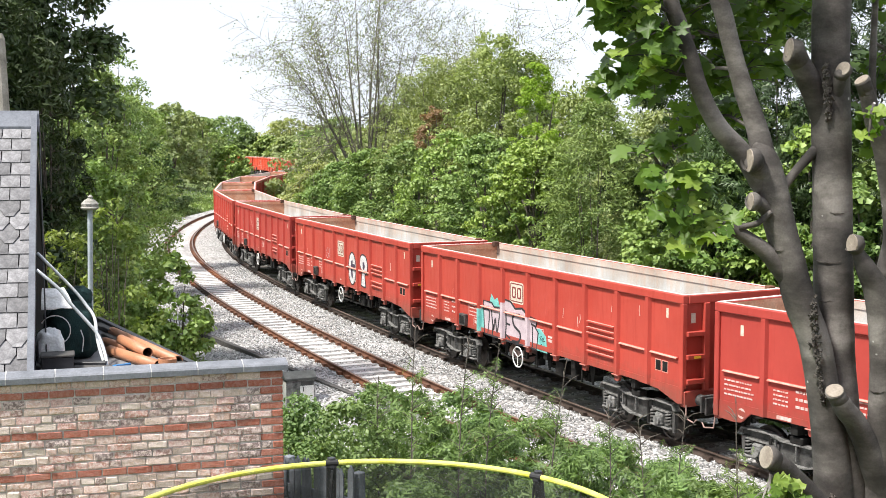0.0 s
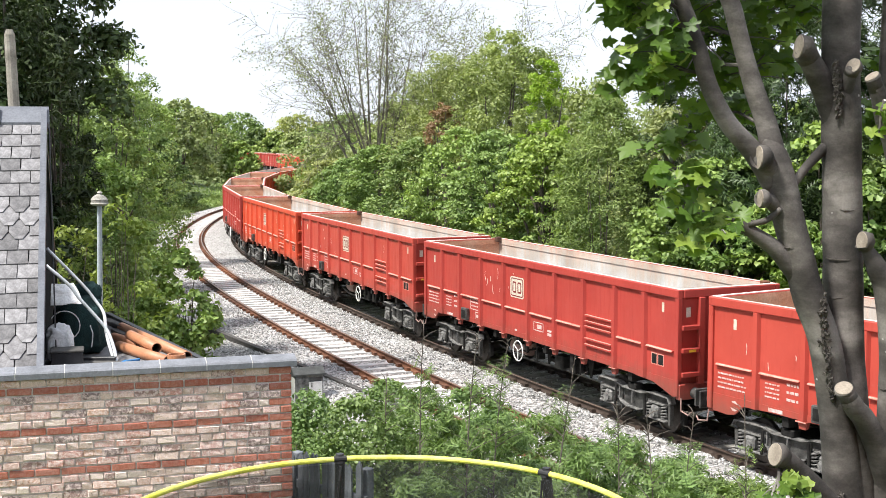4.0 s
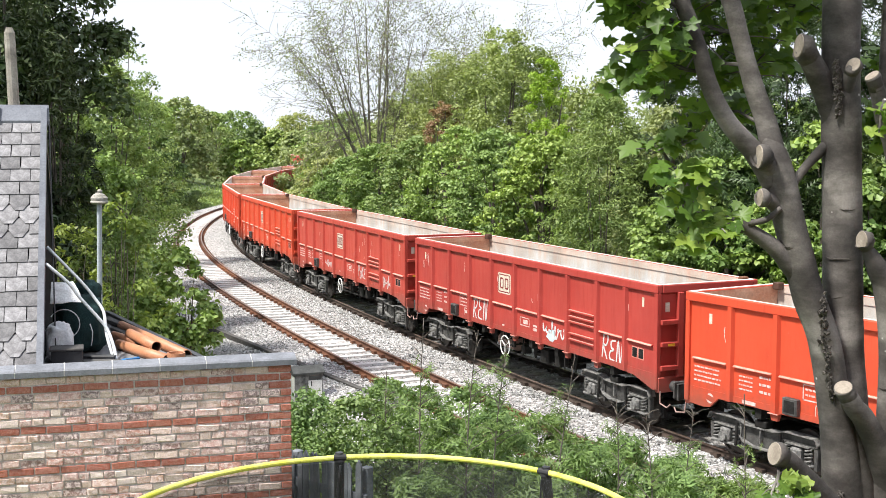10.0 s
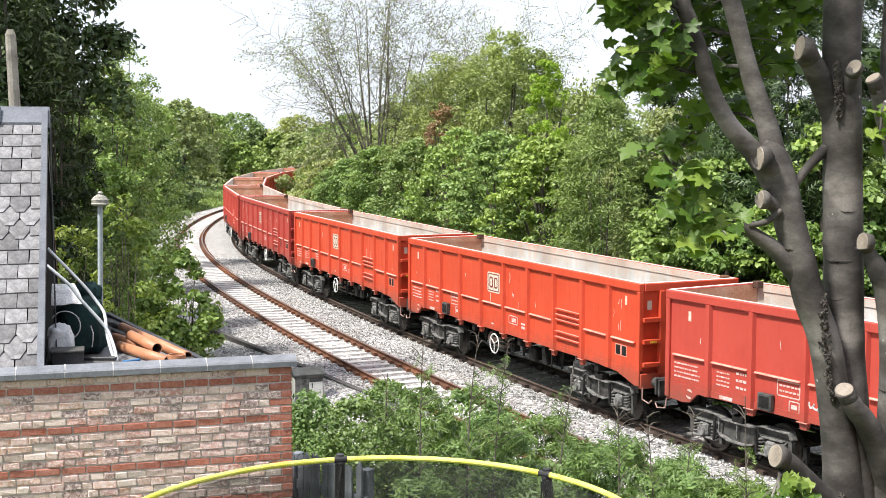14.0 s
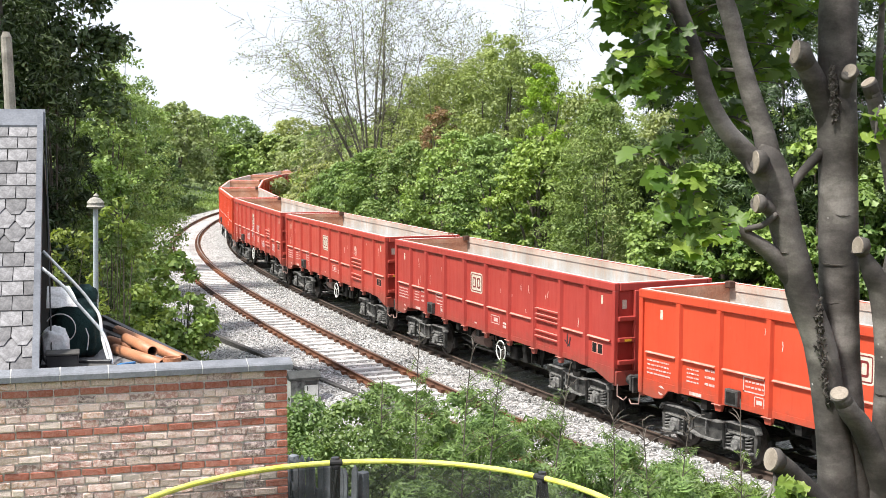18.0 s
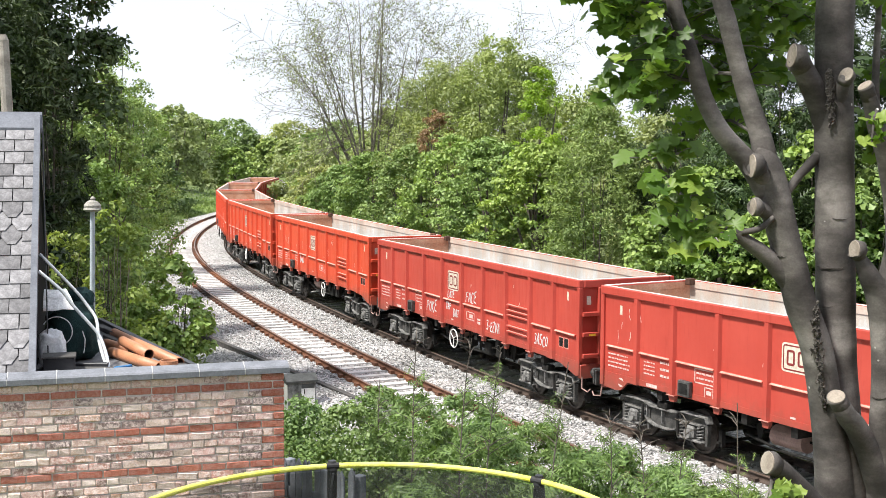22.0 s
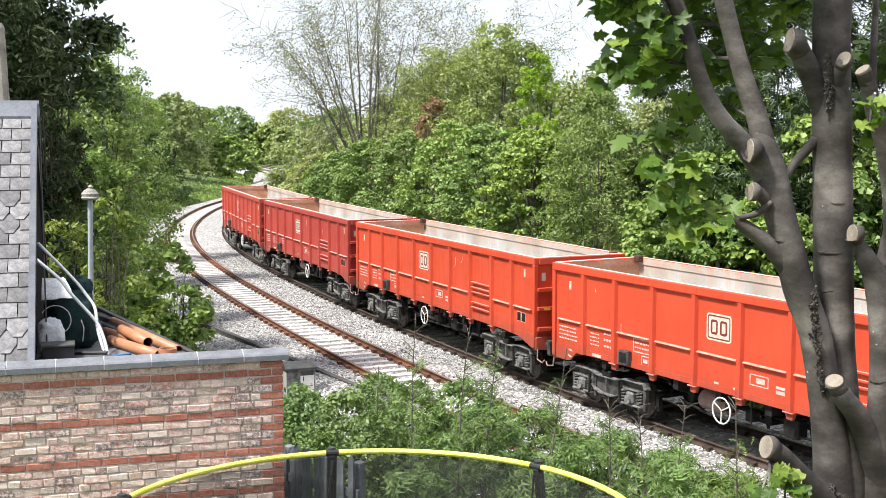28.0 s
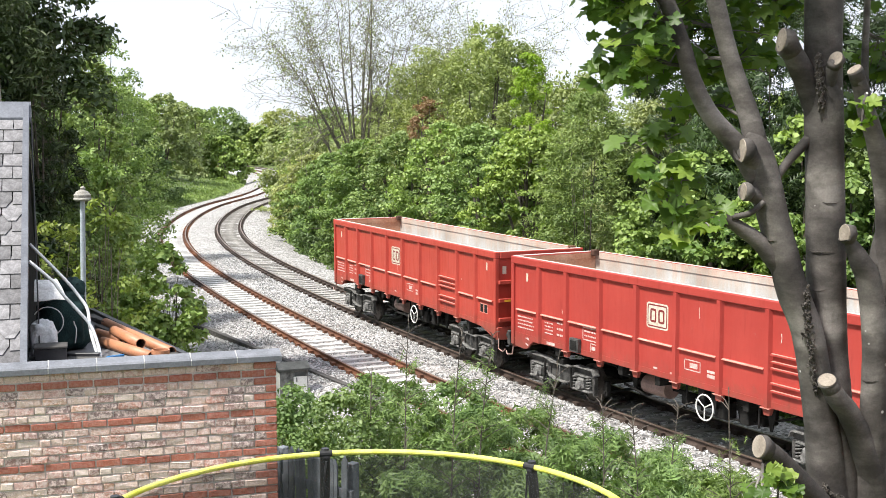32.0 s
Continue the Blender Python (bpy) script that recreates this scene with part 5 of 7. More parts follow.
# the near side of the line: dark trees behind the house, then lighter growth along the curve
tree("high spreading dark crown of a tree behind the house", "tree", -9.6, 30.0, 1.0, 4.0, 3.6, 13.5, 215, "dark", 22000, 0.17, 170, 0.15, 0.45, OVAL, thick=0.2)
GARDEN = "tall dark evergreen tree behind the slate-roofed house"
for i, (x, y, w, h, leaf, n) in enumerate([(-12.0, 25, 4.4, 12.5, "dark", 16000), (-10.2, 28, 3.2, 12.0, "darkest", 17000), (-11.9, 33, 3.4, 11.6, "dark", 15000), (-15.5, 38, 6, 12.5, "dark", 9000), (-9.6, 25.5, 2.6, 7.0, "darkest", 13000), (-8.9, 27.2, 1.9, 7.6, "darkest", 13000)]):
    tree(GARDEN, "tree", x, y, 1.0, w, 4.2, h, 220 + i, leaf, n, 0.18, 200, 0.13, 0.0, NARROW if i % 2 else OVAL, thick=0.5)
for i, (x, y, w, d, h, leaf, label, n, size, thick) in enumerate([
        (-8.9, 30.5, 3.4, 3.0, 5.0, "mid", "green shrub at the edge of the ballast", 8000, 0.11, 0.4), (-6.75, 26.6, 1.7, 1.7, 3.2, "bright", "light green elder at the edge of the ballast", 3400, 0.14, 0.3),
        (-6.3, 27.6, 2.2, 1.9, 4.0, "bright", "light green elder at the edge of the ballast", 4600, 0.14, 0.3), (-7.8, 24.5, 2.4, 2.0, 4.9, "young", "thin bare-stemmed shrub with young yellow-green leaves", 2100, 0.11, 0.2),
        (-7.15, 25.6, 2.6, 1.8, 5.4, "young", "thin bare-stemmed shrub with young yellow-green leaves", 2000, 0.12, 0.2),
        (-10.6, 36.0, 3.6, 3.2, 6.2, "bright", "green shrub beside the line", 9000, 0.135, 0.5), (-12.6, 43.0, 4.2, 3.6, 7.0, "bright", "green tree beside the line", 9000, 0.135, 0.5), (-13.4, 50.0, 4.0, 3.6, 7.0, "bright", "fresh green tree beside the line", 9000, 0.135, 0.5),
        (-13.9, 51.0, 4.6, 3.6, 10.6, "mid", "deep green birch beside the line", 9000, 0.135, 0.5), (-11.3, 40.0, 3.2, 3.0, 8.8, "mid", "deep green birch beside the line", 9000, 0.135, 0.5),
        (-15.6, 60.0, 4.6, 4.2, 9.2, "mid", "green tree beside the line", 9000, 0.135, 0.5), (-11.6, 38.5, 3.4, 3.2, 7.6, "mid", "green tree beside the line", 9000, 0.135, 0.5)]):
    tree(label, "shrub", x, y, -0.2, w, d, h, 240 + i, leaf, n, size, 60 if leaf == "young" else 130, 0.10, 0.15 if leaf == "young" else 0.0, LOBED if leaf == "bright" and i < 4 else OVAL, stems=5 if thick > 0.25 else 9, name="shrub", thick=thick)
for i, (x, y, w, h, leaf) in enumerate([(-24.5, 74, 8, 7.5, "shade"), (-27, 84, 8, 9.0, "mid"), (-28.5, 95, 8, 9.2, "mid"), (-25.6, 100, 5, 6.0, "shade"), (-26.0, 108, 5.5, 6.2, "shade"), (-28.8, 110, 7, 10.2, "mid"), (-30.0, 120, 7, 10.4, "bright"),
                                        # grey leaves on trees past y 130 put distance haze into their colour
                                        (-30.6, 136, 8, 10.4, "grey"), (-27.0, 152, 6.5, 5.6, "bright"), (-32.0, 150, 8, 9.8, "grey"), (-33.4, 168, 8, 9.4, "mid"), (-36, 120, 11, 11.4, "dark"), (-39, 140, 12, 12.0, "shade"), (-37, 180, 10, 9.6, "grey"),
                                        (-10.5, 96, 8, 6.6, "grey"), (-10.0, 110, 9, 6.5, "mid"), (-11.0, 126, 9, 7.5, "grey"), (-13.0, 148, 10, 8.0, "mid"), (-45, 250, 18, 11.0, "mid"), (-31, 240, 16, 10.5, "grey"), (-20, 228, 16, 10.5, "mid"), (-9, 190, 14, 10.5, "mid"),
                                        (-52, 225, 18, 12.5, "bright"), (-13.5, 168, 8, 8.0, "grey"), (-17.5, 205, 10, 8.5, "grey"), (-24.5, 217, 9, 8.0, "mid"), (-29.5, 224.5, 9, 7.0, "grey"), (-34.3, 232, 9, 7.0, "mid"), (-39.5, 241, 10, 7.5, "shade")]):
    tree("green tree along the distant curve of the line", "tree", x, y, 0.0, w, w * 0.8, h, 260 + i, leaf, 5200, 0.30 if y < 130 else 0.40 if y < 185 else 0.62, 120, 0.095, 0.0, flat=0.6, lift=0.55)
# a far belt of woods closes the view all round
rng = np.random.default_rng(9)
belt = []
for k in range(420):
    a = rng.uniform(0, 2 * math.pi)
    r = rng.uniform(300, 420)
    belt.append((r * math.cos(a), r * math.sin(a), rng.uniform(0, 7.5), rng.uniform(3, 6)))
c, nrm = clump_leaves(rng, belt, 26000)
tagged(new("distant_woods", fast_mesh("distant_woods", *spread_leaves(rng, DIAMOND, c, nrm, 1.6), LEAF["mid"])), "distant belt of green woods on the horizon", "woods", kind="stuff")
# rough grass and weeds on both edges of the ballast
gs = rng.uniform(-130, 30, 26000)
side = rng.random(26000)
go = np.where(side < 0.5, 3.3 + rng.gamma(2, 0.6, 26000), -6.9 - rng.gamma(2, 0.9, 26000))
gt = np.interp(gs, line_s, line_turn)
gx, gy = np.interp(gs, line_s, line_x) - np.sin(gt) * go, np.interp(gs, line_s, line_y) + np.cos(gt) * go
gz = ground_height(go) + 0.12
nn = rng.normal(size=(26000, 3)) + [0, 0, 0.2]
tagged(new("rough_grass", fast_mesh("rough_grass", *spread_leaves(rng, NARROW, np.stack([gx, gy, gz], 1), nn, 0.4, -1.2), LEAF["mid"])), "rough grass and weeds along the ballast edge", "grass", kind="stuff")


# low brambles added along the far rail, dark to deepen the shade under the train
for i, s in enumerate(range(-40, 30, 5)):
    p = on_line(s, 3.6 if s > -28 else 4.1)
    m = tree("low dark bramble added at the foot of the bank to darken the view under the train", "bush", p.x, p.y, -0.45, 5.0, 1.2, 1.8, 330 + i, "shade", 2600, 0.17, 70, 0.06, 0.0, stems=2, name="bush", thick=0.5)
    m.rotation_euler[2] = math.radians(heading(s))


# ---- tall half-bare willows on the far bank ----
def build_willow(label, x, y, spread, reach, stems, leaves, seed, fork):
    rng = np.random.default_rng(seed)
    ob = thing("willow_tree", label, "tree", Matrix.Translation((x, y, 0.4)))
    ends, limbs, twigs = [], [], []

    def shoot(p, d, length, r, level):
        pts, radii = [p], [r]
        n = 6 if level == 0 else 4
        for i in range(n):
            d = (d + Vector(rng.normal(0, 0.065 if level == 0 else 0.12, 3)) + Vector((0, 0, 0.02 if level == 0 else -0.02))).normalized()
            p = p + d * (length / n)
            pts.append(p)
            radii.append(max(r * (1 - 0.85 * (i + 1) / n), 0.008))
            if level < 2 and (i >= 1 or level == 1):
                for _ in range(3):
                    side = (d * 0.8 + Vector(rng.normal(0, 0.62, 3))).normalized()
                    shoot(p, side, length * rng.uniform(0.24, 0.44), max(radii[-1] * 0.5, 0.012), level + 1)
            if level >= 1:
                ends.append(p)
        (limbs if level == 0 else twigs).append((pts, radii))

    for i in range(stems):
        a = spread * (2 * i / (stems - 1) - 1) + rng.uniform(-0.05, 0.05)
        side = abs(a) / spread
        shoot(Vector((0.8 * a + rng.uniform(-0.3, 0.3), rng.uniform(-0.3, 0.3), fork - 1.2 * side + rng.uniform(-0.5, 0.5))), Vector((math.sin(a), rng.uniform(-0.25, 0.25), math.cos(a))).normalized(), reach * rng.uniform(0.88, 1.05) * (1 - 0.3 * side), 0.085, 0)
    part("trunk", Geo().tube([(0, 0, -0.2), (0.1, 0, fork * 0.5), (0, 0, fork + 0.6)], [0.5, 0.4, 0.16], 9), PALE_BARK, ob)
    for pts, radii in limbs:
        part("limb", Geo().tube(pts, radii, 6), PALE_BARK, ob)
    g = Geo()
    for pts, radii in twigs:
        g.tube(pts, radii, 3, caps=False)
    tagged(part("twig_mass", g, PALE_BARK, ob), kind="stuff")
    base = np.array(ends)
    c = base[rng.integers(len(base), size=leaves)] + rng.normal(0, 0.22, (leaves, 3))
    part("crown", fast_mesh("crown", *spread_leaves(rng, DIAMOND, c, rng.normal(size=(leaves, 3)), 0.11, 0.8), LEAF["willow"]), None, ob)


build_willow("tall many-stemmed willow, thin leaves against the sky", -4.8, 72.0, 0.62, 11.4, 14, 15000, 31, 3.8)
build_willow("slim half-bare willow behind the bank trees", 2.6, 74.0, 0.36, 10.2, 6, 8000, 32, 3.0)
build_willow("low half-bare willow behind the bank trees", 5.0, 74.0, 0.34, 7.4, 6, 7000, 33, 2.5)

# ---- the outbuilding: brick parapet wall, flat roof, slated house roof ----
WALL = Matrix.Translation((-1.62, 11.7, 0)) @ pose(0, 0, 0, 0, 0, 16.4)
MORTAR = surface("old_mortar", (0.46, 0.41, 0.39), (0.77, 0.71, 0.68), 14, 80, 0.95, bumpy=0.6)


def brick_material(name, tones, stain):
    m, n, l, b = shader(name, 0.88)
    info = n.new("ShaderNodeObjectInfo")
    c = coords(n)
    geo = n.new("ShaderNodeNewGeometry")
    smear = noise_tex(n, l, 46, 5, 0.75, geo.outputs["Position"])
    patch, grain = noise_tex(n, l, 30, 6, 0.78, geo.outputs["Position"]), noise_tex(n, l, 120, 4, 0.7, c)
    col = ramp(n, l, info.outputs["Random"], [(i / (len(tones) - 1), t) for i, t in enumerate(tones)])
    col.color_ramp.interpolation = "CONSTANT"
    worn = ramp(n, l, patch.outputs[0], [(0.45, (0, 0, 0)), (0.55, (1, 1, 1))]).outputs[0]
    k = n.new("ShaderNodeMath")
    k.operation = "MULTIPLY"
    l.new(worn, k.inputs[0])
    k.inputs[1].default_value = stain
    out = mixed(n, l, k.outputs[0], col.outputs[0], (0.69, 0.59, 0.55))
    sooty = ramp(n, l, smear.outputs[0], [(0.31, (stain,) * 3), (0.40, (0, 0, 0))]).outputs[0]
    out = mixed(n, l, sooty, out, (0.115, 0.085, 0.08))
    bloom = noise_tex(n, l, 2.2, 5, 0.7, geo.outputs["Position"])
    out = mixed(n, l, 1.0, out, ramp(n, l, bloom.outputs[0], [(0.32, (1.10, 1.05, 1.07)), (0.68, (1.36, 1.33, 1.38))]).outputs[0], "MULTIPLY")
    speck = ramp(n, l, grain.outputs[0], [(0.3, (0.72, 0.70, 0.68)), (0.7, (1.15, 1.14, 1.12))]).outputs[0]
    l.new(mixed(n, l, 1.0, out, speck, "MULTIPLY"), b.inputs["Base Color"])
    bump(n, l, b, patch.outputs[0], 0.9, 0.016)
    return m


BRICK_RED = brick_material("red_brick", [(0.34, 0.11, 0.068), (0.37, 0.13, 0.08), (0.31, 0.10, 0.063), (0.36, 0.135, 0.09), (0.28, 0.095, 0.062)], 0.14)
BRICK_OLD = brick_material("salvaged_brick", [(0.54, 0.38, 0.31), (0.46, 0.25, 0.20), (0.58, 0.45, 0.375), (0.32, 0.21, 0.185), (0.60, 0.48, 0.41), (0.52, 0.34, 0.30), (0.22, 0.165, 0.155),
                                              (0.50, 0.33, 0.24), (0.52, 0.37, 0.31), (0.58, 0.47, 0.39), (0.66, 0.58, 0.50), (0.53, 0.37, 0.31)], 0.85)
COPING = surface("blue_grey_coping", (0.13, 0.14, 0.16), (0.23, 0.24, 0.27), 5, 60, 0.75, bumpy=0.3, vary=0.12)
JOINT = surface("pale_joint", (0.5, 0.49, 0.47), (0.65, 0.64, 0.62), 5, 60, 0.9)
SLATE = surface("roof_slate", (0.10, 0.097, 0.102), (0.27, 0.265, 0.275), 9, 60, 0.75, bumpy=0.6, vary=0.34, spec=0.3)
LEAD = surface("lead_flashing", (0.10, 0.108, 0.13), (0.175, 0.187, 0.215), 3, 40, 0.5, 0.2)
FELT = surface("roofing_felt", (0.13, 0.13, 0.14), (0.24, 0.24, 0.25), 4, 80, 0.9)
GABLE_BLACK = surface("black_gable", (0.008, 0.008, 0.008), (0.022, 0.021, 0.02), 4, 50, 0.95, spec=0.05)
BLACK_PLASTIC = surface("black_plastic", (0.012, 0.012, 0.014), (0.035, 0.035, 0.04), 4, 50, 0.45)


def build_wall():
    wall = thing("wall_parapet", "brick parapet wall of mixed old bricks with red bands", "wall", WALL, kind="structure", data=Geo().box(-5.5, -0.012, 0.012, 0.215, 0.9, 4.13).mesh("wall_parapet", MORTAR))
    rng = random.Random(21)
    shapes = {}

    def piece(length, mat, x, z):
        key = (round(length, 3), mat.name, rng.randrange(5))
        if key not in shapes:
            g = Geo().box(-length / 2, length / 2, -0.004 * rng.random(), 0.1, -0.0315, 0.0315, 0.006)
            wild = 0.002 if mat is BRICK_RED else 0.0055
            g.v = [(px + rng.uniform(-wild, wild), py + (rng.uniform(-wild, wild) if py < 0.05 else 0), pz + rng.uniform(-wild, wild)) for px, py, pz in g.v]
            shapes[key] = g.mesh("brick", mat)
        ob = part("brick", shapes[key], None, wall)
        ob.matrix_local = pose(x, rng.uniform(-0.004, 0.006), z + rng.uniform(-0.002, 0.002), 0, rng.uniform(-1.0, 1.0), 0)

    course = 0.0765
    for i in range(19):
        z = 4.13 - course * (i + 0.5)
        band = i in (1, 6, 11, 16)
        x = 0.0
        first_brick = True
        while x > -3.15:
            if first_brick:
                length = 0.215 if i % 2 == 0 else 0.1025
            else:
                length = 0.215 if band else rng.choice((0.09, 0.1025, 0.12, 0.15, 0.17, 0.19, 0.215, 0.215))
            mat = BRICK_RED if band or first_brick else BRICK_OLD
            piece(length, mat, x - length / 2, z)
            x -= length + (0.0125 if band else rng.choice((0.005, 0.008, 0.011)))
            first_brick = False
    # coping stones with pale joints between them
    x = 0.05
    while x > -5.4:
        cut = 0.43
        stone = Geo().prism([(-0.045, 4.135), (-0.045, 4.185), (-0.03, 4.20), (0.12, 4.232), (0.27, 4.20), (0.27, 4.135)], x - cut + 0.008, x, "x")
        part("coping_stone", stone, COPING, wall)
        part("coping_joint", Geo().prism([(-0.043, 4.137), (-0.043, 4.186), (0.12, 4.235), (0.268, 4.2), (0.268, 4.137)], x - cut - 0.001, x - cut + 0.009, "x"), JOINT, wall)
        x -= cut


build_wall()


def build_house():
    house = thing("slate_roofed_house", "house with a pitched grey slate roof and lead verge", "house", WALL)
    pitch = math.atan2(2.46, 2.76)
    # roof bed and the walls under it
    part("roof", Geo().prism([(0.28, 4.10), (3.06, 6.56), (5.8, 4.10), (5.8, 3.95), (3.06, 6.40), (0.28, 3.95)], -7.0, -2.31, "x"), BLACK_PLASTIC, house)
    part("gable_wall", Geo().prism([(0.35, 0.9), (0.35, 3.97), (3.06, 6.38), (5.7, 3.97), (5.7, 0.9)], -2.52, -2.34, "x"), GABLE_BLACK, house)
    part("back_wall", Geo().box(-7.0, -2.52, 5.5, 5.7, 0.9, 4.0), MORTAR, house)
    up = Vector((0, math.cos(pitch), math.sin(pitch)))
    out = Vector((0, -math.sin(pitch), math.cos(pitch)))
    rng = random.Random(4)
    gauge, wide = 0.195, 0.205
    square, hexed, halves = [], [], []
    for k in range(3):
        j = lambda: rng.uniform(-0.004, 0.004)
        square.append(Geo().prism([(-0.097 + j(), 0 + j()), (0.097 + j(), 0 + j()), (0.1, 0.24), (-0.1, 0.24)], -0.006, 0.006, "z").mesh("slate", SLATE))
        halves.append(Geo().prism([(-0.047, j()), (0.047, j()), (0.047, 0.24), (-0.047, 0.24)], -0.006, 0.006, "z").mesh("slate", SLATE))
        hexed.append(Geo().prism([(-0.04 + j(), -0.05 + j()), (0.04 + j(), -0.05), (0.098, 0.06 + j()), (0.098, 0.24), (-0.098, 0.24), (-0.098, 0.06)], -0.006, 0.006, "z").mesh("slate", SLATE))
    rows = int(3.69 / gauge)
    m0 = Matrix((Vector((1, 0, 0)), up, out)).transposed().to_4x4()
    for r in range(rows + 1):
        is_hex = r in (0, 1, 2, 9, 10, 11)
        shift = wide / 2 if r % 2 else 0
        for c in range(7):
            x = -2.45 - c * wide + shift
            if x < -3.6:
                continue
            shapes = halves if c == 0 and r % 2 else hexed if is_hex else square
            if shapes is halves:
                x -= 0.05
            p = Vector((x, 0.3, 4.15)) + up * (r * gauge - 0.02) + out * 0.034
            ob = part("slate", rng.choice(shapes), None, house)
            ob.matrix_local = Matrix.Translation(p) @ m0 @ pose(0, 0, 0, -3.6, 0, rng.uniform(-1.2, 1.2))
    # lead verge, ridge
    part("verge", Geo().prism([(-2.352, 0.0), (-2.352, 0.075), (-2.288, 0.075), (-2.288, -0.07), (-2.302, -0.07), (-2.302, 0.0)], -0.02, 3.72, "y").mesh("verge", LEAD), None, house).matrix_local = Matrix.Translation((0, 0.28, 4.14)) @ pose(0, 0, 0, math.degrees(pitch))
    part("ridge", Geo().prism([(2.86, 6.50), (3.06, 6.68), (3.26, 6.50), (3.26, 6.44), (2.86, 6.44)], -2.85, -2.27, "x"), LEAD, house)
    part("ridge", Geo().prism([(2.86, 6.50), (3.06, 6.68), (3.26, 6.50), (3.26, 6.44), (2.86, 6.44)], -7.0, -2.86, "x"), LEAD, house)
    part("ridge_roll", Geo().rod((-2.82, 3.0, 6.66), (-2.82, 2.84, 6.50), 0.035), LEAD, house)
    # flat roof beside it
    part("flat_roof", Geo().prism([(-2.32, 0.22), (-0.72, 0.22), (-1.72, 4.2), (-2.32, 4.2)], 3.90, 4.06, "z"), FELT, house)
    part("extension_wall", Geo().prism([(-0.86, 0.22), (-0.78, 0.22), (-1.76, 4.15), (-1.86, 4.15)], 0.9, 3.9, "z"), MORTAR, house)
    part("fascia_board", Geo().prism([(-0.72, 0.25), (-0.66, 0.25), (-1.66, 4.25), (-1.72, 4.25)], 3.98, 4.13, "z"), BLACK_PLASTIC, house)
    part("black_cable", Geo().tube([(-2.27, 3.0, 6.5), (-2.24, 2.2, 5.6), (-2.21, 1.3, 4.8), (-2.2, 1.0, 4.1)], 0.008, 5), BLACK_PLASTIC, house)


build_house()

# ---- the plain brick house at the watcher's back, unseen, added to block sky light ----
def build_back_house():
    house = thing("house", "unseen plain red brick house wall behind the viewing window, added to block sky light", "house", Matrix.Translation((0, 0, 0)))
    part("wall", Geo().box(-0.9, 9.0, -8.0, -0.35, 1.0, 7.9), BRICK_RED, house)
    part("roof", Geo().prism([(-8.3, 7.85), (-0.15, 7.85), (-0.15, 8.05), (-4.1, 11.2), (-8.3, 8.1)], -1.2, 9.3, "x"), SLATE, house)


build_back_house()

# ---- clutter on the flat roof ----
CLAY_PIPE = surface("terracotta_plastic_pipe", (0.40, 0.17, 0.085), (0.52, 0.24, 0.13), 4, 60, 0.5, bumpy=0.1)
PIPE_INSIDE = surface("dark_pipe_inside", (0.10, 0.06, 0.045), (0.18, 0.11, 0.08), 4, 60, 0.8)
GALVANISED = surface("galvanised_tube", (0.55, 0.58, 0.60), (0.76, 0.78, 0.80), 6, 70, 0.42, 0.35)
WHITE_SHEET = surface("white_plastic_sheet", (0.72, 0.72, 0.73), (0.90, 0.90, 0.90), 4, 40, 0.5, bumpy=0.4, depth=0.02)
GREEN_SHEET = surface("dark_green_netting", (0.004, 0.014, 0.015), (0.02, 0.05, 0.05), 5, 90, 0.8, bumpy=0.9, depth=0.012, spec=0.2)
GREY_SHEET = surface("grey_plastic_sheet", (0.50, 0.51, 0.53), (0.74, 0.75, 0.77), 4, 40, 0.5, bumpy=0.4, depth=0.02)
BLUE_PLASTIC = surface("blue_plastic", (0.02, 0.16, 0.42), (0.04, 0.24, 0.55), 4, 40, 0.4)
DARK_WOOD = surface("weathered_dark_wood", (0.035, 0.033, 0.032), (0.10, 0.095, 0.09), 5, 60, 0.85, bumpy=0.6)
OLD_WOOD = surface("weathered_grey_wood", (0.17, 0.155, 0.13), (0.40, 0.37, 0.32), 5, 60, 0.9, bumpy=0.6)


def on_wall(*points):
    return [WALL @ Vector(p) for p in points]


def pipe(a, b, r):
    p, q = on_wall(a, b)
    ob = thing("drain_pipe", "terracotta plastic drain pipe lying on the flat roof", "pipe", group="drain pipes on the roof")
    d = (q - p).normalized()
    g = Geo().tube([p, q], r, 20, caps=False).tube([p, q], r * 0.87, 20, caps=False)
    for base in (0, 20):
        g.f += [(base + j, base + (j + 1) % 20, 40 + base + (j + 1) % 20, 40 + base + j) for j in range(20)]
    part("barrel", g, CLAY_PIPE, ob, smooth=True)
    g = Geo().tube([q - d * 0.02, q - d * 0.3], r * 0.855, 20)
    g.f = g.f[:-2] + g.f[-1:]
    part("bore", g, PIPE_INSIDE, ob)


pipe((-1.53, 3.05, 4.115), (-0.93, 0.87, 4.115), 0.055)
pipe((-1.46, 1.95, 4.19), (-1.22, 1.02, 4.19), 0.055)
pipe((-1.58, 1.72, 4.115), (-1.13, 0.66, 4.115), 0.055)
pipe((-1.63, 2.3, 4.115), (-1.37, 1.70, 4.115), 0.055)


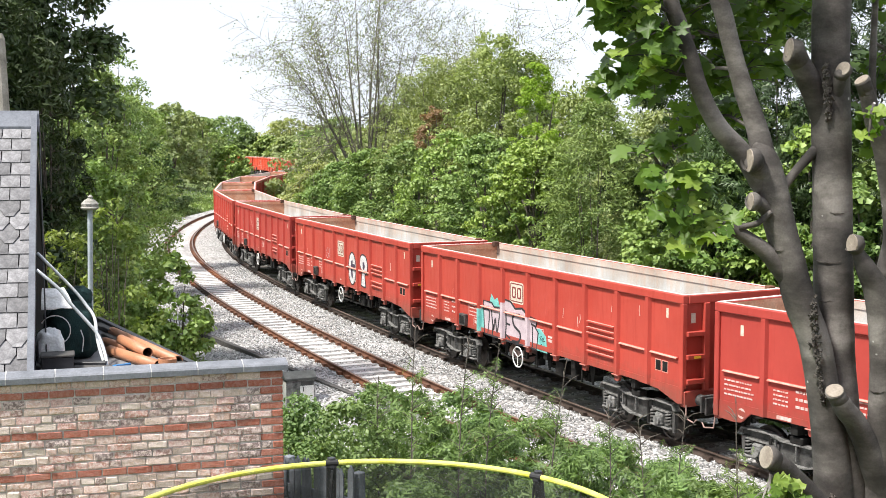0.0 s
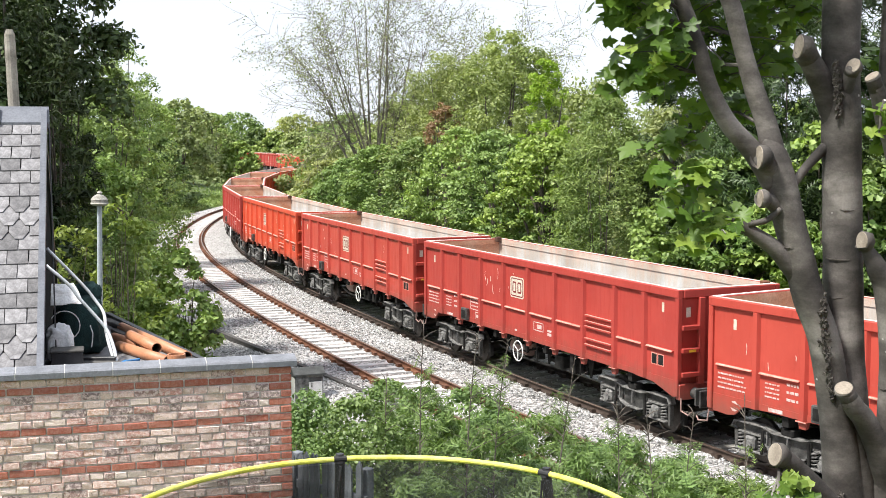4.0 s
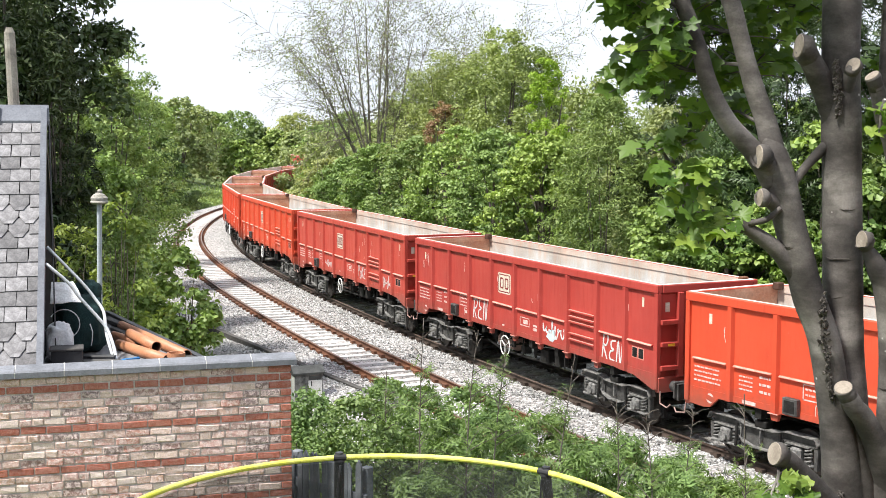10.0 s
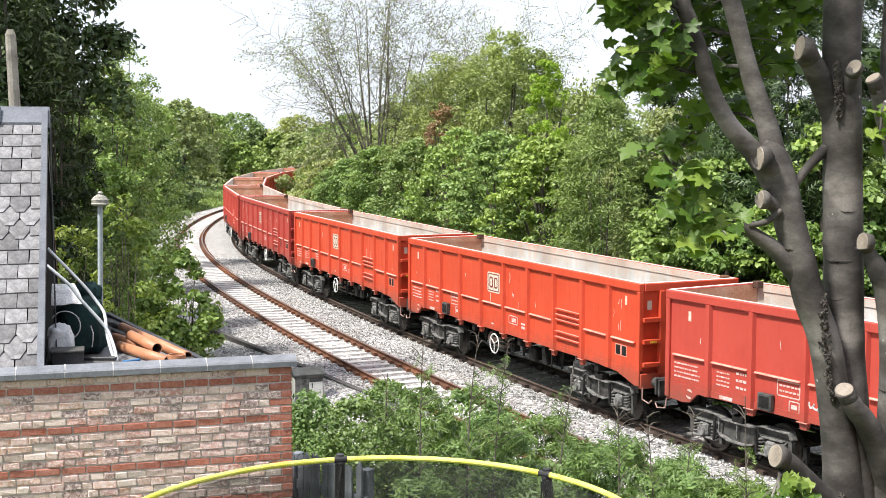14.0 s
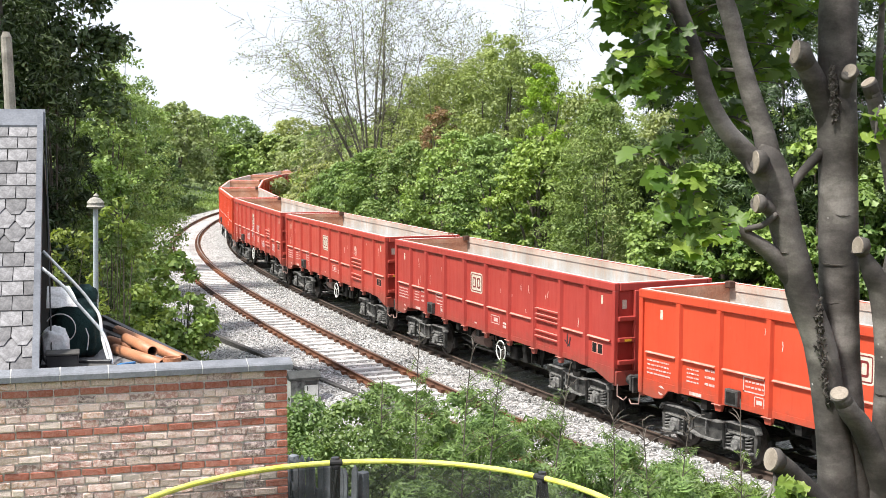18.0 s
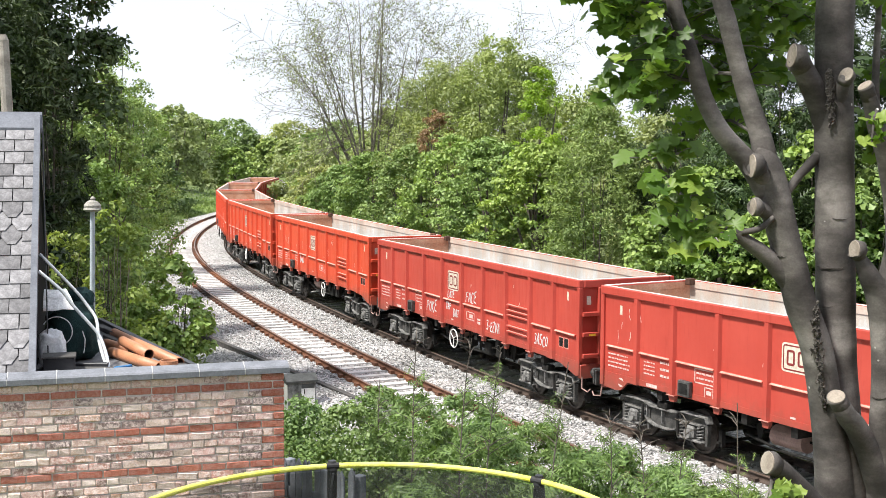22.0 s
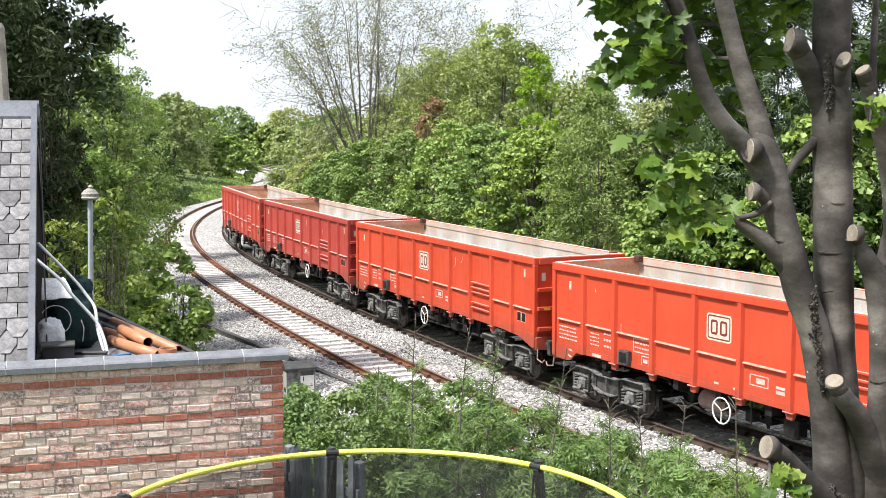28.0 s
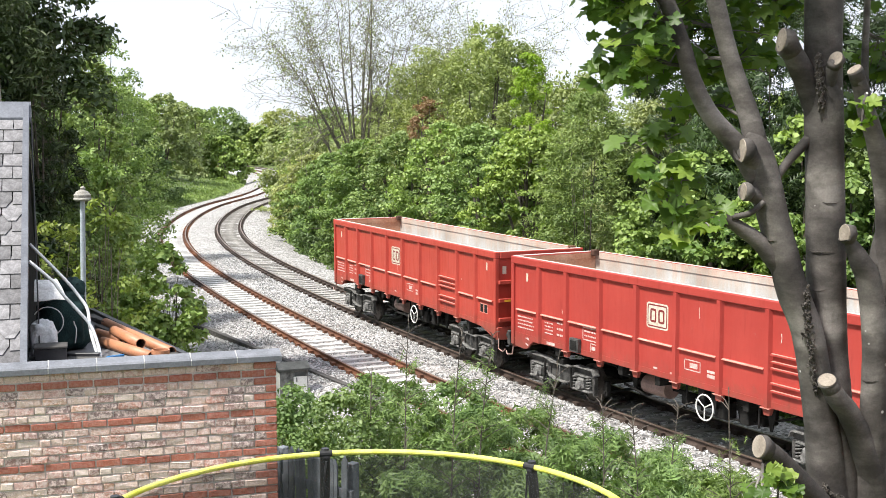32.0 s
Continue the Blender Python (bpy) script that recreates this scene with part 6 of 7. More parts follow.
def build_socket():
    p = on_wall((-1.05, 0.6, 4.06))[0]
    ob = thing("pipe_socket", "short terracotta pipe socket standing on the flat roof", "pipe fitting", Matrix.Translation(p))
    ring_pts = [(0.078, 0.0), (0.078, 0.09), (0.09, 0.095), (0.09, 0.135), (0.076, 0.135), (0.07, 0.0)]
    g = Geo()
    n, k = 24, len(ring_pts)
    for i in range(n):
        a = 2 * math.pi * i / n
        g.v += [(r * math.cos(a), r * math.sin(a), z) for r, z in ring_pts]
    for i in range(n):
        for j in range(k):
            g.f.append((i * k + j, i * k + (j + 1) % k, ((i + 1) % n) * k + (j + 1) % k, ((i + 1) % n) * k + j))
    part("collar", g, CLAY_PIPE, ob, smooth=False)


build_socket()


def plank(a, b, w, h, mat, label):
    p, q = on_wall(a, b)
    d = q - p
    m = Matrix.Translation(p) @ pose(0, 0, 0, 0, 0, math.degrees(math.atan2(d.y, d.x)))
    thing("plank", label, "plank", m, group="planks on the roof", data=Geo().box(0, d.length, -w / 2, w / 2, 0, h, 0.006).mesh("plank", mat))


plank((-1.70, 3.85, 4.062), (-0.84, 0.62, 4.062), 0.10, 0.05, DARK_WOOD, "dark weathered plank along the roof edge")
plank((-1.62, 3.3, 4.113), (-1.0, 1.2, 4.113), 0.07, 0.035, DARK_WOOD, "dark weathered plank along the roof edge")
plank((-1.62, 3.05, 4.062), (-1.3, 1.95, 4.062), 0.08, 0.04, DARK_WOOD, "dark weathered plank beside the pipes")
plank((-2.0, 0.92, 4.062), (-1.58, 0.78, 4.062), 0.12, 0.05, DARK_WOOD, "short dark plank on the flat roof")
plank((-1.96, 1.05, 4.062), (-1.62, 0.95, 4.062), 0.1, 0.075, BLACK_PLASTIC, "short black plank on the flat roof")
plank((-1.72, 0.72, 4.062), (-1.56, 0.70, 4.062), 0.05, 0.05, GALVANISED, "short pale tube end on the flat roof")


def sack(x, y, z, sx, sy, sz, mat, label, seed, name="sack"):
    """A lumpy filled bag with folds."""
    rng = np.random.default_rng(seed)
    bm = bmesh.new()
    bmesh.ops.create_icosphere(bm, subdivisions=4, radius=1)
    for v in bm.verts:
        p = v.co.copy()
        q = 1 + 0.20 * noise.noise(p * 1.7 + Vector((seed, 0, 0))) + 0.10 * noise.noise(p * 4.5 + Vector((0, seed, 0))) + 0.05 * noise.noise(p * 11)
        p = Vector([math.copysign(abs(c) ** 0.72, c) for c in p]) * q
        v.co = Vector((p.x * sx, p.y * sy, max(p.z, -0.92) * sz))
    me = bpy.data.meshes.new(name)
    bm.to_mesh(me)
    bm.free()
    me.shade_smooth()
    me.materials.append(mat)
    thing(name, label, "bag", Matrix.Translation(WALL @ Vector((x, y, z))) @ pose(0, 0, 0, 0, 0, 16 + 10 * rng.random()), group="bags on the roof", data=me)


sack(-1.99, 1.70, 4.35, 0.28, 0.25, 0.30, GREEN_SHEET, "dark green netted bag on the flat roof", 3)


def build_sheet():
    """A thin white sheet laid over the front of the dark bag, creased and hanging."""
    n = 14
    low0, low1, top0, top1 = Vector((-2.25, 1.33, 4.63)), Vector((-1.93, 1.36, 4.63)), Vector((-2.24, 1.52, 4.83)), Vector((-2.03, 1.52, 4.82))
    verts = []
    for lift in (0.0, 0.012):
        for i in range(n):
            for j in range(n):
                u, v = i / (n - 1), j / (n - 1)
                p = low0.lerp(low1, u).lerp(top0.lerp(top1, u), v)
                p += Vector((0, -0.03 * math.sin(math.pi * u) - 0.018 * noise.noise(p * 14), 0.016 * noise.noise(p * 9 + Vector((3, 1, 0))) + 0.03 * math.sin(math.pi * v)))
                verts.append(WALL @ (p - Vector((0, lift, -lift * 0.5))))
    k = n * n
    faces = []
    for i in range(n - 1):
        for j in range(n - 1):
            q = (i * n + j, (i + 1) * n + j, (i + 1) * n + j + 1, i * n + j + 1)
            faces += [q, tuple(k + c for c in reversed(q))]
    rim = [i * n for i in range(n)] + [(n - 1) * n + j for j in range(1, n)] + [i * n + n - 1 for i in range(n - 2, -1, -1)] + [j for j in range(n - 2, 0, -1)]
    faces += [(rim[i], rim[(i + 1) % len(rim)], k + rim[(i + 1) % len(rim)], k + rim[i]) for i in range(len(rim))]
    thing("plastic_sheet", "white plastic sheet laid over the dark bag", "plastic sheet", data=Geo().add(verts, faces).mesh("plastic_sheet", WHITE_SHEET))


build_sheet()
sack(-1.90, 1.92, 4.66, 0.15, 0.14, 0.13, GREEN_SHEET, "crumpled dark green tarpaulin on the heap", 11, "tarpaulin")
sack(-2.17, 1.20, 4.25, 0.13, 0.12, 0.2, GREY_SHEET, "pale grey plastic sack against the verge", 7)


def build_cord(points, label):
    thing("cord", label, "cord", group="cords over the bags", data=Geo().tube(on_wall(*points), 0.006, 5).mesh("cord", GREY_SHEET))


build_cord([(-2.12 + 0.15 * math.cos(radians(d)), 1.37 - 0.02 * math.cos(radians(d)), 4.41 + 0.15 * math.sin(radians(d))) for d in range(150, -75, -15)], "pale looped cord on the dark netted bag")
build_cord([(-1.87, 1.375, 4.40), (-1.845, 1.37, 4.32), (-1.85, 1.38, 4.25), (-1.862, 1.40, 4.17)], "pale cord hanging down the dark netted bag")


def build_crate():
    ob = thing("crate", "black plastic crate on the flat roof", "crate", WALL @ Matrix.Translation((-2.09, 0.86, 4.061)))
    part("side", Geo().box(-0.15, 0.15, -0.12, -0.1, 0, 0.17, 0.005), BLACK_PLASTIC, ob)
    part("side", Geo().box(-0.15, 0.15, 0.1, 0.12, 0, 0.17, 0.005), BLACK_PLASTIC, ob)
    part("end", Geo().box(-0.15, -0.13, -0.1, 0.1, 0, 0.17, 0.005), BLACK_PLASTIC, ob)
    part("end", Geo().box(0.13, 0.15, -0.1, 0.1, 0, 0.17, 0.005), BLACK_PLASTIC, ob)
    part("lid", Geo().box(-0.16, 0.16, -0.13, 0.13, 0.172, 0.195, 0.006), DARK_WOOD, ob)


build_crate()


def build_tube_frame():
    ob = thing("tube_frame", "bent galvanised tube frame leaning over the bags", "metal frame")
    a = [(-2.28, 1.6, 5.19), (-1.944, 1.6, 4.809), (-1.807, 1.58, 4.625), (-1.729, 1.5, 4.50), (-1.71, 1.3, 4.32), (-1.67, 1.1, 4.17), (-1.64, 1.0, 4.085)]
    b = [(-2.28, 1.25, 5.05), (-2.06, 1.25, 4.84), (-1.97, 1.25, 4.706), (-1.809, 1.25, 4.508), (-1.701, 1.22, 4.364), (-1.64, 1.08, 4.20), (-1.62, 0.92, 4.085)]

    def bent(points):
        out = []
        pts = on_wall(*points)
        for i in range(len(pts) - 1):
            p0, p1, p2, p3 = pts[max(i - 1, 0)], pts[i], pts[i + 1], pts[min(i + 2, len(pts) - 1)]
            for u in (0, 0.25, 0.5, 0.75):
                out.append(0.5 * ((2 * p1) + (p2 - p0) * u + (2 * p0 - 5 * p1 + 4 * p2 - p3) * u * u + (3 * p1 - p0 - 3 * p2 + p3) * u**3))
        return out + [pts[-1]]

    for pts in (a, b):
        part("tube", Geo().tube(bent(pts), 0.017, 10), GALVANISED, ob, smooth=True)
    p, q = on_wall((-1.64, 1.0, 4.10), (-1.62, 0.92, 4.10))
    part("cross_tube", Geo().rod(p, q, 0.013), GALVANISED, ob)
    p, q = on_wall((-1.62, 0.93, 4.085), (-1.80, 0.86, 4.085))
    part("cross_tube", Geo().rod(p, q, 0.016), GALVANISED, ob)


build_tube_frame()
pts = on_wall((-1.62, 0.79, 4.085), (-1.54, 0.84, 4.10), (-1.46, 0.95, 4.085), (-1.4, 1.02, 4.08))
thing("blue_hose", "short length of bright blue plastic hose", "hose", data=Geo().tube(pts, 0.018, 8).mesh("blue_hose", BLUE_PLASTIC))


# ---- posts behind the house ----
def build_vent_post():
    ob = thing("vent_post", "slim grey post with a weathered stone cap", "post", Matrix.Translation((-5.29, 18.0, 1.2)))
    part("pole", Geo().tube([(-0.09, 0, 0), (0, 0, 4.14)], [0.045, 0.036], 14), surface("grey_painted_post", (0.30, 0.35, 0.39), (0.44, 0.49, 0.52), 3, 50, 0.6), ob)
    stone = surface("weathered_stone", (0.24, 0.23, 0.20), (0.46, 0.44, 0.40), 9, 60, 0.95, bumpy=0.9, depth=0.02)
    part("cap_plate", Geo().tube([(0, 0, 4.12), (0, 0, 4.15), (0, 0, 4.17)], [0.10, 0.135, 0.12], 14), stone, ob)
    part("cap", Geo().tube([(0, 0, 4.165), (0, 0, 4.21), (0, 0, 4.26), (0, 0, 4.29)], [0.115, 0.125, 0.085, 0.03], 10), stone, ob)
    part("knob", Geo().tube([(0.01, 0, 4.28), (0.01, 0, 4.31), (0.01, 0, 4.34)], [0.02, 0.042, 0.015], 10), stone, ob)


build_vent_post()
thing("wooden_pole", "weathered grey wooden pole rising behind the ridge", "pole", Matrix.Translation((-5.74, 16.0, 1.2)),
      data=Geo().tube([(0.04, 0, 0), (0.0, 0, 4.0), (-0.07, 0, 6.45), (-0.072, 0, 6.52)], [0.085, 0.08, 0.068, 0.04], 12).mesh("wooden_pole", OLD_WOOD))


# ---- trackside cabinet and cable trough ----
def build_cabinet():
    ob = thing("trackside_cabinet", "small trackside cabinet with a dark pitched lid and white lower panel", "cabinet", Matrix.Translation((-3.82, 30.4, -0.35)) @ pose(0, 0, 0, 0, 0, 22))
    dark = surface("dark_weathered_cabinet", (0.035, 0.037, 0.037), (0.09, 0.095, 0.093), 5, 50, 0.8)
    pale = surface("flaking_grey_cabinet", (0.05, 0.052, 0.05), (0.30, 0.30, 0.295), 6, 50, 0.8)
    part("body", Geo().box(-0.36, 0.36, -0.24, 0.24, 0.0, 0.72, 0.012), pale, ob)
    part("lid", Geo().prism([(-0.30, 0.72), (-0.30, 0.76), (0, 0.90), (0.30, 0.76), (0.30, 0.72)], -0.41, 0.41, "x"), dark, ob)
    part("door", Geo().box(-0.30, 0.0, -0.258, -0.24, 0.06, 0.66, 0.004), pale, ob)
    part("door", Geo().box(0.01, 0.31, -0.258, -0.24, 0.06, 0.66, 0.004), dark, ob)
    part("white_panel", Geo().box(-0.02, 0.33, -0.27, -0.259, 0.0, 0.56, 0.004), WHITE_PAINT, ob)
    part("white_panel", Geo().box(-0.372, -0.361, -0.22, 0.22, 0.0, 0.66, 0.004), WHITE_PAINT, ob)
    part("handle", Geo().rod((0.06, -0.27, 0.42), (0.06, -0.27, 0.54), 0.012), BLACK_STEEL, ob)


build_cabinet()


def build_trough():
    a, b = Vector((-9.2, 42.2, 0)), Vector((-0.9, 28.0, 0))
    d = b - a
    m = Matrix.Translation(a) @ pose(0, 0, 0, 0, 0, math.degrees(math.atan2(d.y, d.x)))
    ob = thing("cable_trough", "low dark cable trough beside the ballast", "cable trough", m)
    one = Geo().box(0.01, 0.99, -0.07, 0.07, -0.5, -0.12, 0.015).mesh("trough_section", DARK_WOOD)
    lid = Geo().box(0.005, 0.995, -0.08, 0.08, -0.118, -0.08, 0.01).mesh("lid", DARK_WOOD)
    for i in range(int(d.length)):
        t = part("trough_section", one, None, ob)
        t.location = (i, 0, 0)
        part("lid", lid, None, t)


build_trough()

# ---- garden: picket fence, trampoline ----
FENCE_PAINT = surface("blue_grey_fence_paint", (0.07, 0.08, 0.095), (0.19, 0.205, 0.23), 5, 50, 0.75, bumpy=0.5, vary=0.2)


def build_fence():
    a, b = Vector((-1.78, 12.36, 1.2)), Vector((-0.92, 11.66, 1.2))
    d = b - a
    ob = thing("picket_fence", "weathered blue-grey wooden picket fence with pointed tops", "fence", Matrix.Translation(a) @ pose(0, 0, 0, 0, 0, math.degrees(math.atan2(d.y, d.x))))
    rng = random.Random(8)
    boards = [Geo().prism([(0, 0), (0.07, 0), (0.07, h - 0.06), (0.035, h), (0, h - 0.06)], 0, 0.02).mesh("picket", FENCE_PAINT) for h in (1.93, 1.96, 1.99)]
    n = int(d.length / 0.088)
    for i in range(n):
        p = part("picket", rng.choice(boards), None, ob)
        p.matrix_local = pose(i * 0.088, rng.uniform(-0.006, 0.006), 0, 0, rng.uniform(-1.5, 1.5), 0)
    for z in (0.4, 1.55):
        part("rail", Geo().box(0, d.length, 0.025, 0.065, z, z + 0.09, 0.005), FENCE_PAINT, ob)
    for x in (0.02, d.length - 0.1):
        part("fence_post", Geo().box(x, x + 0.09, 0.066, 0.156, -0.3, 1.9, 0.008), FENCE_PAINT, ob)


build_fence()
NEON = surface("neon_yellow_foam", (0.74, 0.74, 0.06), (0.86, 0.86, 0.22), 8, 90, 0.6, bumpy=0.3)
BLACK_FOAM = surface("black_foam", (0.012, 0.012, 0.013), (0.03, 0.03, 0.032), 6, 60, 0.7)


def net_material():
    m, n, l, b = shader("black_safety_net", 0.8)
    b.inputs["Base Color"].default_value = (0.02, 0.022, 0.022, 1)
    t = n.new("ShaderNodeBsdfTransparent")
    mx = n.new("ShaderNodeMixShader")
    patch = noise_tex(n, l, 1.5, 3, 0.5, coords(n))
    l.new(ramp(n, l, patch.outputs[0], [(0.3, (0.44, 0.44, 0.44)), (0.7, (0.54, 0.54, 0.54))]).outputs[0], mx.inputs[0])
    l.new(t.outputs[0], mx.inputs[1])
    l.new(b.outputs[0], mx.inputs[2])
    l.new(mx.outputs[0], n["Material Output"].inputs[0])
    return m


NET = net_material()


def build_trampoline():
    ob = thing("trampoline", "round garden trampoline with a black net and neon yellow top ring", "trampoline", Matrix.Translation((-0.5, 7.3, 1.3)))
    r, top = 1.70, 2.65
    angles = [49, 103, 163, 223, 283, 343]

    def arc(a0, a1, z, rr, n=14):
        return [(rr * math.cos(radians(a0 + (a1 - a0) * i / n)), rr * math.sin(radians(a0 + (a1 - a0) * i / n)), z) for i in range(n + 1)]

    for i, a in enumerate(angles):
        nxt = angles[(i + 1) % 6] + (360 if i == 5 else 0)
        part("ring_sleeve", Geo().tube(arc(a + 1.6, nxt - 1.6, top, r), 0.020, 12), NEON, ob)
        x, y = (r + 0.02) * math.cos(radians(a)), (r + 0.02) * math.sin(radians(a))
        pole = part("pole", Geo().tube([(x * 1.03, y * 1.03, 0), (x * 1.03, y * 1.03, top - 0.35), (x, y, top - 0.02)], 0.038, 10), BLACK_FOAM, ob)
        part("pole_cap", Geo().tube([(x, y, top - 0.03), (x, y, top + 0.035)], [0.045, 0.03], 10), BLACK_PLASTIC, pole)
        part("joint_sleeve", Geo().tube(arc(a - 1.6, a + 1.6, top, r, 3), 0.024, 10), BLACK_FOAM, ob)
        part("strap", Geo().tube([(x * 0.97, y * 0.97, top - 0.05), (x * 0.985 - 0.05 * math.sin(radians(a)), y * 0.985 + 0.05 * math.cos(radians(a)), top - 0.5)], 0.008, 5), BLACK_PLASTIC, ob)
    n = 72
    ring_v = [(rr * math.cos(2 * math.pi * i / n), rr * math.sin(2 * math.pi * i / n), z) for z, rr in ((0.92, 1.60), (1.7, 1.63), (top - 0.03, 1.675)) for i in range(n)]
    ring_f = [(k * n + i, k * n + (i + 1) % n, (k + 1) * n + (i + 1) % n, (k + 1) * n + i) for k in range(2) for i in range(n)]
    part("net", Geo().add(ring_v, ring_f), NET, ob)
    part("mat", Geo().prism([(1.5 * math.cos(2 * math.pi * i / 48), 1.5 * math.sin(2 * math.pi * i / 48)) for i in range(48)], 0.86, 0.88, "z"), BLACK_PLASTIC, ob)
    part("frame", Geo().tube([(1.68 * math.cos(2 * math.pi * i / 48), 1.68 * math.sin(2 * math.pi * i / 48), 0.86) for i in range(48)], 0.03, 8, closed=True), GALVANISED, ob)
    for a in angles[::2]:
        p = [Vector((1.68 * math.cos(radians(a + d)), 1.68 * math.sin(radians(a + d)), 0.85)) for d in (-25, 25)]
        part("leg", Geo().tube([p[0], p[0] * 1.02 - Vector((0, 0, 0.84)), p[1] * 1.02 - Vector((0, 0, 0.84)), p[1]], 0.022, 8), GALVANISED, ob)


build_trampoline()


# ---- garden hedge and saplings between the fence and the line ----
def ground_at(x, y):
    return float(ground_height(away(np.array([x]), np.array([y])))[0])


HEDGE = "feathery light green conifer bush below the railway"
for i, (x, y, w, top) in enumerate([(-1.9, 15.2, 1.7, 3.15), (-1.25, 14.6, 1.7, 3.2), (-1.0, 16.6, 1.8, 3.0), (-0.45, 15.2, 1.7, 3.2), (0.15, 16.0, 1.8, 3.05), (0.45, 14.6, 1.7, 3.05), (1.05, 15.4, 1.8, 2.85),
                                    (1.45, 13.8, 1.7, 2.85), (1.95, 14.6, 1.7, 2.7), (2.35, 13.2, 1.7, 2.7), (2.9, 13.8, 1.7, 2.45), (3.1, 12.2, 1.7, 2.6), (3.7, 12.6, 1.8, 2.3), (4.1, 11.4, 1.8, 2.5), (2.7, 14.6, 1.8, 2.5), (3.3, 13.4, 1.8, 2.5), (0.9, 12.6, 1.5, 2.75), (-0.4, 13.0, 1.5, 2.7), (1.9, 11.9, 1.5, 2.5)]):
    z = ground_at(x, y) - 0.05
    if x < -0.6 or i in (4,):
        tree("small-leaved green hedge bush below the railway", "bush", x, y, z, w, 1.6, top - z, 300 + i, "hedge", 13500, 0.060, 200, 0.10, 0.0, OVAL, stems=3, flare=1.1, name="bush", thick=0.5, flat=0.75)
    else:
        tree(HEDGE, "bush", x, y, z, w, 1.6, top - z, 300 + i, "feather", 2300, 0.27, 170, 0.105, 0.0, FROND, stems=3, flare=1.1, name="bush", thick=0.5, droop=0.1)


def build_sapling(x, y, top, seed, lean):
    rng = np.random.default_rng(seed)
    z = ground_at(x, y)
    ob = thing("sapling", "thin bare-stemmed sapling with feathery side shoots", "sapling", Matrix.Translation((x, y, z)), group="saplings above the hedge")
    h = top - z
    pts = [Vector((lean * t * t + 0.02 * math.sin(7 * t + seed), 0.02 * math.cos(5 * t), h * t)) for t in np.linspace(0, 1, 9)]
    part("stem", Geo().tube(pts, [0.016 - 0.0015 * i for i in range(9)], 7), BARK, ob)
    spots = []
    for k in range(30):
        t = rng.uniform(0.42, 1.0)
        i = min(int(t * 8), 7)
        p = pts[i].lerp(pts[i + 1], t * 8 - i)
        a = rng.uniform(0, 2 * math.pi)
        reach = (0.12 + 0.42 * rng.random()) * (1.25 - t)
        q = p + Vector((math.cos(a), math.sin(a), 0.55)) * (reach + 0.05)
        part("twig", Geo().tube([p, p.lerp(q, 0.5) + Vector((0, 0, 0.02)), q], [0.007, 0.005, 0.0025], 4), BARK, ob)
        if t < 0.9:
            for u in np.linspace(0.3, 1.0, 6):
                spots.append(p.lerp(q, u) + Vector(rng.normal(0, 0.03, 3)))
    c = np.array(spots)
    part("crown", fast_mesh("crown", *spread_leaves(rng, FROND, c, rng.normal(size=c.shape) * 0.6 + [0, -0.2, 0.6], 0.13, 0.4), LEAF["feather"]), None, ob)


for i, (x, y, top, lean) in enumerate([(-0.52, 14.0, 4.15, 0.14), (0.02, 14.0, 4.1, 0.22), (0.36, 14.0, 4.0, 0.20), (1.05, 13.6, 3.9, 0.24), (1.75, 13.0, 3.5, -0.06), (2.1, 12.8, 3.4, -0.1), (2.95, 12.4, 3.7, 0.0), (-0.9, 14.6, 3.5, 0.05), (2.5, 13.6, 3.25, 0.15)]):
    build_sapling(x, y, top, 400 + i, lean)


# ---- the pollarded sycamore beside the window ----
def sycamore_bark():
    m, n, l, b = shader("smooth_grey_sycamore_bark", 0.82)
    c = coords(n)
    mapping = n.new("ShaderNodeMapping")
    mapping.inputs["Scale"].default_value = (1, 1, 1.7)
    l.new(c, mapping.inputs[0])
    rings = n.new("ShaderNodeMapping")
    rings.inputs["Scale"].default_value = (1.2, 1.2, 6.0)
    l.new(c, rings.inputs[0])
    bands, blot, grain = noise_tex(n, l, 2.2, 6, 0.62, mapping.outputs[0]), noise_tex(n, l, 2.6, 5, 0.62, rings.outputs[0]), noise_tex(n, l, 110, 4, 0.65, c)
    col = ramp(n, l, bands.outputs[0], [(0.36, (0.030, 0.027, 0.025)), (0.46, (0.068, 0.061, 0.057)), (0.55, (0.122, 0.112, 0.104)), (0.66, (0.25, 0.233, 0.218))]).outputs[0]
    dark = ramp(n, l, blot.outputs[0], [(0.33, (0.82, 0.81, 0.80)), (0.5, (1, 1, 1)), (0.66, (1.08, 1.08, 1.08))]).outputs[0]
    col = mixed(n, l, 1.0, col, dark, "MULTIPLY")
    col = mixed(n, l, 1.0, col, ramp(n, l, grain.outputs[0], [(0.3, (0.84, 0.84, 0.83)), (0.7, (1.12, 1.12, 1.12))]).outputs[0], "MULTIPLY")
    dots = n.new("ShaderNodeTexVoronoi")
    dots.inputs["Scale"].default_value = 20
    l.new(c, dots.inputs["Vector"])
    spot = ramp(n, l, dots.outputs["Distance"], [(0.12, (1, 1, 1)), (0.17, (0, 0, 0))]).outputs[0]
    rare = ramp(n, l, dots.outputs["Color"], [(0.76, (0, 0, 0)), (0.78, (1, 1, 1))]).outputs[0]
    k = mixed(n, l, 1.0, spot, rare, "MULTIPLY")
    l.new(mixed(n, l, k, col, (0.55, 0.54, 0.52)), b.inputs["Base Color"])
    hsum = n.new("ShaderNodeMath")
    hsum.operation = "ADD"
    l.new(blot.outputs[0], hsum.inputs[0])
    l.new(grain.outputs[0], hsum.inputs[1])
    bump(n, l, b, hsum.outputs[0], 0.3, 0.006)
    return m


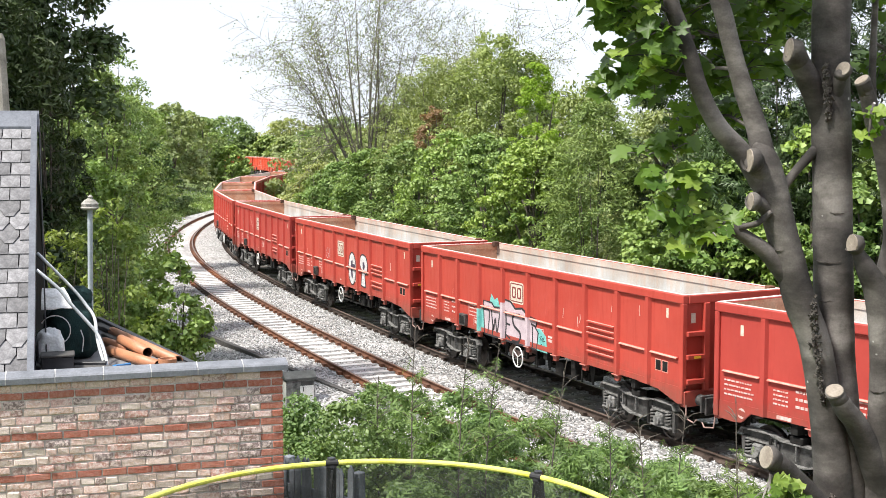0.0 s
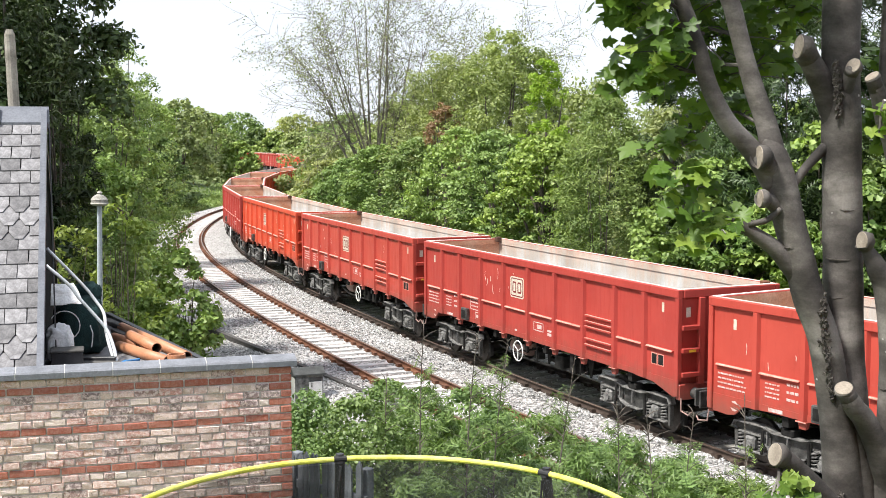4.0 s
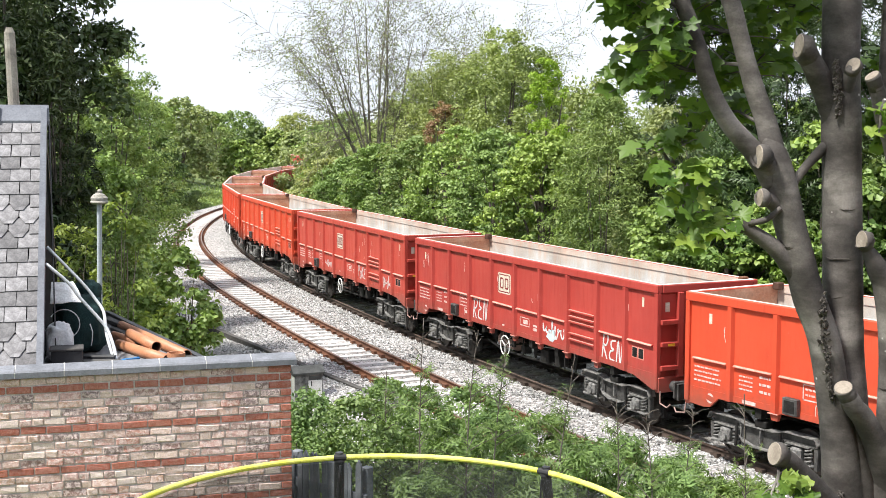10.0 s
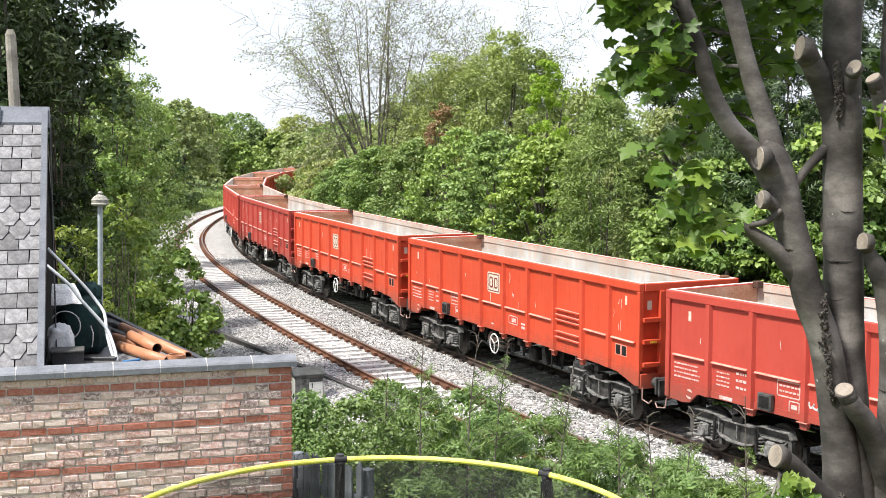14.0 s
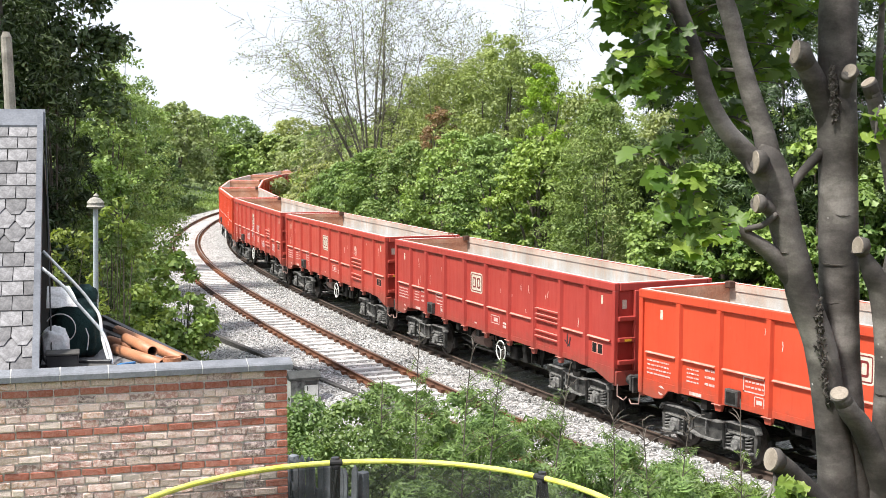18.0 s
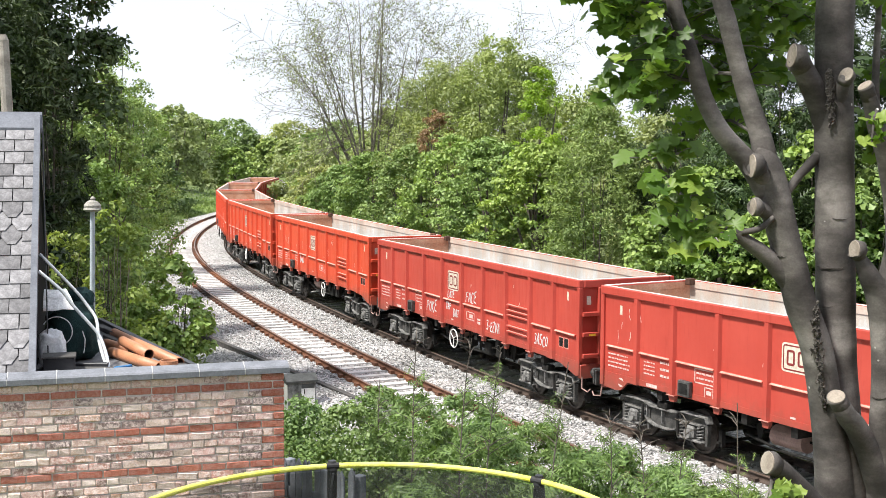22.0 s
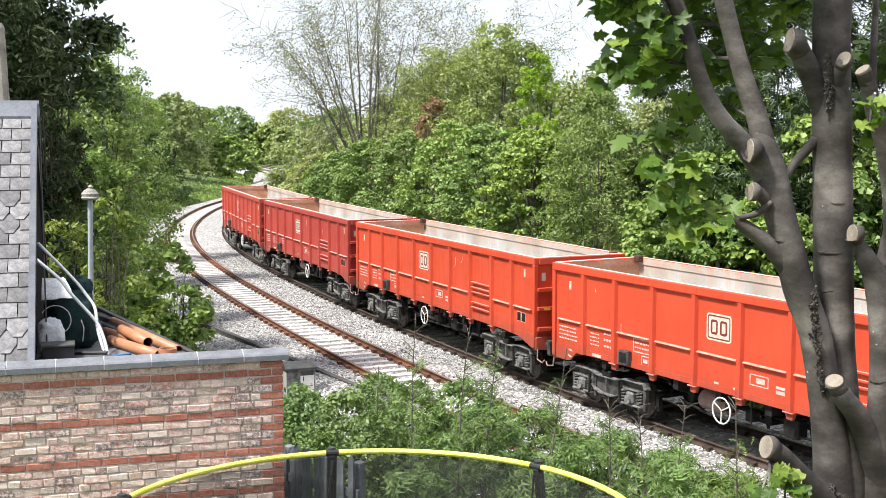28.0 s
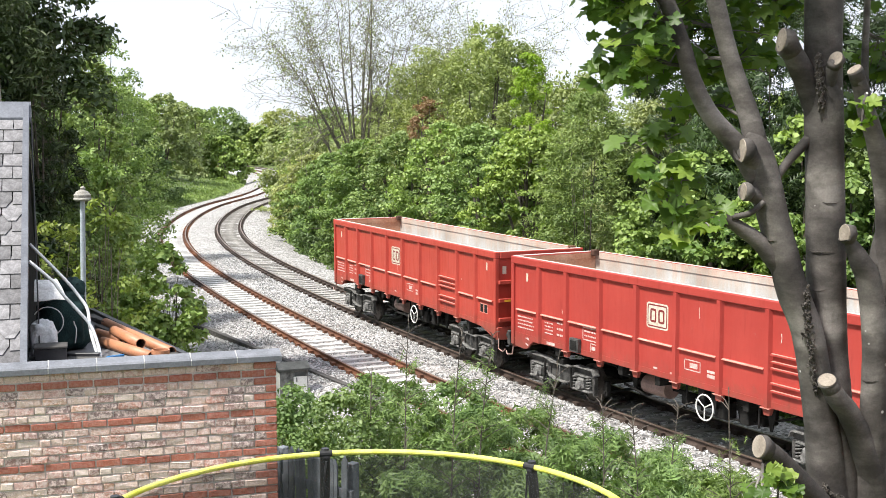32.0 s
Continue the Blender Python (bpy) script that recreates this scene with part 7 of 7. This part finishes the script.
def cut_wood():
    m, n, l, b = shader("pale_cut_wood", 0.85)
    c = coords(n)
    g, f = noise_tex(n, l, 14, 5, 0.65, c), noise_tex(n, l, 120, 3, 0.7, c)
    col = ramp(n, l, g.outputs[0], [(0.3, (0.19, 0.155, 0.125)), (0.55, (0.30, 0.26, 0.215)), (0.75, (0.40, 0.35, 0.295))]).outputs[0]
    grain = ramp(n, l, f.outputs[0], [(0.3, (0.8, 0.8, 0.8)), (0.7, (1.1, 1.1, 1.1))]).outputs[0]
    l.new(mixed(n, l, 1.0, col, grain, "MULTIPLY"), b.inputs["Base Color"])
    bump(n, l, b, f.outputs[0], 0.4, 0.004)
    return m


SYC_BARK, CUT = sycamore_bark(), cut_wood()
ROUGH_BARK = surface("cracked_dark_bark", (0.035, 0.03, 0.026), (0.15, 0.135, 0.12), 22, 120, 0.95, bumpy=1.0, depth=0.02)


def flowing(points, fine=7):
    """A smooth run through rows of x, y, z, radius."""
    p = [np.array(q, float) for q in points]
    out = []
    for i in range(len(p) - 1):
        a, b, c, d = p[max(i - 1, 0)], p[i], p[i + 1], p[min(i + 2, len(p) - 1)]
        for k in range(fine):
            u = k / fine
            out.append(0.5 * (2 * b + (c - a) * u + (2 * a - 5 * b + 4 * c - d) * u * u + (3 * b - a - 3 * c + d) * u**3))
    return out + [p[-1]]


def build_sycamore():
    ob = thing("sycamore_tree", "pollarded sycamore with smooth grey trunks and pale sawn stubs", "tree", Matrix.Translation((1.9, 5.6, 1.25)))
    o = Vector((1.9, 5.6, 1.25))
    rng = np.random.default_rng(77)

    def wood(name, rows, sides=18, face=None, mat=SYC_BARK):
        run = flowing(rows)
        pts = [Vector(r[:3]) - o for r in run]
        rad = [max(r[3], 0.004) * 0.89 * (1 + 0.035 * noise.noise(Vector(r[:3]) * 9)) for r in run]
        if face:
            rad[:4] = [min(q, face[3] * k) for q, k in zip(rad[:4], (0.3, 0.6, 0.8, 0.95))]
        limb = part(name, Geo().tube(pts, rad, sides), mat, ob, smooth=True)
        if face:
            d, r = Vector(face[:3]).normalized(), face[3]
            tip = pts[0] + d * r * 0.2
            part("stump", Geo().tube([pts[5], pts[2], tip - d * r * 0.35, tip], [rad[5], r * 0.97, r * 1.02, r], sides), mat, limb, smooth=True)
            part("sawn_face", Geo().tube([tip - d * 0.002, tip + d * 0.004], [r * 0.95, r * 0.91], sides), CUT, limb, "pale sawn wood face")
        return limb

    wood("trunk", [(1.95, 5.66, 1.15, 0.22), (1.93, 5.65, 2.5, 0.18), (1.88, 5.63, 4.0, 0.15), (1.85, 5.62, 4.6, 0.134), (1.81, 5.6, 4.87, 0.119), (1.79, 5.6, 5.14, 0.108), (1.77, 5.6, 5.4, 0.103), (1.76, 5.6, 5.66, 0.101),
                   (1.75, 5.6, 5.92, 0.098), (1.74, 5.6, 6.18, 0.098), (1.73, 5.6, 6.43, 0.098), (1.72, 5.6, 6.69, 0.095), (1.72, 5.6, 7.04, 0.093), (1.74, 5.62, 7.8, 0.08), (1.78, 5.65, 9.0, 0.05)], 24)
    wood("trunk", [(1.86, 5.6, 4.2, 0.14), (1.79, 5.57, 4.6, 0.113), (1.76, 5.55, 4.87, 0.098), (1.71, 5.53, 5.16, 0.085), (1.65, 5.5, 5.43, 0.08), (1.58, 5.49, 5.61, 0.08), (1.53, 5.48, 5.77, 0.08), (1.48, 5.48, 5.95, 0.077),
                   (1.44, 5.48, 6.1, 0.083), (1.40, 5.48, 6.25, 0.075), (1.37, 5.48, 6.34, 0.03)], 22)
    wood("limb", [(1.41, 5.48, 6.14, 0.07), (1.305, 5.47, 6.28, 0.053), (1.185, 5.45, 6.41, 0.046), (1.105, 5.45, 6.56, 0.044), (1.06, 5.46, 6.71, 0.041), (1.015, 5.47, 6.84, 0.041), (0.97, 5.5, 7.05, 0.038), (0.98, 5.55, 7.7, 0.025)])
    wood("limb", [(1.42, 5.49, 6.16, 0.072), (1.375, 5.5, 6.38, 0.055), (1.31, 5.5, 6.56, 0.049), (1.255, 5.5, 6.74, 0.045), (1.215, 5.5, 6.89, 0.044), (1.17, 5.52, 7.08, 0.042), (1.1, 5.6, 7.8, 0.028)])
    wood("stub", [(1.515, 5.50, 6.74, 0.055), (1.58, 5.54, 6.66, 0.056), (1.65, 5.58, 6.54, 0.062), (1.70, 5.6, 6.40, 0.06)], 18, (-0.97, -0.12, 0.12, 0.056))
    wood("stub", [(1.745, 5.485, 6.655, 0.030), (1.735, 5.52, 6.60, 0.036), (1.73, 5.57, 6.5, 0.04)], 16, (-0.55, -0.5, 0.3, 0.036))
    wood("limb", [(1.80, 5.40, 6.60, 0.037), (1.835, 5.42, 6.52, 0.040), (1.87, 5.45, 6.43, 0.044), (1.95, 5.5, 6.23, 0.049), (2.02, 5.56, 5.9, 0.06), (2.0, 5.6, 5.4, 0.07)], 16, (-0.6, -0.25, 0.75, 0.035))
    # limb out of view on the right, added to carry shading sprays
    wood("limb", [(1.98, 5.58, 5.7, 0.05), (2.1, 5.6, 6.2, 0.045), (2.3, 5.62, 6.7, 0.038), (2.6, 5.66, 7.1, 0.028), (2.8, 5.7, 7.4, 0.015)], 14)
    wood("limb", [(1.79, 5.42, 5.885, 0.014), (1.82, 5.43, 5.83, 0.036), (1.86, 5.44, 5.76, 0.052), (1.91, 5.46, 5.66, 0.062), (1.95, 5.48, 5.4, 0.064), (1.96, 5.5, 5.08, 0.066), (1.97, 5.54, 4.7, 0.075), (1.95, 5.6, 4.2, 0.09)], 18, (-0.96, -0.25, 0.05, 0.046))
    wood("limb", [(1.715, 5.40, 5.225, 0.048), (1.77, 5.42, 5.14, 0.052), (1.83, 5.45, 5.07, 0.057), (1.92, 5.5, 4.9, 0.067), (2.0, 5.55, 4.62, 0.08), (1.97, 5.62, 4.1, 0.1)], 18, (-0.3, -0.55, 0.78, 0.042))
    wood("limb", [(1.40, 5.30, 4.955, 0.047), (1.45, 5.32, 4.92, 0.052), (1.51, 5.36, 4.86, 0.057), (1.63, 5.42, 4.73, 0.067), (1.76, 5.5, 4.55, 0.083), (1.86, 5.58, 4.2, 0.1)], 18, (-0.92, -0.3, 0.2, 0.054))
    wood("stub", [(1.325, 5.40, 6.255, 0.042), (1.35, 5.43, 6.235, 0.048), (1.40, 5.47, 6.18, 0.055)], 16, (-0.98, -0.12, 0.05, 0.055))
    wood("stub", [(1.335, 5.41, 6.075, 0.030), (1.36, 5.43, 6.07, 0.035), (1.42, 5.46, 6.04, 0.045)], 14, (-0.98, -0.12, 0.05, 0.042))
    wood("branch", [(1.215, 5.45, 5.975, 0.018), (1.25, 5.45, 5.96, 0.028), (1.31, 5.45, 5.92, 0.034), (1.42, 5.46, 5.84, 0.044), (1.52, 5.48, 5.72, 0.05)], 14)
    wood("branch", [(1.50, 5.55, 6.12, 0.022), (1.57, 5.57, 6.21, 0.023), (1.66, 5.59, 6.30, 0.03)], 12)
    wood("branch", [(0.96, 5.6, 6.22, 0.012), (0.99, 5.55, 6.16, 0.018), (1.04, 5.52, 6.08, 0.02), (1.10, 5.5, 6.0, 0.018), (1.2, 5.47, 5.975, 0.02)], 10)
    wood("branch", [(1.42, 5.42, 6.03, 0.014), (1.36, 5.42, 5.98, 0.015), (1.28, 5.43, 5.96, 0.016)], 10)
    wood("branch", [(2.0, 5.75, 6.35, 0.02), (1.98, 5.8, 6.6, 0.02), (2.0, 5.85, 7.0, 0.016)], 10)
    # cracked bark seams
    for rows in ([(1.62, 5.42, 5.62, 0.012), (1.625, 5.425, 5.5, 0.02), (1.65, 5.44, 5.35, 0.018), (1.68, 5.46, 5.18, 0.012)],
                 [(1.67, 5.515, 6.66, 0.010), (1.68, 5.51, 6.58, 0.016), (1.69, 5.51, 6.45, 0.008)],
                 [(1.72, 5.47, 4.72, 0.03), (1.78, 5.46, 4.66, 0.05), (1.83, 5.47, 4.58, 0.04)]):
        flakes = Geo()
        for x, y, z, r in flowing(rows, 9):
            for _ in range(4):
                at = Vector((x + rng.normal(0, 0.5 * r), y - 0.2 * r + rng.normal(0, 0.25 * r), z + rng.normal(0, 0.012))) - o
                w, h = rng.uniform(0.003, 0.008), rng.uniform(0.006, 0.018)
                flakes.box(-w, w, -0.004, 0.004, -h, h, 0, Matrix.Translation(at) @ pose(0, 0, 0, rng.uniform(-30, 30), rng.uniform(-50, 50), rng.uniform(-40, 40)))
        tagged(part("bark_seam", flakes, ROUGH_BARK, ob), kind="stuff")
    # thin crescent scars across the trunks
    for x, y, z, r, half in ((1.745, 5.6, 6.02, 0.089, 24), (1.75, 5.6, 5.80, 0.0905, 46), (1.765, 5.6, 5.62, 0.0915, 28), (1.785, 5.6, 5.33, 0.0955, 34), (1.805, 5.6, 5.02, 0.1045, 26), (1.50, 5.48, 5.86, 0.0705, 26), (1.64, 5.5, 5.45, 0.0705, 38), (1.955, 5.49, 5.22, 0.0575, 44)):
        toward = math.degrees(math.atan2(-y, -x)) + rng.uniform(-35, 35)
        arc = [Vector((x + r * math.cos(radians(toward + d)), y + r * math.sin(radians(toward + d)), z - 0.006 * math.cos(radians(d * 90 / half)) + rng.normal(0, 0.0012))) - o for d in np.linspace(-half, half, 11)]
        part("bark_scar", Geo().tube(arc, [0.0005, 0.0012, 0.002, 0.003, 0.0026, 0.0034, 0.0028, 0.002, 0.002, 0.001, 0.0005], 6), ROUGH_BARK, ob)
    # twigs with leaves on short stalks: the spreading crown, a lower spray and young shoots at the foot
    high = [((1.085, 5.46, 6.72), (0.86, 5.42, 6.64), 0.34), ((1.06, 5.46, 6.78), (0.80, 5.5, 6.86), 0.36), ((1.01, 5.47, 6.88), (0.70, 5.45, 6.98), 0.34), ((1.0, 5.5, 6.95), (0.60, 5.55, 7.06), 0.3),
            ((0.97, 5.5, 7.1), (0.55, 5.4, 7.22), 0.36), ((1.12, 5.46, 6.62), (0.80, 5.7, 6.60), 0.26), ((0.97, 5.55, 7.3), (0.62, 5.75, 7.38), 0.4), ((1.08, 5.5, 6.8), (1.0, 5.95, 6.80), 0.3), ((1.0, 5.5, 7.0), (1.0, 5.95, 7.02), 0.34),
            ((1.28, 5.5, 6.66), (1.14, 5.95, 6.62), 0.3), ((1.25, 5.5, 6.76), (1.22, 5.98, 6.82), 0.3), ((1.2, 5.5, 6.95), (1.28, 5.98, 6.98), 0.34), ((1.32, 5.5, 6.56), (1.42, 6.0, 6.70), 0.26), ((1.2, 5.5, 7.0), (1.5, 5.98, 7.0), 0.3),
            ((1.38, 5.5, 6.38), (1.22, 6.02, 6.46), 0.26), ((1.72, 5.6, 7.1), (1.58, 6.05, 6.92), 0.26), ((1.73, 5.6, 7.2), (1.95, 5.95, 7.05), 0.3), ((1.99, 5.83, 6.8), (2.12, 5.9, 6.66), 0.26), ((1.98, 5.8, 6.5), (2.12, 6.0, 6.36), 0.24),
            # sprays above the view, added to shade the limbs below
            ((1.1, 5.58, 7.6), (1.3, 5.5, 7.5), 0.4), ((1.05, 5.58, 7.6), (0.75, 5.3, 7.55), 0.42), ((1.0, 5.55, 7.5), (0.9, 5.95, 7.5), 0.42), ((1.1, 5.6, 7.75), (1.5, 5.8, 7.6), 0.4), ((1.75, 5.62, 7.6), (1.5, 5.4, 7.5), 0.42), ((1.76, 5.63, 7.9), (1.7, 5.3, 7.7), 0.42),
            # sprays out of view on the right, added to darken that side of the trunk
            ((2.1, 5.6, 6.3), (2.55, 5.5, 6.2), 0.36), ((2.15, 5.6, 6.5), (2.6, 5.9, 6.6), 0.38), ((2.3, 5.62, 6.7), (2.8, 5.4, 6.7), 0.4), ((2.4, 5.64, 6.9), (2.9, 5.9, 7.0), 0.4), ((2.5, 5.65, 7.0), (2.5, 5.3, 7.3), 0.4),
            ((2.1, 5.6, 6.2), (2.5, 5.9, 5.8), 0.34), ((2.2, 5.6, 6.4), (2.75, 5.7, 5.9), 0.36), ((2.6, 5.66, 7.1), (3.1, 5.6, 7.3), 0.4),
            # two more overhead sprays out of view, again for shade
            ((1.05, 5.58, 7.7), (0.9, 5.2, 7.75), 0.42), ((1.1, 5.6, 7.8), (1.2, 5.2, 7.85), 0.42)]
    low = [((0.965, 5.59, 6.21), (0.86, 5.45, 6.27), 0.18), ((0.98, 5.57, 6.18), (0.95, 5.30, 6.16), 0.15), ((1.04, 5.52, 6.08), (0.97, 5.32, 6.03), 0.15), ((1.10, 5.5, 6.0), (1.05, 5.30, 5.91), 0.12), ((0.97, 5.59, 6.22), (0.99, 5.40, 6.31), 0.16),
           ((1.06, 5.51, 6.05), (1.12, 5.75, 6.12), 0.15), ((1.22, 5.45, 5.97), (1.13, 5.30, 5.94), 0.10)]
    foot = [((1.42, 5.33, 4.9), (1.38, 5.2, 4.78), 0.10), ((1.5, 5.36, 4.85), (1.45, 5.2, 4.75), 0.10), ((1.52, 5.36, 4.84), (1.52, 5.2, 4.70), 0.09), ((1.46, 5.33, 4.9), (1.34, 5.2, 4.76), 0.10), ((1.84, 5.36, 6.50), (1.80, 5.30, 6.36), 0.05)]
    centres, normals, sizes = [], [], []
    shoots = Geo()
    for rows, kind_of, each in ((high, "high", 62), (low, "low", 14), (foot, "foot", 6)):
        for a, b, fan in rows:
            a, b = Vector(a), Vector(b)
            mid = a.lerp(b, 0.5) + Vector((0, 0, 0.04))
            part("twig", Geo().tube([a - o, mid - o, b - o], [0.010, 0.007, 0.004], 6), SYC_BARK, ob)
            along = (b - a).normalized()
            across = along.cross(Vector((0, 0, 1))).normalized()
            for k in range(each if b.z < 7.3 else each // 2):
                u = 0.25 + 0.8 * (k + rng.random()) / each
                root = a.lerp(b, min(u, 1.0)) + Vector((0, 0, 0.04 * (1 - abs(2 * min(u, 1) - 1))))
                out = (along * rng.uniform(0.1, 0.9) + across * rng.choice((-1, 1)) * rng.uniform(0.2, 1.0) + Vector((0, 0, rng.normal(0.05, 0.22)))).normalized()
                p = root + out * fan * rng.uniform(0.25, 1.0) * (1.15 - 0.45 * u)
                if k % 3 == 0:
                    shoots.tube([root - o, root.lerp(p, 0.5) - o + Vector((0, 0, 0.01)), p - o], [0.004, 0.003, 0.0018], 4, caps=False)
                centres.append(p - o)
                normals.append(Vector((rng.normal(-0.12, 0.35), rng.normal(-0.50, 0.35), rng.normal(0.6, 0.25))))
                sizes.append(1.0 if kind_of == "low" else 0.78 if kind_of == "high" else 0.85)
    tagged(part("shoot_mass", shoots, SYC_BARK, ob), kind="stuff")
    centres, normals = np.array(centres), np.array(normals)
    order = np.argsort(centres[:, 1])
    single = order[:280]
    shapes = []
    for k in range(5):
        v, f = spread_leaves(np.random.default_rng(500 + k), SYCAMORE, np.zeros((1, 3)), np.array([(0.0, 0.0, 1.0)]), 0.115)
        v = v + np.random.default_rng(510 + k).normal(0, 0.004, v.shape)
        shapes.append(fast_mesh("leaf", v, f, SINGLE_LEAF))
    for j, i in enumerate(single):
        n = Vector(normals[i]).normalized()
        m = Matrix.Translation(Vector(centres[i])) @ n.to_track_quat("Z", "Y").to_matrix().to_4x4() @ pose(0, 0, 0, 0, 0, rng.uniform(-180, 180)) @ Matrix.Scale(sizes[i] * rng.uniform(0.75, 1.2), 4)
        lf = part("leaf", shapes[j % 5], None, ob)
        lf.matrix_local = m
    rest = order[280:]
    me = fast_mesh("foliage", *spread_leaves(rng, SYCAMORE, centres[rest], normals[rest], 0.092, 0.8), LEAF["sycamore"])
    tagged(part("foliage", me, None, ob), kind="stuff")


def single_leaf_material():
    m, n, l, b = shader("single_sycamore_leaf", 0.45, 0, 0.35)
    info = n.new("ShaderNodeObjectInfo")
    col = ramp(n, l, info.outputs["Random"], [(0.0, (0.06, 0.125, 0.02)), (0.45, (0.14, 0.24, 0.042)), (1.0, (0.30, 0.40, 0.09))]).outputs[0]
    vein = noise_tex(n, l, 30, 3, 0.6, coords(n))
    col = mixed(n, l, 1.0, col, ramp(n, l, vein.outputs[0], [(0.3, (0.85, 0.85, 0.8)), (0.7, (1.1, 1.1, 1.05))]).outputs[0], "MULTIPLY")
    l.new(col, b.inputs["Base Color"])
    tr = n.new("ShaderNodeBsdfTranslucent")
    l.new(mixed(n, l, 1.0, col, (1.3, 1.35, 0.6), "MULTIPLY"), tr.inputs[0])
    mx = n.new("ShaderNodeMixShader")
    mx.inputs[0].default_value = 0.45
    l.new(b.outputs[0], mx.inputs[1])
    l.new(tr.outputs[0], mx.inputs[2])
    l.new(mx.outputs[0], n["Material Output"].inputs[0])
    return m


SINGLE_LEAF = single_leaf_material()
build_sycamore()


# ---- what moves ----
def motions():
    times = [0.5 * i for i in range(65)]
    tenths = [0.1 * i for i in range(321)]
    for k, wagon in enumerate(wagons):
        walk(wagon, [(t, wagon_pose(travelled(t) + k * WAGON_PITCH)) for t in times])
        for bogie in wagon.children:
            for wheelset in bogie.children:
                if wheelset.name.startswith("wheelset"):
                    at = wheelset.location.copy()
                    walk(wheelset, [(t, Matrix.Translation(at) @ pose(0, 0, 0, 0, math.degrees(travelled(t) / 0.46), 0)) for t in tenths])


motions()
